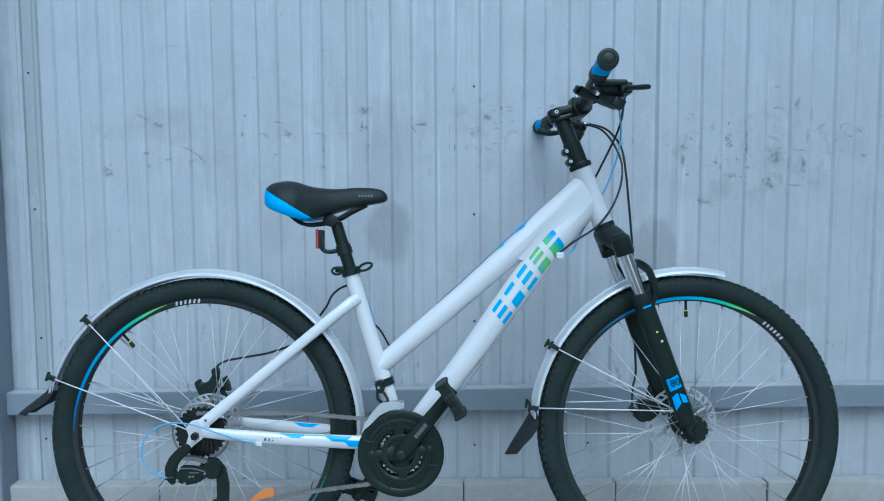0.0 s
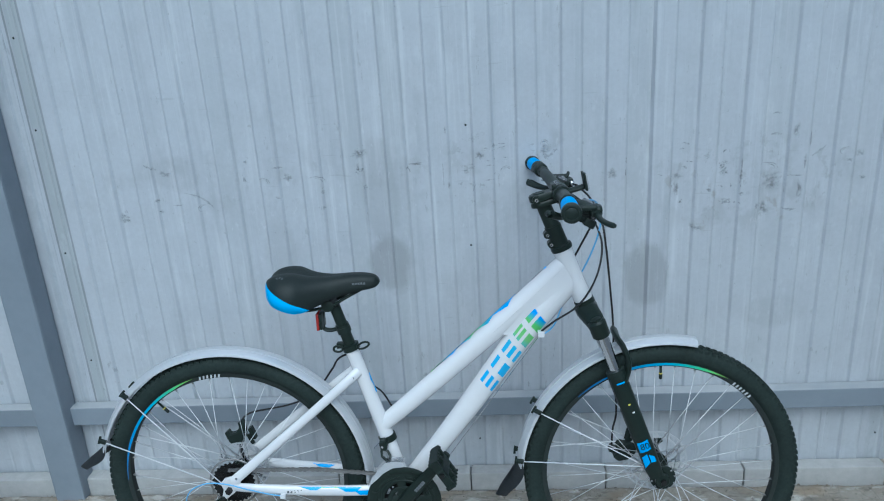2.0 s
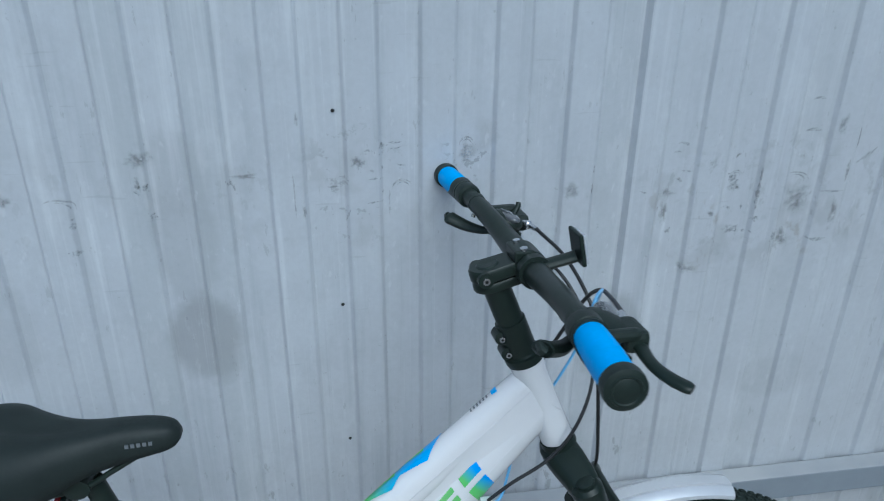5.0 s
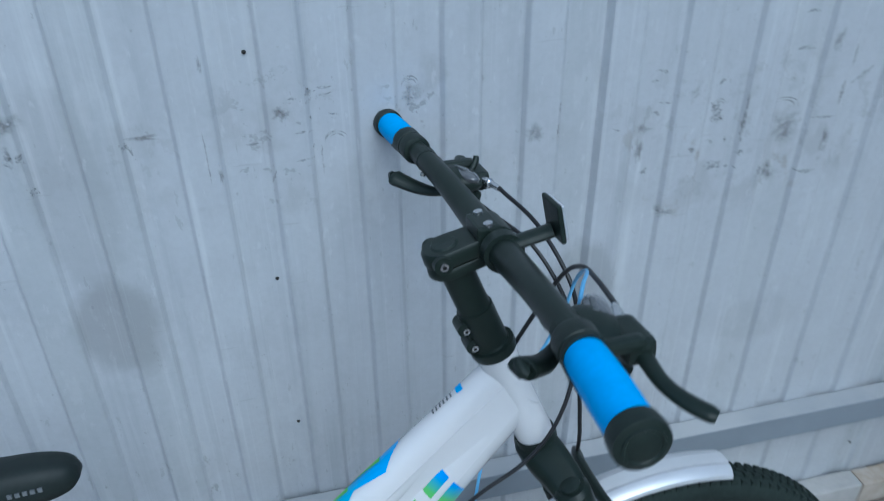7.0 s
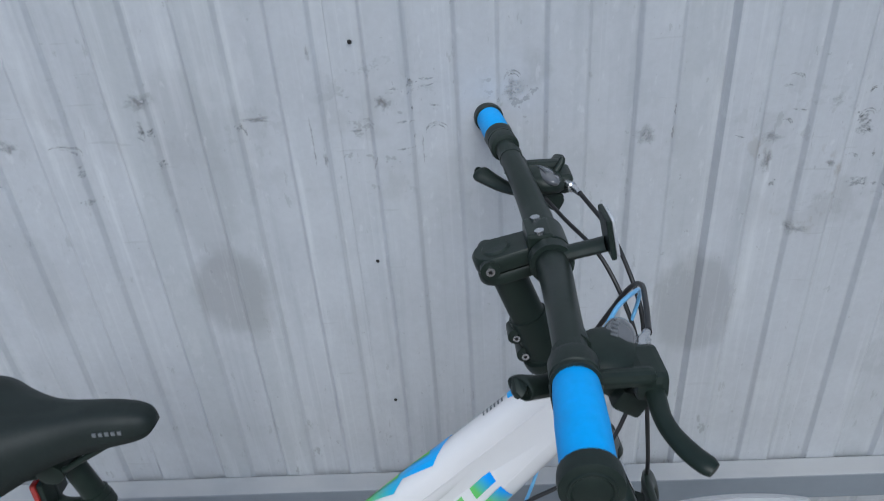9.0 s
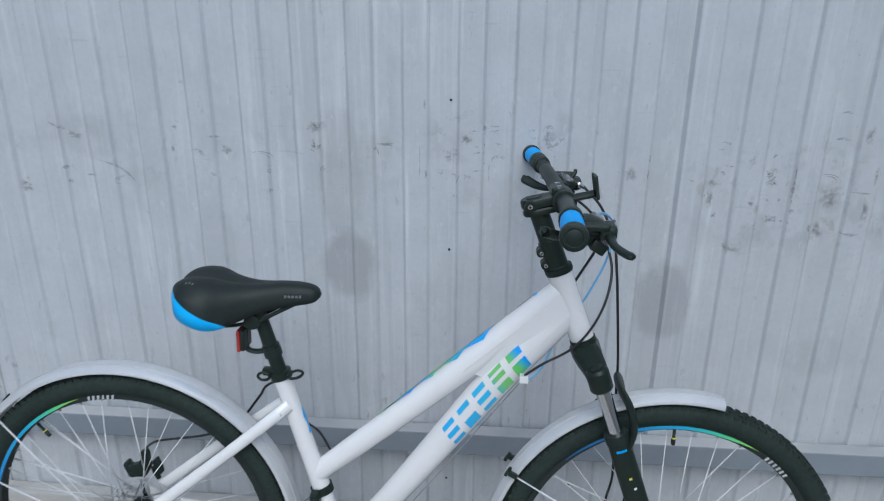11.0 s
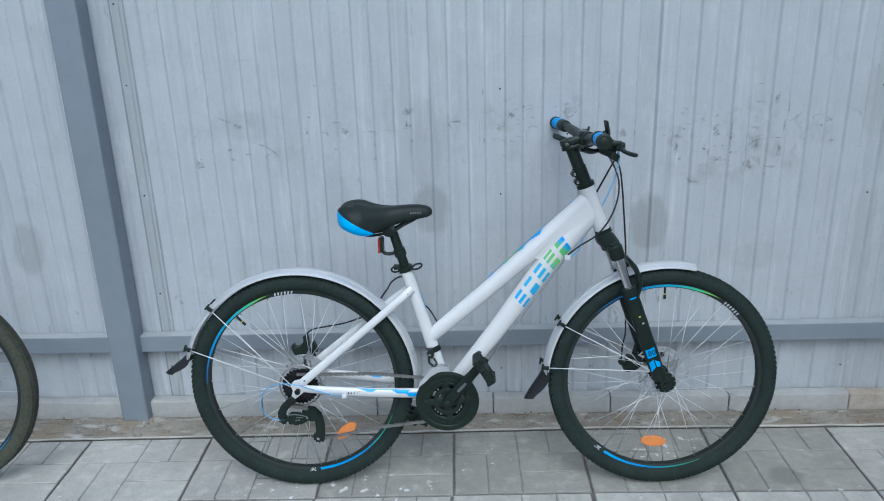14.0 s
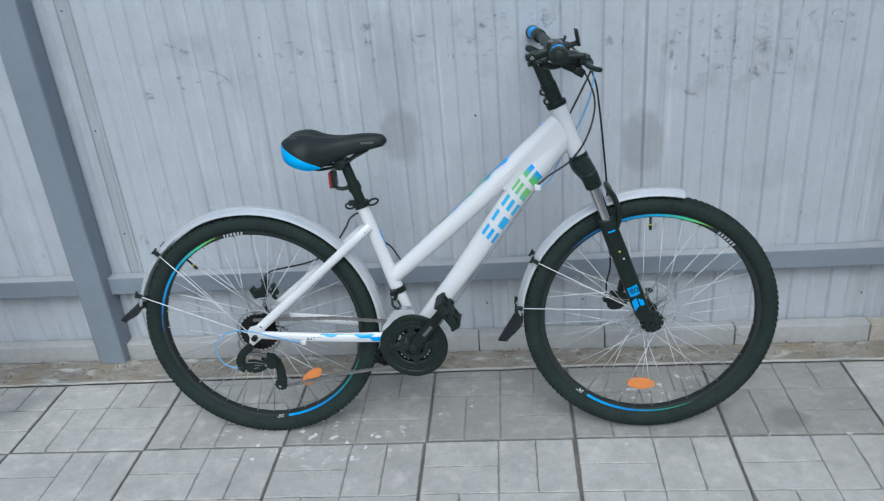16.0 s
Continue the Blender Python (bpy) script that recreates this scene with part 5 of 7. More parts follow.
    for k, (x, y, z) in enumerate(crown):
        w, h = ((0.014, 0.011), (0.0185, 0.0155), (0.0215, 0.0185), (0.0240, 0.0185), (0.0245, 0.0185), (0.0240, 0.0185), (0.0215, 0.0185), (0.0185, 0.0155), (0.014, 0.011))[k]
        m = Matrix.Translation((x, y, z)) @ Matrix.Rotation(radians(-22), 4, "Y")
        rings.append([bm.verts.new(m @ Vector((w * u, 0, h * v))) for u, v in ((-1, -0.55), (-0.6, -1), (0.6, -1), (1, -0.55), (1, 0.55), (0.6, 1), (-0.6, 1), (-1, 0.55))])
    for r0, r1 in zip(rings, rings[1:]):
        for k in range(8):
            bm.faces.new((r0[k], r0[(k + 1) % 8], r1[(k + 1) % 8], r1[k]))
    bm.faces.new(rings[0])
    bm.faces.new(rings[-1][::-1])
    bmesh.ops.recalc_face_normals(bm, faces=bm.faces)
    bmesh.ops.bevel(bm, geom=list(bm.edges), offset=0.0018, segments=1, affect="EDGES")
    part("fork_crown", bm, BLACK_METAL, bike, "black forged fork crown", smooth="edges", m=S)
    bm = bmesh.new()
    sweep(bm, [HEAD_LOW - AXIS * 0.012, HEAD_LOW - AXIS * 0.001], [0.024, 0.0235], seg=24)
    part("headset_cup", bm, BLACK_METAL, bike, smooth="edges", m=S)
    bm = bmesh.new()
    arch = smooth_line([(0.438, -0.065, 0.588), (0.448, -0.064, 0.63), (0.440, -0.057, 0.668), (0.430, -0.030, 0.684), (0.428, 0, 0.687), (0.430, 0.030, 0.684), (0.440, 0.057, 0.668), (0.448, 0.064, 0.63), (0.438, 0.065, 0.588)], 6)
    sweep(bm, arch, 0.007, [0.012, 0.015, 0.013, 0.010, 0.010, 0.013, 0.015, 0.012], seg=12, side=(1, 0, 0))
    part("fork_arch", bm, BLACK_METAL, bike, "black fork brace", smooth="edges", m=S)
    # caliper on the far leg
    bm = bmesh.new()
    prism(bm, [(0.432, 0.342), (0.446, 0.330), (0.470, 0.334), (0.488, 0.350), (0.492, 0.372), (0.478, 0.384), (0.462, 0.376), (0.450, 0.382), (0.438, 0.372), (0.446, 0.358)], 0.038, 0.066)
    bmesh.ops.bevel(bm, geom=list(bm.edges), offset=0.003, segments=1, affect="EDGES")
    prism(bm, [(0.424, 0.352), (0.440, 0.346), (0.444, 0.356), (0.430, 0.364)], 0.05, 0.074)
    sweep(bm, [(0.470, 0.06, 0.380), (0.476, 0.062, 0.405), (0.486, 0.062, 0.425)], 0.005, 0.008, seg=8)
    part("brake_caliper", bm, BLACK_PLASTIC, bike, "black disc brake caliper", m=S)
    bm = bmesh.new()
    box(bm, (-0.009, 0.045, -0.005), (0.009, 0.058, 0.005), 0.002, m=Matrix.Translation((0.547, 0, 0.379)) @ Matrix.Rotation(radians(-28), 4, "Y"))
    part("caliper_mount", bm, BLACK_PLASTIC, bike, m=S)
    # studded guard between the leg and the spokes
    bm = bmesh.new()
    lathe(bm, [(0.010, -0.0430), (0.0295, -0.0430), (0.0310, -0.0415), (0.0310, -0.0385), (0.010, -0.0385), (0.010, -0.0430)], seg=26, m=Matrix.Translation(FRONT))
    part("hub_guard", bm, BLACK_PLASTIC, bike, "black hub guard with bright studs", smooth="edges", m=S)
    for k in range(10):
        q = 2 * math.pi * k / 10 + 0.2
        if 70 < math.degrees(q) % 360 < 140:
            continue
        x, z = FRONT.x + 0.028 * math.cos(q), FRONT.z + 0.028 * math.sin(q)
        part("stud", rod((x, -0.0425, z), (x, -0.0455, z), 0.0026, 6), STEEL, bike, m=S)


def build_steering(bike):
    S = STEER
    bm = bmesh.new()
    c = [HEAD_TOP - AXIS * 0.0005, HEAD_TOP + AXIS * 0.005, HEAD_TOP + AXIS * 0.0105, HEAD_TOP + AXIS * 0.011, HEAD_TOP + AXIS * 0.014]
    sweep(bm, c, [0.0245, 0.0255, 0.025, 0.0205, 0.0195], seg=26)
    part("headset_cap", bm, BLACK_METAL, bike, "black headset spacer", smooth="edges", m=S)
    bm = bmesh.new()
    c = [HEAD_TOP + AXIS * 0.013, HEAD_TOP + AXIS * 0.06, HEAD_TOP + AXIS * 0.0605, HEAD_TOP + AXIS * 0.064, HEAD_TOP + AXIS * 0.128]
    sweep(bm, c, [0.0195, 0.0195, 0.0178, 0.0172, 0.0172], seg=26)
    part("stem_column", bm, BLACK_METAL, bike, "black handlebar stem column", smooth="edges", m=S)
    for t in (0.022, 0.046):
        bm = bmesh.new()
        p = HEAD_TOP + AXIS * t - Vector((0.9248, 0, 0.38)) * 0.019
        sweep(bm, [p + Vector((0, -0.011, 0)), p + Vector((0, -0.0105, 0)), p + Vector((0, 0.0105, 0)), p + Vector((0, 0.011, 0))], [0.007, 0.0085, 0.0085, 0.007], seg=14, side=(1, 0, 0))
        part("clamp_lug", bm, BLACK_METAL, bike, smooth="edges", m=S)
        part("bolt", rod(p + Vector((0, -0.0112, 0)), p + Vector((0, -0.0142, 0)), 0.0038, 12), STEEL, bike, "bright steel hex bolt", m=S)
        part("bolt_socket", rod(p + Vector((0, -0.0140, 0)), p + Vector((0, -0.0145, 0)), 0.0018, 6), DARK_STEEL, bike, m=S)
    bm = bmesh.new()
    arm_m = Matrix.Translation((0.265, 0, 1.0155)) @ Matrix.Rotation(radians(-14), 4, "Y")
    outline = [(-0.007 - 0.0225 * math.cos(q), 0.0225 * math.sin(q)) for q in (radians(-90 + 15 * k) for k in range(13))] + [(0.030, 0.0205), (0.030, -0.0205)]
    for z0, z1, grow in ((-0.001, 0.0145, 1.0), (-0.0145, -0.0035, 0.97)):
        ring = [[bm.verts.new(arm_m @ Vector((x * g, y * g, z))) for x, y in outline] for z, g in ((z0, grow * 0.97), (z0 + 0.0015, grow), (z1 - 0.003, grow), (z1, grow * 0.92))]
        for r0, r1 in zip(ring, ring[1:]):
            for k in range(len(outline)):
                bm.faces.new((r0[k], r0[(k + 1) % len(outline)], r1[(k + 1) % len(outline)], r1[k]))
        bm.faces.new(ring[0])
        bm.faces.new(ring[-1][::-1])
    bmesh.ops.recalc_face_normals(bm, faces=bm.faces)
    part("stem_arm", bm, BLACK_METAL, bike, "black adjustable stem arm", smooth="edges", m=S)
    bm = bmesh.new()
    lathe(bm, [(0.0, -0.0012), (0.0125, -0.0018), (0.0145, 0.0), (0.0145, 0.006)], seg=22, m=Matrix.Translation((0.2565, 0, 1.0285)) @ Matrix.Rotation(radians(-14), 4, "Y") @ Matrix.Rotation(radians(-90), 4, "X"))
    part("stem_cap", bm, BLACK_PLASTIC, bike, "round black stem cap", smooth="edges", m=S)
    part("bolt", rod((0.2495, -0.0222, 1.0165), (0.2495, -0.0270, 1.0165), 0.0044, 12), STEEL, bike, "bright steel hex bolt", m=S)
    part("bolt_socket", rod((0.2495, -0.0265, 1.0165), (0.2495, -0.0273, 1.0165), 0.0021, 6), DARK_STEEL, bike, m=S)
    part("clamp_lug", rod((0.2495, -0.0245, 1.0165), (0.2495, 0.0245, 1.0165), 0.0095, 14), BLACK_METAL, bike, smooth="edges", m=S)
    bm = bmesh.new()
    sweep(bm, [(0.305, -0.022, 1.028), (0.305, -0.021, 1.028), (0.305, 0.021, 1.028), (0.305, 0.022, 1.028)], [0.0195, 0.0205, 0.0205, 0.0195], seg=24, side=(1, 0, 0))
    part("bar_clamp", bm, BLACK_METAL, bike, "black handlebar clamp", smooth="edges", m=S)
    bm = bmesh.new()
    box(bm, (0.284, -0.023, 1.036), (0.309, 0.017, 1.0500), 0.003)
    part("clamp_lug", bm, BLACK_METAL, bike, m=S)
    for y in (-0.015, 0.015):
        part("bolt", rod((0.2965, y - 0.003, 1.0490), (0.2958, y - 0.003, 1.0530), 0.0047, 12), STEEL, bike, "bright steel hex bolt", m=S)
    half = [(0.276, 0.342, 1.054), (0.2785, 0.30, 1.0535), (0.289, 0.215, 1.0485), (0.297, 0.14, 1.041), (0.3035, 0.075, 1.031), (0.305, 0.03, 1.028)]
    drop = [(0.006, -0.006, -0.009), (0.005, 0.0, -0.007), (0.003, 0.002, -0.003), (0.001, 0, -0.001), (0, 0, 0), (0, 0, 0)]
    near = [(x + a, y + b, z + c) for (x, y, z), (a, b, c) in zip(half, drop)]
    line = [Vector((x, -y, z)) for x, y, z in near] + [Vector(p) for p in half[::-1]]
    bm = bmesh.new()
    sweep(bm, smooth_line(line, 5), [0.0112, 0.0112, 0.0126, 0.0138, 0.0155, 0.0157, 0.0155, 0.0138, 0.0126, 0.0112, 0.0112], seg=18, side=(1, 0, 0))
    part("handlebar", bm, BLACK_METAL, bike, "matt black handlebar", smooth="edges", m=S)
    for s in (-1, 1):
        ends = near if s < 0 else half
        end = Vector((ends[0][0], s * ends[0][1], ends[0][2]))
        d = (Vector((ends[2][0], s * ends[2][1], ends[2][2])) - end).normalized()

        def along(*vals):
            return [end + d * v for v in vals]
        bm = bmesh.new()
        sweep(bm, along(0.012, 0.016, 0.05, 0.085, 0.094), [0.0165, 0.0168, 0.0172, 0.0164, 0.0158], [0.0165, 0.0172, 0.0178, 0.0166, 0.0158], seg=22, side=(1, 0, 0))
        grip = part("grip", bm, GRIP_BLUE, bike, "bright blue rubber handlebar grip", smooth="edges", m=S)
        up = (Vector((0, 0, 1)) - d * d.z).normalized()
        wide = d.cross(up)
        bm = bmesh.new()
        rings = []
        for f in (0.0, 0.04, 0.5, 1.0):
            ring = []
            for k in range(28):
                q = 2 * math.pi * k / 28
                start = 0.036 + (0.042 if s > 0 else 0.058) * min(1.0, max(0.0, (0.62 if s > 0 else 1.10) + 0.85 * math.cos(q - (0.5 if s > 0 else 0.0))))
                r = (0.0166 if f == 0 else 0.0181 if f < 0.9 else 0.0172)
                ring.append(bm.verts.new(end + d * (start + (0.0945 - start) * f) + up * (r * math.cos(q)) + wide * (r * math.sin(q))))
            rings.append(ring)
        for r0, r1 in zip(rings, rings[1:]):
            for k in range(28):
                bm.faces.new((r0[k], r0[(k + 1) % 28], r1[(k + 1) % 28], r1[k]))
        bmesh.ops.recalc_face_normals(bm, faces=bm.faces)
        part("grip_sleeve", bm, BLACK_PLASTIC, grip, "black rubber inner half of the grip", smooth="edges")
        bm = bmesh.new()
        sweep(bm, along(-0.002, -0.0005, 0.006, 0.0125, 0.0135), [0.0155, 0.019, 0.0196, 0.019, 0.0168], seg=24, side=(1, 0, 0))
        part("grip_end", bm, BLACK_PLASTIC, grip, "black rubber grip end", smooth="edges")
        bm = bmesh.new()
        lathe_m = Matrix.Translation(end - d * 0.0022) @ (-d).to_track_quat("Y", "Z").to_matrix().to_4x4()
        lathe(bm, [(0.0, 0.0006), (0.0105, 0.0006), (0.0115, 0.0), (0.0125, 0.001), (0.0140, 0.001), (0.0145, 0.0)], seg=22, m=lathe_m)
        part("grip_plug", bm, BLACK_PLASTIC, grip, smooth="edges")
        bm = bmesh.new()
        sweep(bm, along(0.0935, 0.0942, 0.0975, 0.0985, 0.1005, 0.1015, 0.117, 0.119, 0.1205), [0.0155, 0.0174, 0.0176, 0.0166, 0.0166, 0.0176, 0.0178, 0.0170, 0.0130], seg=22, side=(1, 0, 0))
        part("grip_collar", bm, BLACK_PLASTIC, grip, "black rubber grip collar", smooth="edges")
        out = s * 0.170 if s > 0 else s * 0.186
        # shifter with window, thumb lever, brake lever with clamp and barrel
        bm = bmesh.new()
        bmesh.ops.create_uvsphere(bm, u_segments=20, v_segments=12, radius=1.0, matrix=Matrix.Diagonal((0.027, 0.031, 0.0145, 1)))
        box(bm, (0.006, -0.016, -0.011), (0.030, 0.012, 0.006), 0.005)
        bmesh.ops.transform(bm, matrix=Matrix.Translation((0.325, out, 1.027)) @ Matrix.Rotation(radians(s * 16), 4, "Z") @ Matrix.Rotation(radians(14), 4, "Y"), verts=bm.verts)
        box(bm, (-0.020, -0.022, -0.012), (0.022, 0.024, 0.010), 0.007, m=Matrix.Translation((0.324, out + (0.004 if s > 0 else 0.012), 1.010)) @ Matrix.Rotation(radians(s * 10), 4, "Z") @ Matrix.Rotation(radians(24), 4, "Y"))
        box(bm, (-0.012, -0.012, -0.010), (0.012, 0.014, 0.008), 0.004, m=Matrix.Translation((0.338, out + s * 0.010, 0.998)) @ Matrix.Rotation(radians(30), 4, "Y"))
        shifter = part("shifter", bm, BLACK_PLASTIC, bike, "black trigger shifter pod", smooth="edges", m=S)
        bm = bmesh.new()
        bmesh.ops.create_uvsphere(bm, u_segments=18, v_segments=10, radius=1.0, matrix=Matrix.Translation((0.002, 0, -0.004)) @ Matrix.Diagonal((0.0135, 0.029, 0.0080, 1)))
        bmesh.ops.transform(bm, matrix=Matrix.Translation((0.327 + (0.007 if s < 0 else 0.0), out - s * (0.006 if s > 0 else 0.014), 1.0385 - (0.002 if s < 0 else 0.0))) @ Matrix.Rotation(radians(s * 16), 4, "Z") @ Matrix.Rotation(radians(14), 4, "Y"), verts=bm.verts)
        part("gear_window", bm, WINDOW, shifter, "smoky gear indicator window", smooth=True)
        bm = bmesh.new()
        for k in range(4):
            box(bm, (-0.006, -0.010 + 0.0055 * k, 0.0030), (-0.001, -0.0070 + 0.0055 * k, 0.0044))
        bmesh.ops.transform(bm, matrix=Matrix.Translation((0.327 + (0.007 if s < 0 else 0.0), out - s * (0.006 if s > 0 else 0.014), 1.0385 - (0.002 if s < 0 else 0.0))) @ Matrix.Rotation(radians(s * 16), 4, "Z") @ Matrix.Rotation(radians(14), 4, "Y"), verts=bm.verts)
        part("gear_print", bm, GREY_INK, shifter, "small printed gear marks")
        bm = bmesh.new()
        sweep(bm, [(0.296, out - s * 0.010, 1.041), (0.296, out + s * 0.012, 1.043)], 0.0132, seg=18, side=(1, 0, 0))
        part("shifter_clamp", bm, BLACK_PLASTIC, shifter, smooth="edges")
        bm = bmesh.new()
        sweep(bm, smooth_line([(0.318, s * 0.160, 1.018), (0.298, s * 0.178, 1.011), (0.278, s * 0.196 + (0.004 if s > 0 else 0), 1.012), (0.258, s * 0.208 + (0.008 if s > 0 else 0), 1.020), (0.256, s * 0.2095 + (0.0085 if s > 0 else 0), 1.0205)], 5), [0.0045, 0.0055, 0.0075, 0.0085, 0.006], [0.0055, 0.0070, 0.0105, 0.0135, 0.010], seg=12, side=(0, 0, 1))
        part("thumb_lever", bm, BLACK_PLASTIC, shifter, "black thumb lever", smooth="edges")
        if s > 0:
            bm = bmesh.new()
            sweep(bm, smooth_line([(0.340, out + s * 0.004, 1.032), (0.348, out + s * 0.009, 1.042), (0.350, out + s * 0.012, 1.048)], 4), [0.0036, 0.0042, 0.0034], seg=10)
            part("trigger", bm, BLACK_PLASTIC, shifter, smooth="edges")
        bm = bmesh.new()
        sweep(bm, [(0.292, out + s * 0.020, 1.046), (0.292, out + s * 0.034, 1.047)], 0.0137, seg=18, side=(1, 0, 0))
        box(bm, (0.298, -0.009 if s > 0 else -0.007, 1.026), (0.350, 0.009 if s > 0 else 0.006, 1.042 if s > 0 else 1.038), 0.005, m=Matrix.Translation((0, out + s * (0.022 if s > 0 else 0.033), 0)))
        box(bm, (0.336, -0.022, 1.012), (0.360, 0.022, 1.034), 0.006, m=Matrix.Translation((0, out + s * (0.010 if s > 0 else 0.016), 0)))
        bracket = part("brake_bracket", bm, BLACK_PLASTIC, bike, "black brake lever bracket", m=S)
        bm = bmesh.new()
        first = out + s * (0.012 if s > 0 else 0.022)
        if s < 0:
            blade = [(0.349, first, 1.022), (0.3490, first - 0.018, 1.019), (0.3485, first - 0.036, 1.016), (0.3515, -0.258, 1.013), (0.3585, -0.273, 1.010), (0.3665, -0.284, 1.008), (0.3700, -0.288, 1.007)]
            wide, thick = [0.0080, 0.0074, 0.0068, 0.0070, 0.0078, 0.0078, 0.0058], [0.005, 0.0052, 0.0048, 0.0048, 0.0050, 0.0050, 0.004]
        else:
            blade = [(0.349, first, 1.022), (0.354, first + 0.018, 1.018), (0.357, first + 0.040, 1.011), (0.357, 0.268, 1.006), (0.360, 0.284, 1.006), (0.364, 0.296, 1.007)]
            wide, thick = [0.009, 0.0098, 0.0090, 0.0088, 0.0088, 0.0075], [0.005, 0.0055, 0.005, 0.005, 0.0052, 0.004]
        sweep(bm, smooth_line(blade, 5), wide, thick, seg=14, side=(1, 0, 0))
        part("brake_lever", bm, BLACK_METAL, bracket, "black alloy brake lever", smooth="edges")
        bm = bmesh.new()
        sweep(bm, [(0.350, out - s * 0.008, 1.024), (0.356, out - s * 0.022, 1.024), (0.3565, out - s * 0.023, 1.024), (0.362, out - s * 0.036, 1.022)], [0.0062, 0.0062, 0.0042, 0.0034], seg=10, side=(0, 0, 1))
        part("cable_barrel", bm, STEEL, bracket, "bright steel cable barrel", smooth="edges")
        part("bolt", rod((0.288, out + s * 0.027, 1.030), (0.287, out + s * 0.027, 1.026), 0.0035, 8), STEEL, bracket)
    # front reflector on an arm
    bm = bmesh.new()
    box(bm, (0.351, -0.060, 1.038), (0.356, -0.022, 1.078), 0.002, m=Matrix.Translation((0.3535, 0, 1.058)) @ Matrix.Rotation(radians(-10), 4, "Y") @ Matrix.Translation((-0.3535, 0, -1.058)))
    holder = part("reflector_holder", bm, BLACK_PLASTIC, bike, "black reflector holder", m=S)
    bm = bmesh.new()
    box(bm, (0.3562, -0.058, 1.040), (0.3595, -0.024, 1.076), 0.0014, m=Matrix.Translation((0.3535, 0, 1.058)) @ Matrix.Rotation(radians(-10), 4, "Y") @ Matrix.Translation((-0.3535, 0, -1.058)))
    part("front_reflector", bm, CLEAR, holder, "clear white front reflector")
    bm = bmesh.new()
    sweep(bm, smooth_line([(0.312, -0.034, 1.034), (0.330, -0.036, 1.039), (0.345, -0.038, 1.043), (0.353, -0.040, 1.046)], 5), 0.0105, 0.0065, seg=12)
    sweep(bm, [(0.305, -0.040, 1.028), (0.305, -0.026, 1.028)], 0.0205, seg=20, side=(1, 0, 0))
    part("reflector_arm", bm, BLACK_PLASTIC, holder, smooth="edges")


def build_cables(bike):
    def turned(pts, n):
        """The first points move with the handlebar."""
        return [STEER @ Vector(p) if i < n else Vector(p) for i, p in enumerate(pts)]
    cable("brake_cable", turned([(0.364, -0.150, 1.021), (0.379, -0.085, 1.010), (0.391, -0.025, 0.996), (0.387, 0.012, 0.968), (0.363, 0.028, 0.915), (0.338, 0.036, 0.865), (0.305, 0.036, 0.803)], 2), 0.0026, CABLE_BLACK, bike, "black rear brake cable")
    cable("brake_cable", turned([(0.3625, 0.1345, 1.022), (0.386, 0.074, 0.997), (0.402, 0.025, 0.948), (0.410, 0.015, 0.890), (0.417, 0.022, 0.83), (0.424, 0.028, 0.76), (0.430, 0.040, 0.70),
                          (0.440, 0.090, 0.60), (0.444, 0.090, 0.52), (0.446, 0.086, 0.44), (0.436, 0.076, 0.40), (0.432, 0.066, 0.362)], 2), 0.0026, CABLE_BLACK, bike, "black front brake cable")
    cable("shift_cable", turned([(0.322, 0.128, 1.022), (0.338, 0.090, 1.012), (0.364, 0.048, 0.990), (0.386, 0.018, 0.950), (0.398, 0.0, 0.905), (0.389, -0.022, 0.855), (0.366, -0.034, 0.806), (0.333, -0.036, 0.766), (0.285, -0.036, 0.735), (0.255, -0.036, 0.712)], 2), 0.0024, CABLE_BLACK, bike, "black shift cable")
    cable("shift_cable", turned([(0.326, -0.156, 1.028), (0.346, -0.122, 1.030), (0.368, -0.085, 1.020), (0.386, -0.040, 0.999), (0.396, 0.0, 0.965), (0.391, 0.012, 0.925), (0.378, 0.022, 0.882), (0.359, 0.030, 0.838), (0.332, 0.034, 0.788), (0.308, 0.028, 0.748), (0.290, 0.002, 0.718), (0.274, -0.030, 0.712), (0.258, -0.036, 0.704)], 3), 0.0020, CABLE_BLUE, bike, "bright blue shift cable")
    cable("shift_cable", [(-0.098, 0.016, 0.486), (-0.114, 0.024, 0.500), (-0.136, 0.026, 0.538), (-0.155, 0.018, 0.560)], 0.0023, CABLE_BLACK, bike, "black cable loop")
    cable("brake_cable", [(-0.185, 0.02, 0.634), (-0.215, 0.032, 0.640), (-0.245, 0.045, 0.622), (-0.262, 0.06, 0.594)], 0.0026, CABLE_BLACK, bike, "black cable loop")
    cable("brake_cable", [(-0.262, 0.062, 0.594), (-0.32, 0.068, 0.520), (-0.385, 0.072, 0.490), (-0.445, 0.072, 0.478), (-0.487, 0.070, 0.471), (-0.505, 0.064, 0.464), (-0.514, 0.057, 0.455)], 0.0026, CABLE_BLACK, bike, "black rear brake cable")
    cable("shift_cable", [(-0.388, -0.072, 0.315), (-0.42, -0.074, 0.321), (-0.47, -0.078, 0.337), (-0.522, -0.084, 0.356), (-0.57, -0.088, 0.360), (-0.612, -0.088, 0.338), (-0.625, -0.088, 0.298), (-0.608, -0.088, 0.262), (-0.573, -0.086, 0.247)], 0.0017, CABLE_BLUE, bike, "bright blue rear shift cable")
    bm = bmesh.new()
    box(bm, (-0.392, -0.078, 0.309), (-0.378, -0.066, 0.319), 0.002)
    part("cable_stop", bm, WHITE_PAINT, bike)
    bm = bmesh.new()
    box(bm, (0.246, -0.042, 0.698), (0.262, -0.026, 0.712), 0.002)
    part("cable_stop", bm, WHITE_PAINT, bike)
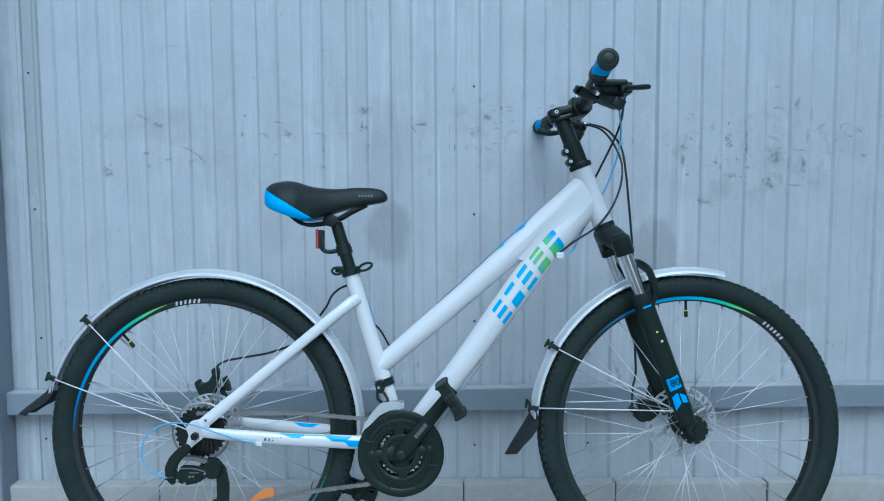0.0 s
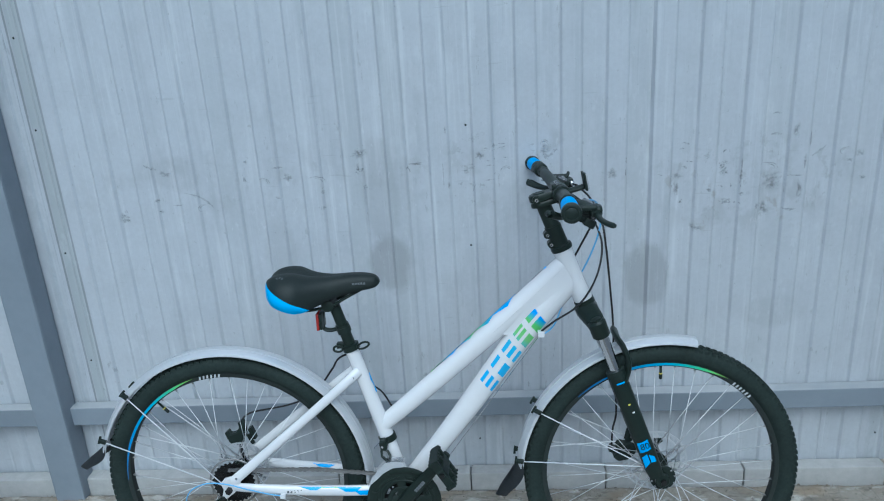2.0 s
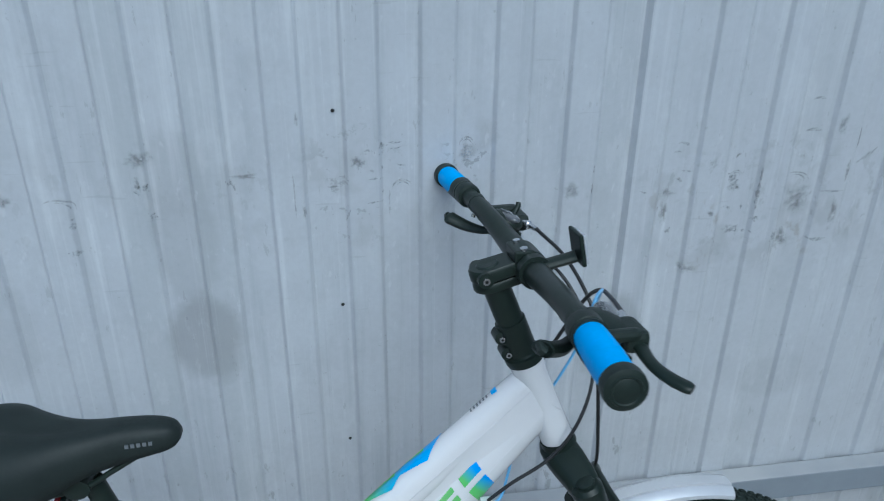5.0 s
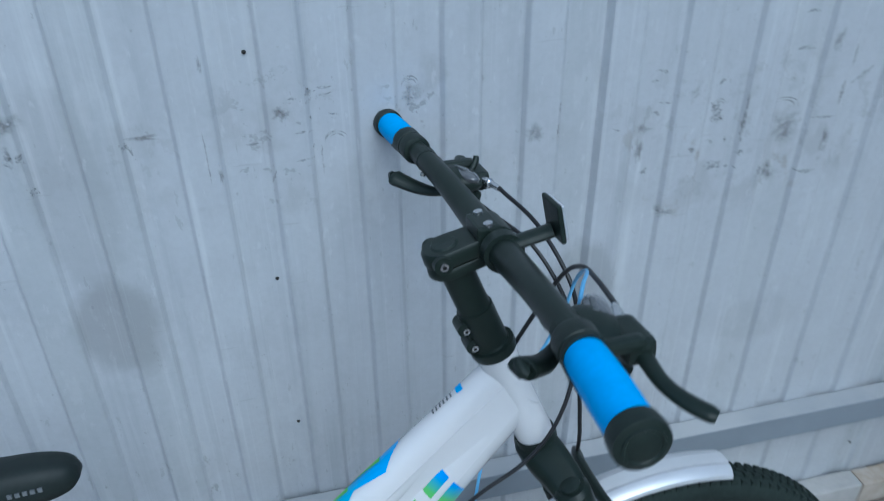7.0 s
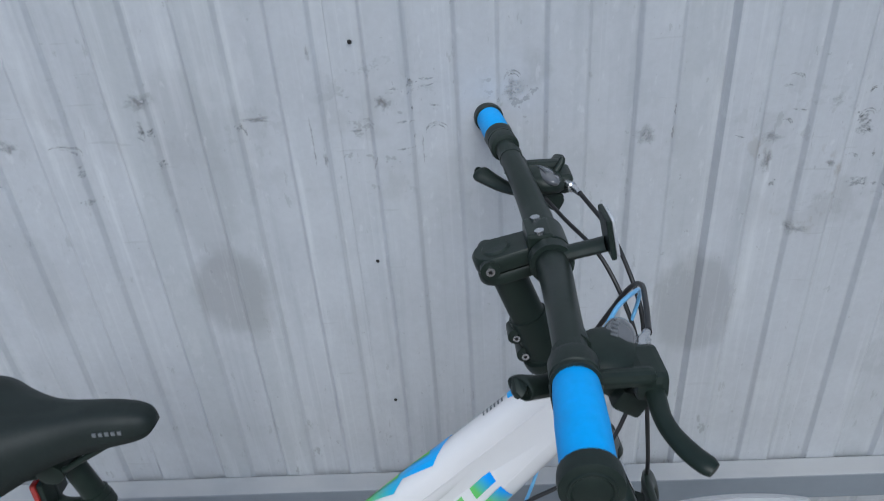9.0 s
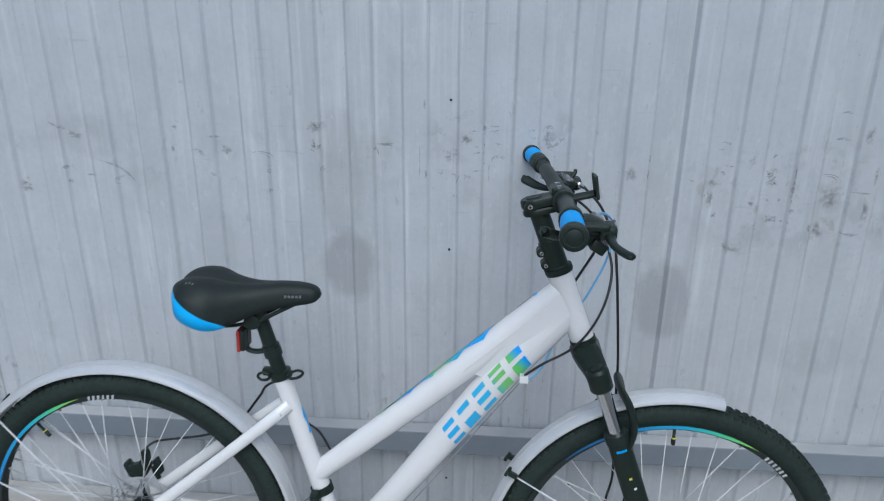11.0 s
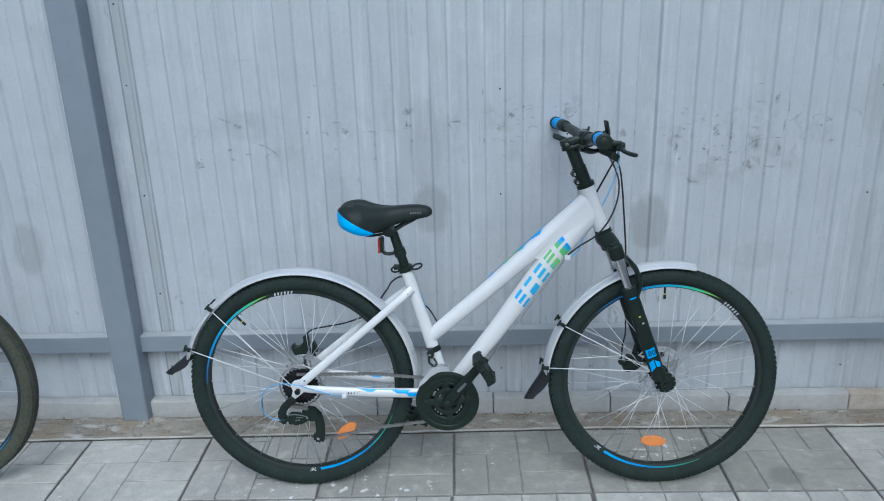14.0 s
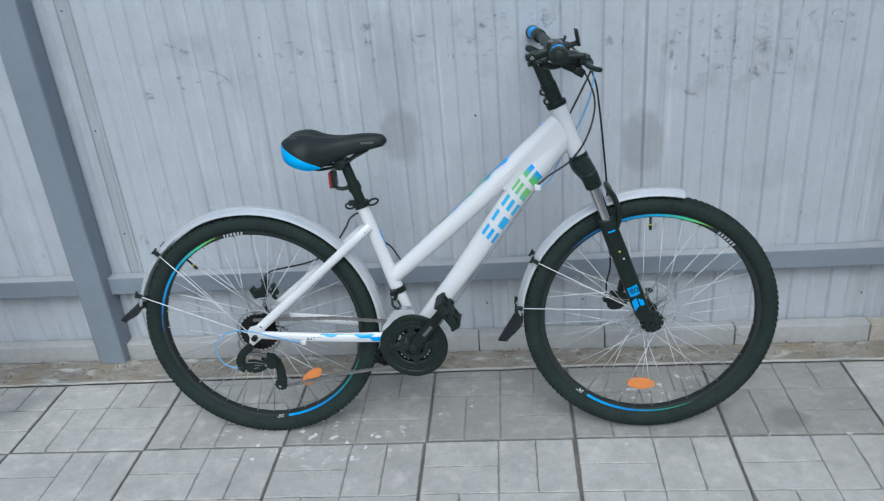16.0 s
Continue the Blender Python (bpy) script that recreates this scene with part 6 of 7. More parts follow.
    # thin bare wire under the down tube
    part("bare_wire", rod((0.25, -0.034, 0.70), (-0.03, -0.03, 0.318), 0.0009, 5), STEEL, bike)


def build_saddle(bike):
    """Loft of the saddle from tail to nose, split into black cover and blue tail panel."""
    rows = [(-0.382, 0.846, 0.030, 0.826), (-0.378, 0.853, 0.050, 0.818), (-0.362, 0.861, 0.074, 0.806), (-0.338, 0.865, 0.085, 0.796), (-0.312, 0.864, 0.083, 0.787), (-0.288, 0.859, 0.068, 0.785),
            (-0.262, 0.856, 0.052, 0.793), (-0.238, 0.8545, 0.039, 0.802), (-0.212, 0.855, 0.031, 0.809), (-0.185, 0.8565, 0.0265, 0.815), (-0.158, 0.856, 0.0240, 0.820), (-0.138, 0.853, 0.021, 0.823), (-0.126, 0.848, 0.0160, 0.826), (-0.1195, 0.840, 0.008, 0.831)]
    dense = smooth_line([Vector((x, t, w)) for x, t, w, b in rows], 4)
    low = smooth_line([Vector((x, b, 0)) for x, t, w, b in rows], 4)
    n = 26
    rings = []
    for v, lw in zip(dense, low):
        x, t, w, b = v.x, v.y, max(v.z, 0.003), lw.y
        ring = []
        for k in range(n + 1):
            q = math.pi * k / n
            c, s = math.cos(q), math.sin(q)
            y = -w * (abs(c) ** 0.75) * (1 if c > 0 else -1)
            z = b + (t - b) * (max(s, 0.0) ** 0.55)
            dip = 0.006 * math.exp(-(y / 0.012) ** 2) * max(0, min(1, (-0.20 - x) / 0.08)) * s
            wing = 0.006 * math.exp(-((abs(y) - 0.045) / 0.024) ** 2) * max(0, min(1, (-0.265 - x) / 0.05)) * s
            ring.append(Vector((x, y, z - dip + wing)))
        rings.append(ring)

    bm = bmesh.new()
    grid = [[bm.verts.new(p) for p in ring] for ring in rings]
    for a, b in zip(grid, grid[1:]):
        for k in range(n):
            bm.faces.new((a[k], b[k], b[k + 1], a[k + 1]))
        bm.faces.new((a[0], a[n], b[n], b[0]))
    bm.faces.new(grid[0])
    bm.faces.new(grid[-1][::-1])
    bmesh.ops.remove_doubles(bm, verts=bm.verts, dist=0.0002)
    bmesh.ops.recalc_face_normals(bm, faces=bm.faces)
    cut_at, cut_n = Vector((-0.384, 0, 0.854)), Vector((0.62, 0, 1.0)).normalized()
    bmesh.ops.bisect_plane(bm, geom=list(bm.verts) + list(bm.edges) + list(bm.faces), plane_co=cut_at, plane_no=cut_n)
    bms = {False: bm, True: bm.copy()}
    for is_blue, b in bms.items():
        gone = [f for f in b.faces if ((f.calc_center_median() - cut_at).dot(cut_n) < 0) != is_blue]
        bmesh.ops.delete(b, geom=gone, context="FACES")
    cover = part("saddle", bms[False], SADDLE_BLACK, bike, "padded black vinyl saddle", smooth=True)
    part("saddle_panel", bms[True], SADDLE_BLUE, cover, "bright blue saddle tail panel", smooth=True)
    bm = bmesh.new()
    for k in range(5):
        x = -0.180 + 0.0066 * k
        box(bm, (x, -0.0260 + 0.0006 * k, 0.8345), (x + 0.0042, -0.0212 + 0.0006 * k, 0.8392))
    part("saddle_print", bm, SILVER_INK, cover, "small silver printed bars and a drawn edge highlight")
    bm = bmesh.new()
    start = min(range(len(rings)), key=lambda i: abs(rings[i][8].x + 0.352))
    for i, (v0, v1) in zip((start, start + 1, start + 2), ((0.1, 0.8), (0.3, 0.9), (0.0, 0.6))):
        p, q, r, s = rings[i][8], rings[i + 1][8], rings[i + 1][9], rings[i][9]
        up = (q - p).cross(s - p).normalized()
        up = up if up.z > 0 else -up

        def on_cover(u, v):
            return p.lerp(q, u).lerp(s.lerp(r, u), v) + up * 0.0007
        bm.faces.new([bm.verts.new(on_cover(u, v)) for u, v in ((0.15, v0), (0.6, v0), (0.75, v1), (0.3, v1))])
    part("saddle_print", bm, SILVER_INK, cover, "small silver printed bars and a drawn edge highlight")
    for s in (-1, 1):
        cable("saddle_rail", [(-0.165, s * 0.012, 0.818), (-0.20, s * 0.021, 0.802), (-0.23, s * 0.022, 0.786), (-0.275, s * 0.022, 0.776), (-0.305, s * 0.030, 0.778), (-0.33, s * 0.04, 0.798)], 0.0038, BLACK_METAL, bike, "black steel saddle rail")
    up = Vector((-0.199 + 0.128, 0, 0.668 - 0.43)).normalized()
    base = Vector((-0.199, 0, 0.668))
    bm = bmesh.new()
    sweep(bm, [base - up * 0.02, base + up * 0.055, base + up * 0.056, base + up * 0.066, base + up * 0.067, base + up * 0.115], [0.0137, 0.0137, 0.0165, 0.0165, 0.0137, 0.0132], seg=20)
    part("seat_post", bm, BLACK_METAL, bike, "black seat post", smooth="edges")
    bm = bmesh.new()
    sweep(bm, [(-0.242, -0.028, 0.784), (-0.242, -0.027, 0.784), (-0.242, 0.027, 0.784), (-0.242, 0.028, 0.784)], [0.013, 0.0155, 0.0155, 0.013], [0.011, 0.0135, 0.0135, 0.011], seg=18, side=(1, 0, 0))
    part("saddle_clamp", bm, BLACK_METAL, bike, "black saddle clamp", smooth="edges")
    bm = bmesh.new()
    sweep(bm, [base - up * 0.004, base - up * 0.003, base + up * 0.011, base + up * 0.012], [0.019, 0.021, 0.021, 0.019], seg=22)
    box(bm, (-0.234, -0.008, 0.670), (-0.214, 0.008, 0.684), 0.003)
    clamp = part("seat_clamp", bm, BLACK_METAL, bike, "black quick-release seat clamp", smooth="edges")
    bm = bmesh.new()
    ring = [(-0.166 + 0.014 * math.cos(q), -0.022, 0.683 + 0.0075 * math.sin(q) + 0.004 * math.cos(q)) for q in (2 * math.pi * k / 16 for k in range(17))]
    sweep(bm, ring, 0.0028, seg=8, caps=False)
    part("release_lever", bm, BLACK_METAL, clamp, "black looped release lever", smooth=True)
    bm = bmesh.new()
    ring = [(-0.228 + 0.011 * math.cos(q), -0.018, 0.674 + 0.0075 * math.sin(q)) for q in (2 * math.pi * k / 16 for k in range(17))]
    sweep(bm, ring, 0.0028, seg=8, caps=False)
    part("clamp_loop", bm, BLACK_METAL, clamp, "black clamp loop", smooth=True)
    # rear reflector on its bracket
    bm = bmesh.new()
    sweep(bm, smooth_line([(-0.218, 0, 0.722), (-0.245, 0, 0.716), (-0.262, 0, 0.722), (-0.264, 0, 0.745), (-0.262, 0, 0.762)], 5), 0.007, 0.005, seg=10)
    sweep(bm, [base + up * 0.044, base + up * 0.058], 0.0172, seg=18)
    box(bm, (-0.268, -0.022, 0.724), (-0.260, 0.022, 0.764), 0.003)
    br = part("reflector_bracket", bm, BLACK_PLASTIC, bike, "black reflector bracket", smooth="edges")
    bm = bmesh.new()
    box(bm, (-0.274, -0.024, 0.723), (-0.2675, 0.024, 0.765), 0.002)
    part("rear_reflector", bm, RED, br, "red rear reflector")


def build_drive(bike):
    C = Matrix.Translation(CRANK)
    bm = bmesh.new()
    lathe(bm, [(0.050, -0.0580), (0.053, -0.0600), (0.057, -0.0602), (0.0585, -0.0585), (0.066, -0.0585), (0.0675, -0.0605), (0.0745, -0.0595), (0.0765, -0.061), (0.087, -0.0615), (0.0915, -0.0595), (0.0915, -0.0565), (0.050, -0.0565), (0.050, -0.0580)], seg=56, m=C)
    guard = part("chain_guard", bm, BLACK_METAL, bike, "black plastic chain guard ring", smooth="edges")
    for r, y, teeth in ((0.083, -0.0525, 42), (0.067, -0.0455, 34), (0.048, -0.039, 24)):
        bm = bmesh.new()
        outer = disc_outline(CRANK.x, CRANK.z, r, teeth=teeth, depth=0.0045)
        inner = disc_outline(CRANK.x, CRANK.z, r - 0.021, n=len(outer))
        a = [[bm.verts.new((x, yy, z)) for x, z in o] for o in (outer, inner) for yy in (y - 0.001, y + 0.001)]
        k = len(outer)
        for p, q in ((0, 1), (1, 3), (3, 2), (2, 0)):
            for i in range(k):
                bm.faces.new((a[p][i], a[p][(i + 1) % k], a[q][(i + 1) % k], a[q][i]))
        bmesh.ops.recalc_face_normals(bm, faces=bm.faces)
        part("chain_ring", bm, DARK_STEEL, bike, "dark steel chain ring")
    bm = bmesh.new()
    for k in range(4):
        q = radians(50 + 45 + 90 * k)
        c, s = math.cos(q), math.sin(q)
        sweep(bm, [(CRANK.x + 0.012 * c, -0.056, CRANK.z + 0.012 * s), (CRANK.x + 0.04 * c, -0.0575, CRANK.z + 0.04 * s), (CRANK.x + 0.070 * c, -0.0575, CRANK.z + 0.070 * s)], [0.004, 0.003, 0.0025], [0.018, 0.010, 0.014], seg=8)
    part("crank_spider", bm, BLACK_METAL, bike, "black crank spider", smooth="edges")
    bm = bmesh.new()
    lathe(bm, [(0.030, -0.060), (0.037, -0.0615), (0.041, -0.060), (0.041, -0.057), (0.030, -0.057), (0.030, -0.060)], seg=36, m=C)
    part("guard_ring", bm, BLACK_PLASTIC, guard, smooth="edges")
    for k in range(4):
        for j in (-1, 0, 1):
            q = radians(50 + 90 * k + 14 * j)
            x, z = CRANK.x + 0.0445 * math.cos(q), CRANK.z + 0.0445 * math.sin(q)
            part("rivet", rod((x, -0.0535, z), (x, -0.0555, z), 0.0026, 8), STEEL, guard)
    for k in range(8):
        q = radians(22 + 45 * k)
        bm = bmesh.new()
        sweep(bm, [(CRANK.x + r * math.cos(q + t), -0.0612, CRANK.z + r * math.sin(q + t)) for r, t in ((0.064, 0.0), (0.072, 0.05), (0.084, 0.06))], 0.0012, 0.0022, seg=6)
        part("guard_rib", bm, BLACK_METAL, guard)
    for s, side_y, ang in ((-1, -0.066, 50.5), (1, 0.066, 230.5)):
        q = radians(ang)
        c, sn = math.cos(q), math.sin(q)
        pts = [(CRANK.x + r * c, side_y + s * dy, CRANK.z + r * sn) for r, dy in ((-0.014, 0.0), (0.0, 0.0), (0.05, 0.002), (0.12, 0.009), (0.165, 0.011), (0.178, 0.011))]
        bm = bmesh.new()
        sweep(bm, pts, [0.007, 0.0095, 0.0085, 0.0075, 0.0075, 0.006], [0.008, 0.0175, 0.0165, 0.0135, 0.013, 0.009], seg=16)
        arm = part("crank_arm", bm, BLACK_METAL, bike, "black crank arm", smooth="edges")
        if s < 0:
            bm = bmesh.new()
            for k in range(5):
                r = 0.052 + 0.0075 * k
                mm = Matrix.Translation((CRANK.x + r * c, side_y - 0.0125 - 0.001 * k, CRANK.z + r * sn)) @ Matrix.Rotation(-q, 4, "Y")
                box(bm, (-0.0028, -0.0006, -0.004), (0.0028, 0.0006, 0.004), m=mm)
            part("crank_print", bm, SILVER_INK, arm, "small silver printed bars and a drawn edge highlight")
        pc = Vector((CRANK.x + 0.165 * c, side_y + s * 0.014, CRANK.z + 0.165 * sn))
        tilt = Matrix.Translation(pc) @ Matrix.Rotation(radians(58 if s < 0 else 20), 4, "Y") @ Matrix.Scale(0.92, 4)
        pedal = part("pedal", rod((0, s * -0.012, 0), (0, s * 0.092, 0), 0.0065, 12), DARK_STEEL, bike, "black plastic platform pedal", m=tilt)
        bm = bmesh.new()
        for x in (-0.042, 0.036):
            box(bm, (x, s * 0.008 if s > 0 else -0.088, -0.0125), (x + 0.008, s * 0.088 if s > 0 else -0.008, 0.0125), 0.002)
        for y in (0.010, 0.040, 0.078):
            yy = s * y
            box(bm, (-0.042, yy - 0.005, -0.011), (0.044, yy + 0.005, 0.011), 0.002)
        for k in range(5):
            for x in (-0.040, 0.038):
                yy = s * (0.014 + 0.016 * k)
                box(bm, (x, yy - 0.002, -0.0155), (x + 0.005, yy + 0.002, 0.0155))
        box(bm, (-0.014, s * 0.01 if s > 0 else -0.085, -0.011), (0.014, s * 0.085 if s > 0 else -0.01, 0.011), 0.004)
        part("pedal_cage", bm, BLACK_PLASTIC, pedal, "black plastic pedal cage")
        bm = bmesh.new()
        box(bm, (0.0437, s * 0.045 - 0.018, -0.006), (0.0462, s * 0.045 + 0.018, 0.006), 0.001)
        part("pedal_reflector", bm, ORANGE if s > 0 else BLACK_PLASTIC, pedal)
    bm = bmesh.new()
    sweep(bm, [CRANK + Vector((0, -0.07, 0)), CRANK + Vector((0, -0.0775, 0)), CRANK + Vector((0, -0.079, 0))], [0.0105, 0.0105, 0.008], seg=16, side=(1, 0, 0))
    part("crank_cap", bm, BLACK_PLASTIC, bike, smooth="edges")
    # cassette, spoke guard
    R = Matrix.Translation(REAR)
    for k, (r, teeth) in enumerate(((0.055, 28), (0.048, 24), (0.041, 20), (0.035, 17), (0.029, 14), (0.024, 12))):
        bm = bmesh.new()
        prism(bm, disc_outline(REAR.x, REAR.z, r, teeth=teeth, depth=0.0042), -0.034 - 0.0042 * k, -0.032 - 0.0042 * k)
        part("sprocket", bm, DARK_STEEL, bike, "dark steel sprocket")
    bm = bmesh.new()
    lathe(bm, [(0.059, -0.0295), (0.0625, -0.0295), (0.064, -0.0285), (0.0625, -0.0280), (0.059, -0.0280), (0.059, -0.0295)], seg=48, m=R)
    part("spoke_guard", bm, CHAIN_STEEL, bike, "grey steel largest sprocket", smooth="edges")
    # chain
    bm = bmesh.new()
    y = -0.048
    path = [Vector((-0.522, y, 0.373)), Vector((-0.30, y, 0.372)), Vector((-0.105, y - 0.002, 0.362))]
    ring_pts = [Vector((CRANK.x + 0.0655 * math.cos(q), y - 0.002, CRANK.z + 0.0655 * math.sin(q))) for q in (radians(98 - 12 * k) for k in range(17))]
    lower = [Vector((-0.12, y - 0.002, 0.226)), Vector((-0.30, y - 0.006, 0.206)), Vector((-0.458, y - 0.010, 0.173))]
    line = path[:-1] + ring_pts + lower
    total = []
    for a, b in zip(line, line[1:]):
        m = max(1, int((b - a).length / 0.004))
        total += [a.lerp(b, i / m) for i in range(m)]
    total.append(line[-1])
    acc, last, marks = 0.0, total[0], [total[0]]
    for p in total[1:]:
        acc += (p - last).length
        last = p
        if acc >= 0.0127:
            marks.append(p)
            acc = 0.0
    for i, (a, b) in enumerate(zip(marks, marks[1:])):
        wide = i % 2
        d = (b - a).normalized()
        nrm = Vector((-d.z, 0, d.x))
        for sy in (-1, 1):
            yo = sy * (0.0034 if wide else 0.0022)
            out = []
            for u, h in ((-0.15, 0.0026), (0.0, 0.0042), (0.28, 0.0040), (0.5, 0.0028), (0.72, 0.0040), (1.0, 0.0042), (1.15, 0.0026)):
                out.append((a + (b - a) * u, h))
            ring = [p + nrm * h for p, h in out] + [p - nrm * h for p, h in out[::-1]]
            f0 = [bm.verts.new(p + Vector((0, yo - 0.0005, 0))) for p in ring]
            f1 = [bm.verts.new(p + Vector((0, yo + 0.0005, 0))) for p in ring]
            bm.faces.new(f0)
            bm.faces.new(f1[::-1])
            for k in range(len(ring)):
                bm.faces.new((f0[k], f1[k], f1[(k + 1) % len(ring)], f0[(k + 1) % len(ring)]))
    bmesh.ops.recalc_face_normals(bm, faces=bm.faces)
    part("chain", bm, CHAIN_STEEL, bike, "greasy steel roller chain")
    # rear derailleur
    y = -0.076
    bm = bmesh.new()
    prism(bm, bent_capsule([(-0.531, 0.308), (-0.546, 0.298), (-0.561, 0.283), (-0.570, 0.264), (-0.567, 0.247), (-0.556, 0.238)], 0.0105, 0.0125), y - 0.006, y + 0.010)
    bmesh.ops.bevel(bm, geom=list(bm.edges), offset=0.003, segments=2, affect="EDGES")
    der = part("rear_derailleur", bm, BLACK_METAL, bike, "black rear derailleur", smooth="edges")
    bm = bmesh.new()
    prism(bm, [(-0.541, 0.275), (-0.518, 0.274), (-0.488, 0.266), (-0.489, 0.250), (-0.506, 0.238), (-0.533, 0.233), (-0.556, 0.242)], y - 0.018, y - 0.008)
    bmesh.ops.bevel(bm, geom=list(bm.edges), offset=0.003, segments=2, affect="EDGES")
    part("derailleur_link", bm, BLACK_METAL, der, smooth="edges")
    bm = bmesh.new()
    prism(bm, [(-0.548, 0.290), (-0.516, 0.288), (-0.490, 0.280), (-0.492, 0.272), (-0.520, 0.279), (-0.546, 0.281)], y - 0.002, y + 0.008)
    part("derailleur_link", bm, CHAIN_STEEL, der, "grey steel inner link")
    bm = bmesh.new()
    # thin silver sweep draws the highlight on the link's top edge; boxes are print
    sweep(bm, smooth_line([(-0.546, y - 0.0185, 0.268), (-0.520, y - 0.0188, 0.2685), (-0.492, y - 0.0185, 0.262)], 4), 0.0008, 0.0013, seg=6)
    for x, z in ((-0.524, 0.2505), (-0.517, 0.2515)):
        box(bm, (x - 0.0025, y - 0.0188, z - 0.0018), (x + 0.0025, y - 0.0178, z + 0.0022))
    box(bm, (-0.524, y - 0.0188, 0.2585), (-0.504, y - 0.0178, 0.2605))
    part("derailleur_print_highlight", bm, SILVER_INK, der, "silver printed bars and a drawn edge highlight")
    bm = bmesh.new()
    prism(bm, disc_outline(-0.479, 0.264, 0.020, 20), y - 0.016, y + 0.002)
    bmesh.ops.bevel(bm, geom=list(bm.edges), offset=0.003, segments=2, affect="EDGES")
    part("derailleur_knuckle", bm, BLACK_METAL, der, smooth="edges")
    bm = bmesh.new()
    prism(bm, bent_capsule([(-0.492, 0.278), (-0.476, 0.276), (-0.464, 0.262), (-0.458, 0.232), (-0.459, 0.198), (-0.465, 0.180)], 0.011, 0.0135), y - 0.004, y - 0.001)
    part("cage_plate", bm, BLACK_METAL, der, "black derailleur cage plate")
    bm = bmesh.new()
    prism(bm, bent_capsule([(-0.495, 0.272), (-0.480, 0.268), (-0.468, 0.24), (-0.466, 0.198), (-0.471, 0.182)], 0.009, 0.011), y + 0.014, y + 0.016)
    part("cage_plate", bm, BLACK_METAL, der)
    for x, z, r in ((-0.531, 0.308, 0.0065), (-0.549, 0.244, 0.003), (-0.492, 0.258, 0.003), (-0.534, 0.238, 0.0028)):
        part("bolt", rod((x, y - 0.006, z), (x, y - (0.009 if r > 0.005 else 0.0195), z), r, 10), DARK_STEEL if r > 0.005 else STEEL, der)
    for x, z in ((-0.494, 0.266), (-0.467, 0.186)):
        bm = bmesh.new()
        prism(bm, disc_outline(x, z, 0.018, teeth=11, depth=0.004), y + 0.003, y + 0.011)
        part("jockey_wheel", bm, BLACK_PLASTIC, der, "black toothed jockey wheel")
        part("bolt", rod((x, y - 0.004, z), (x, y - 0.007, z), 0.004, 8), STEEL, der)
    bm = bmesh.new()
    sweep(bm, [(-0.562, y - 0.004, 0.245), (-0.578, y - 0.008, 0.246)], [0.005, 0.004], seg=10)
    part("cable_barrel", bm, BLACK_PLASTIC, der, smooth="edges")
    # front derailleur
    bm = bmesh.new()
    a = Vector((-0.128, 0, 0.43))
    up = Vector((-0.0715, 0, 0.238)).normalized()
    sweep(bm, [a - up * 0.008, a + up * 0.008], 0.0205, 0.022, seg=20)
    band = part("front_derailleur", bm, BLACK_METAL, bike, "black front derailleur clamp with steel cage", smooth="edges")
    bm = bmesh.new()
    prism(bm, [(-0.146, 0.436), (-0.130, 0.440), (-0.124, 0.424), (-0.128, 0.410), (-0.142, 0.412)], -0.038, -0.016)
    bmesh.ops.bevel(bm, geom=list(bm.edges), offset=0.003, segments=1, affect="EDGES")
    part("derailleur_link", bm, BLACK_METAL, band)
    bm = bmesh.new()
    sweep(bm, [(-0.140, -0.034, 0.413), (-0.139, -0.040, 0.400), (-0.128, -0.046, 0.392)], 0.004, 0.0035, seg=8)
    sweep(bm, [(-0.126, -0.034, 0.412), (-0.119, -0.040, 0.402), (-0.116, -0.046, 0.394)], 0.004, 0.003, seg=8)
    part("link_arm", bm, BLACK_METAL, band, smooth="edges")
    cage = [(-0.040, 0.108), (-0.016, 0.111), (0.006, 0.108), (0.007, 0.097), (-0.022, 0.094), (-0.046, 0.080), (-0.064, 0.062), (-0.083, 0.046), (-0.076, 0.064), (-0.060, 0.086)]
    for y0 in (-0.066, -0.042):
        bm = bmesh.new()
        prism(bm, [(CRANK.x + x, CRANK.z + z) for x, z in cage], y0 - 0.0008, y0 + 0.0008)
        part("cage_plate", bm, DISC_STEEL, band, "bright steel cage plate")
    bm = bmesh.new()
    box(bm, (CRANK.x - 0.038, -0.066, CRANK.z + 0.1075), (CRANK.x + 0.004, -0.042, CRANK.z + 0.1095))
    part("cage_bridge", bm, STEEL, band)
    part("shift_wire", rod((-0.142, -0.036, 0.436), (-0.158, -0.038, 0.420), 0.0011, 6), STEEL, band)
    part("bolt", rod((-0.137, -0.038, 0.424), (-0.137, -0.041, 0.424), 0.0034, 8), STEEL, band)
    # rear caliper on the far side
    bm = bmesh.new()
    prism(bm, [(-0.561, 0.423), (-0.549, 0.431), (-0.545, 0.420), (-0.530, 0.424), (-0.520, 0.438), (-0.523, 0.452), (-0.510, 0.459), (-0.505, 0.450), (-0.504, 0.415), (-0.515, 0.395), (-0.535, 0.388), (-0.550, 0.395)], 0.046, 0.066)
    bmesh.ops.bevel(bm, geom=list(bm.edges), offset=0.003, segments=1, affect="EDGES")
    prism(bm, [(-0.498, 0.432), (-0.490, 0.437), (-0.483, 0.420), (-0.480, 0.404), (-0.490, 0.404)], 0.05, 0.066)
    sweep(bm, [(-0.502, 0.062, 0.412), (-0.500, 0.064, 0.400), (-0.492, 0.064, 0.385)], 0.004, 0.006, seg=8)
    part("brake_caliper", bm, BLACK_PLASTIC, bike, "black rear disc brake caliper")


def fender_stay(parent, a, b, m=None):
    a, b = Vector(a), Vector(b)
    part("fender_stay", rod(a, b, 0.0015, 8), SPOKE_STEEL, parent, "thin steel fender stay", m=m, smooth=True)


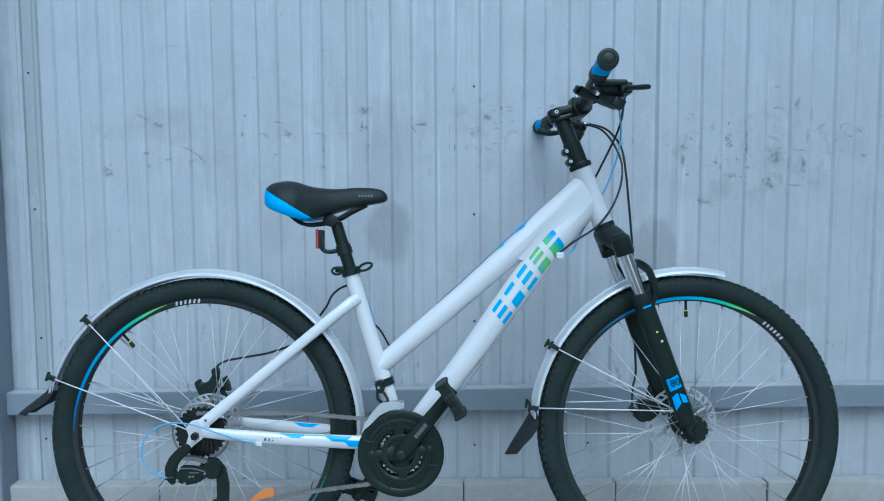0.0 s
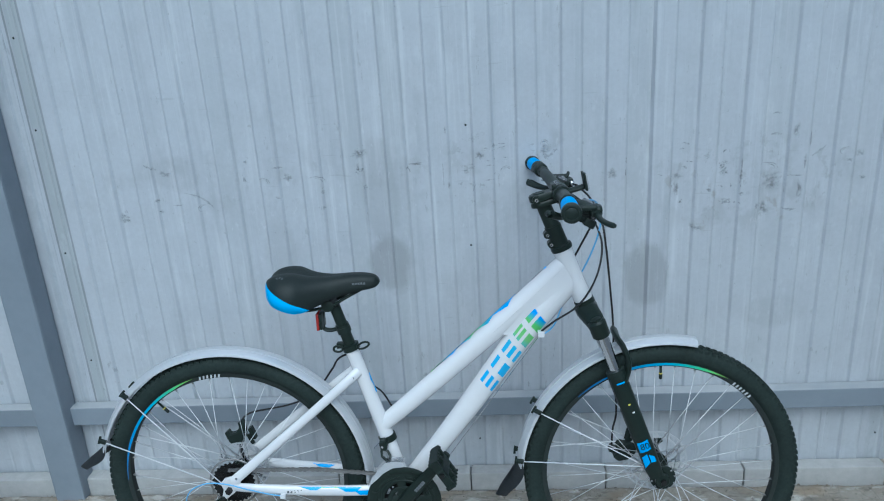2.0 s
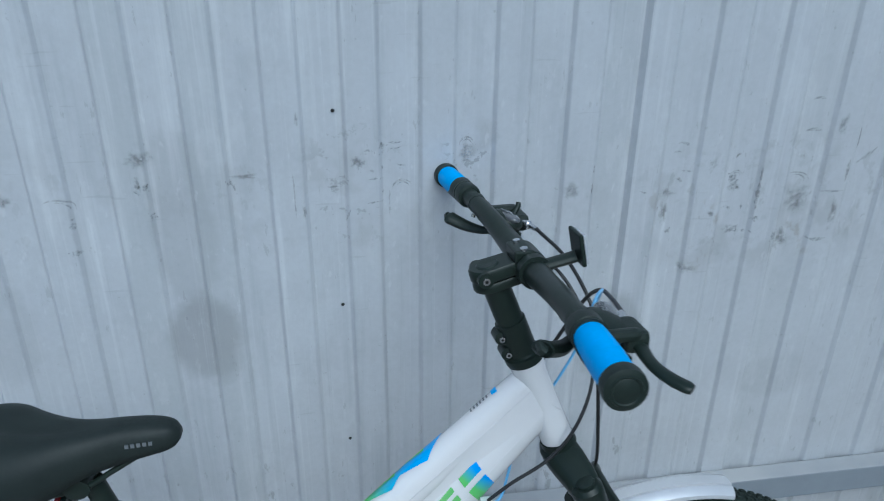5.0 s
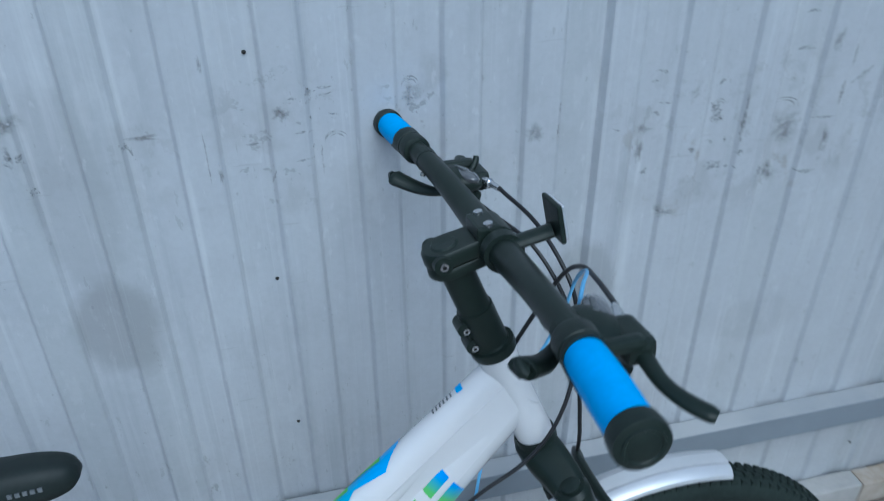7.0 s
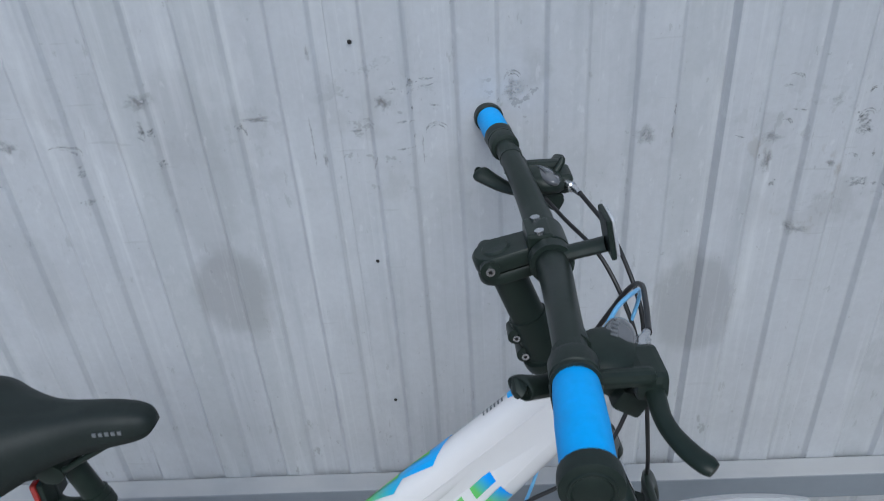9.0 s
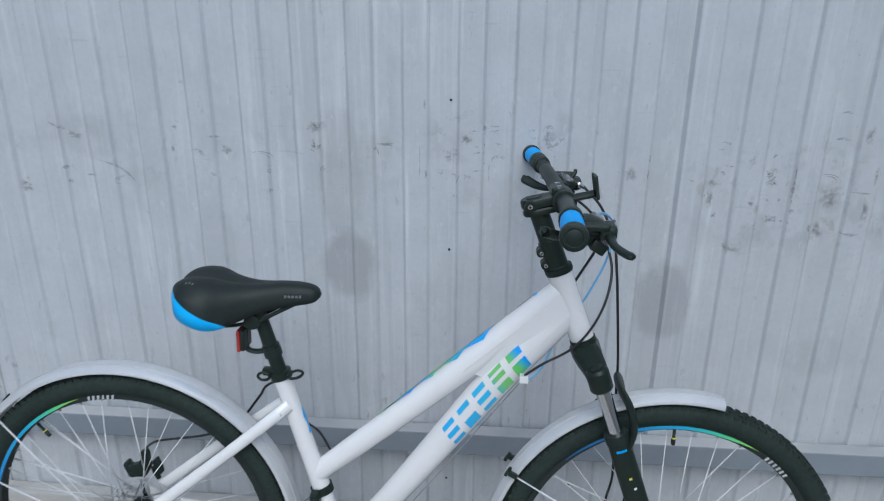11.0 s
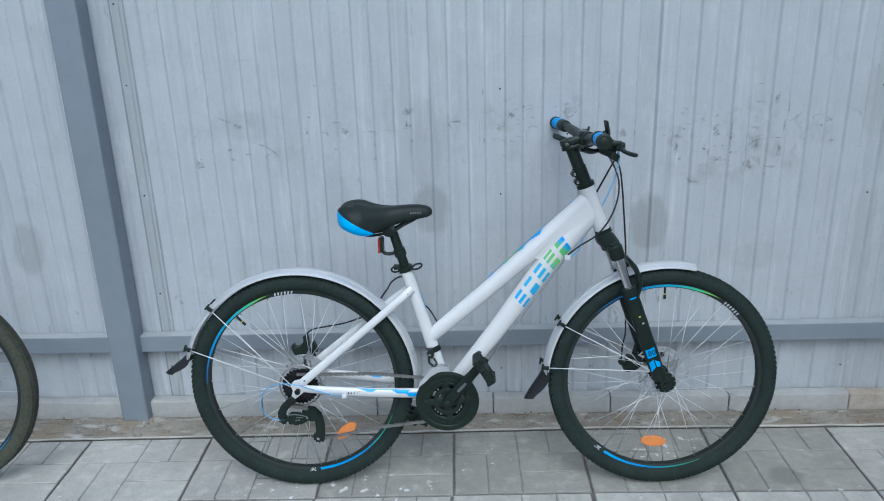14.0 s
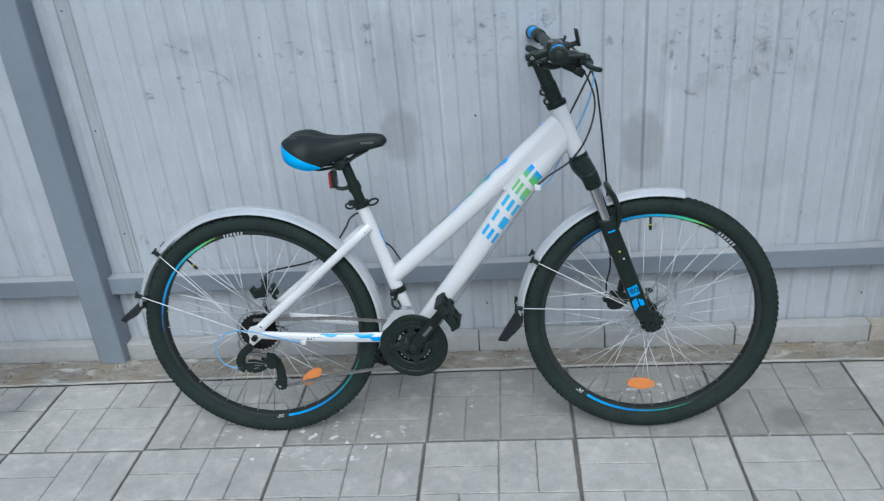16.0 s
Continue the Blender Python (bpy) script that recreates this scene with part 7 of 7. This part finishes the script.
def build_fenders(bike):
    rear = part("rear_fender", fender_mesh(0.3468, -2, 166), FENDER_SILVER, bike, "silver rear fender", smooth="edges", m=Matrix.Translation(REAR))
    F = TURN @ Matrix.Translation(FRONT)
    front = part("front_fender", fender_mesh(0.3455, 76.5, 176), FENDER_SILVER, bike, "silver front fender", smooth="edges", m=F)
    for fend, angles, anchor in ((rear, (136, 160), (-0.012, 0.01)), (front, (149, 172), (-0.045, 0.045))):
        for deg in angles:
            q = radians(deg)
            x, z = 0.343 * math.cos(q), 0.343 * math.sin(q)
            for s in (-1, 1):
                fender_stay(fend, (x, s * 0.031, z), (anchor[0], s * 0.066, anchor[1]))
                bm = bmesh.new()
                box(bm, (-0.008, -0.0045, -0.005), (0.010, 0.0045, 0.005), 0.002)
                bmesh.ops.transform(bm, matrix=Matrix.Translation((x, s * 0.030, z)) @ Matrix.Rotation(-q, 4, "Y"), verts=bm.verts)
                box(bm, (-0.0025, -0.003, -0.009), (0.003, 0.003, 0.011), 0.001, m=Matrix.Translation((x * 1.03, s * 0.026, z * 1.03)) @ Matrix.Rotation(-q, 4, "Y"))
                part("stay_clip", bm, BLACK_PLASTIC, fend, "black plastic stay clip")
    # flaps
    for fend, a0, a1 in ((rear, 163, 175), (front, 173, 188)):
        bm = bmesh.new()
        n, grid = 10, []
        for i in range(n + 1):
            u = i / n
            q = radians(a0 + (a1 - a0) * u)
            r = 0.3465 + (0.064 if fend is rear else 0.060) * u ** 1.35
            w = 0.027 + 0.006 * math.sin(u * 2.4) - 0.012 * max(0, u - 0.75) / 0.25
            deep = 0.008 + 0.024 * math.sin(min(1, u * 1.25) * 2.3)
            row = []
            for j in range(7):
                f = j / 6 * 2 - 1
                rr = r - deep * abs(f) ** 2.2
                row.append(bm.verts.new((rr * math.cos(q), w * f, rr * math.sin(q))))
            grid.append(row)
        for a, b in zip(grid, grid[1:]):
            for j in range(6):
                bm.faces.new((a[j], a[j + 1], b[j + 1], b[j]))
        bmesh.ops.solidify(bm, geom=list(bm.faces), thickness=0.002)
        bmesh.ops.recalc_face_normals(bm, faces=bm.faces)
        part("mud_flap", bm, FLAP_RUBBER, fend, "black rubber mud flap", smooth="edges")


def build_bicycle(label, m, tyre_mat, fenders=True, spin=0.0):
    bike = thing("bicycle", label, "bicycle", m, group="bicycles along the fence")
    build_wheel("front_wheel", bike, TURN @ Matrix.Translation(FRONT) @ Matrix.Rotation(-radians(spin), 4, "Y"), True, tyre_mat, turn=2.9)
    build_wheel("rear_wheel", bike, Matrix.Translation(REAR), False, tyre_mat, turn=8.2)
    build_frame(bike)
    build_fork(bike)
    build_steering(bike)
    build_cables(bike)
    build_saddle(bike)
    build_drive(bike)
    if fenders:
        build_fenders(bike)
    return bike


build_bicycle("white city bicycle with blue and green marks leaning on the fence", pose(0, 1.654, 0, -5.6, 0, 0), TYRE_RUBBER)
build_bicycle("second bicycle with dusty brown tyres leaning on the fence", pose(-2.197, 1.653, 0, -5.6, 0, 0), DUSTY_RUBBER, fenders=False, spin=-168)


# ---- paving slabs, each cast with a basket-weave of grooves ----
def slab_mesh(depth, top, seed):
    """One slab: eight low blocks parted by shallow grooves, on a common base."""
    size, rng = 0.4055, random.Random(seed)
    vs, fs = [], []

    def block(x0, x1, y0, y1, z0, z1, b, worn=0.0):
        rim = []
        for (ax, ay), (bx, by) in zip(((x0, y0), (x1, y0), (x1, y1), (x0, y1)), ((x1, y0), (x1, y1), (x0, y1), (x0, y0))):
            n = max(1, int(math.hypot(bx - ax, by - ay) / 0.022)) if worn else 1
            rim += [(ax + (bx - ax) * i / n, ay + (by - ay) * i / n) for i in range(n)]
        cx, cy = (x0 + x1) / 2, (y0 + y1) / 2
        k, n = len(vs), len(rim)
        for ring in range(3):
            for x, y in rim:
                chip = worn * rng.random() ** 4 * 3 + worn * 0.3 * rng.random() if ring else 0.0
                inset = chip + (b if ring == 2 else 0.0)
                dx = -1 if x > x1 - 1e-6 else 1 if x < x0 + 1e-6 else 0
                dy = -1 if y > y1 - 1e-6 else 1 if y < y0 + 1e-6 else 0
                vs.append((x + dx * inset, y + dy * inset, (z0, z1 - b, z1)[ring] - (rng.random() * worn * 0.25 if ring == 2 else 0)))
        for ring in range(2):
            for i in range(n):
                p, q = k + ring * n + i, k + ring * n + (i + 1) % n
                fs.append((p, q, q + n, p + n))
        fs.append(tuple(range(k + 2 * n, k + 3 * n)))
        return n * 2 + 1
    base_faces = block(0, size, 0, depth, -0.03, -0.0032, 0.0008)
    h, g = size / 2, 0.0021
    cuts = []
    for qx in (0, 1):
        for qy in (0, 1):
            upright = (qx + qy) % 2 == 0
            for i in (0, 1):
                if upright:
                    cuts.append((qx * h + i * h / 2, qx * h + (i + 1) * h / 2, qy * h, (qy + 1) * h))
                else:
                    cuts.append((qx * h, (qx + 1) * h, qy * h + i * h / 2, qy * h + (i + 1) * h / 2))
    for x0, x1, y0, y1 in cuts:
        y1 = min(y1, depth)
        if y1 - y0 < 0.02:
            continue
        block(x0 + g * 0.5, x1 - g * 0.5, y0 + g * 0.5, y1 - g * 0.5, -0.01, 0.0, 0.0020, 0.0012)
    me = bpy.data.meshes.new("paving_slab")
    me.from_pydata(vs, [], fs)
    me.materials.append(top)
    me.materials.append(GROOVE)
    for f in me.polygons[:base_faces]:
        f.material_index = 1
    return me


paving = thing("pavement", "grey concrete paving slabs with basket-weave grooves", "pavement", kind="structure")
whole = [slab_mesh(0.4055, SLAB, k) for k in range(5)]
cut = [slab_mesh(0.333, SLAB, 10 + k) for k in range(3)]
darker_cut = [slab_mesh(0.333, DARKER_SLAB, 20 + k) for k in range(4)]
PITCH = 0.4113
for col in range(-9, 7):
    for row in range(0, 5):
        x = -0.0765 + PITCH * col
        y = 1.601 - (PITCH * row)
        kinds = (darker_cut if -1 <= col <= 2 else cut) if row == 0 else whole
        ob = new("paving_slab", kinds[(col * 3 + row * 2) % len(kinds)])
        ob.parent = paving
        j = math.sin(col * 12.9 + row * 78.2) * 43758.5
        j -= math.floor(j)
        ob.matrix_basis = pose(x + 0.0029, y + 0.0029 + max(skew(x + 0.2), -0.06) - (0.0026 if x < 0.2 else 0.0), -0.0012 * j, 0.12 * (j - 0.5), 0.15 * (math.fmod(j * 7, 1) - 0.5), 0.75 if -2.3 < x < 0.2 else 0)
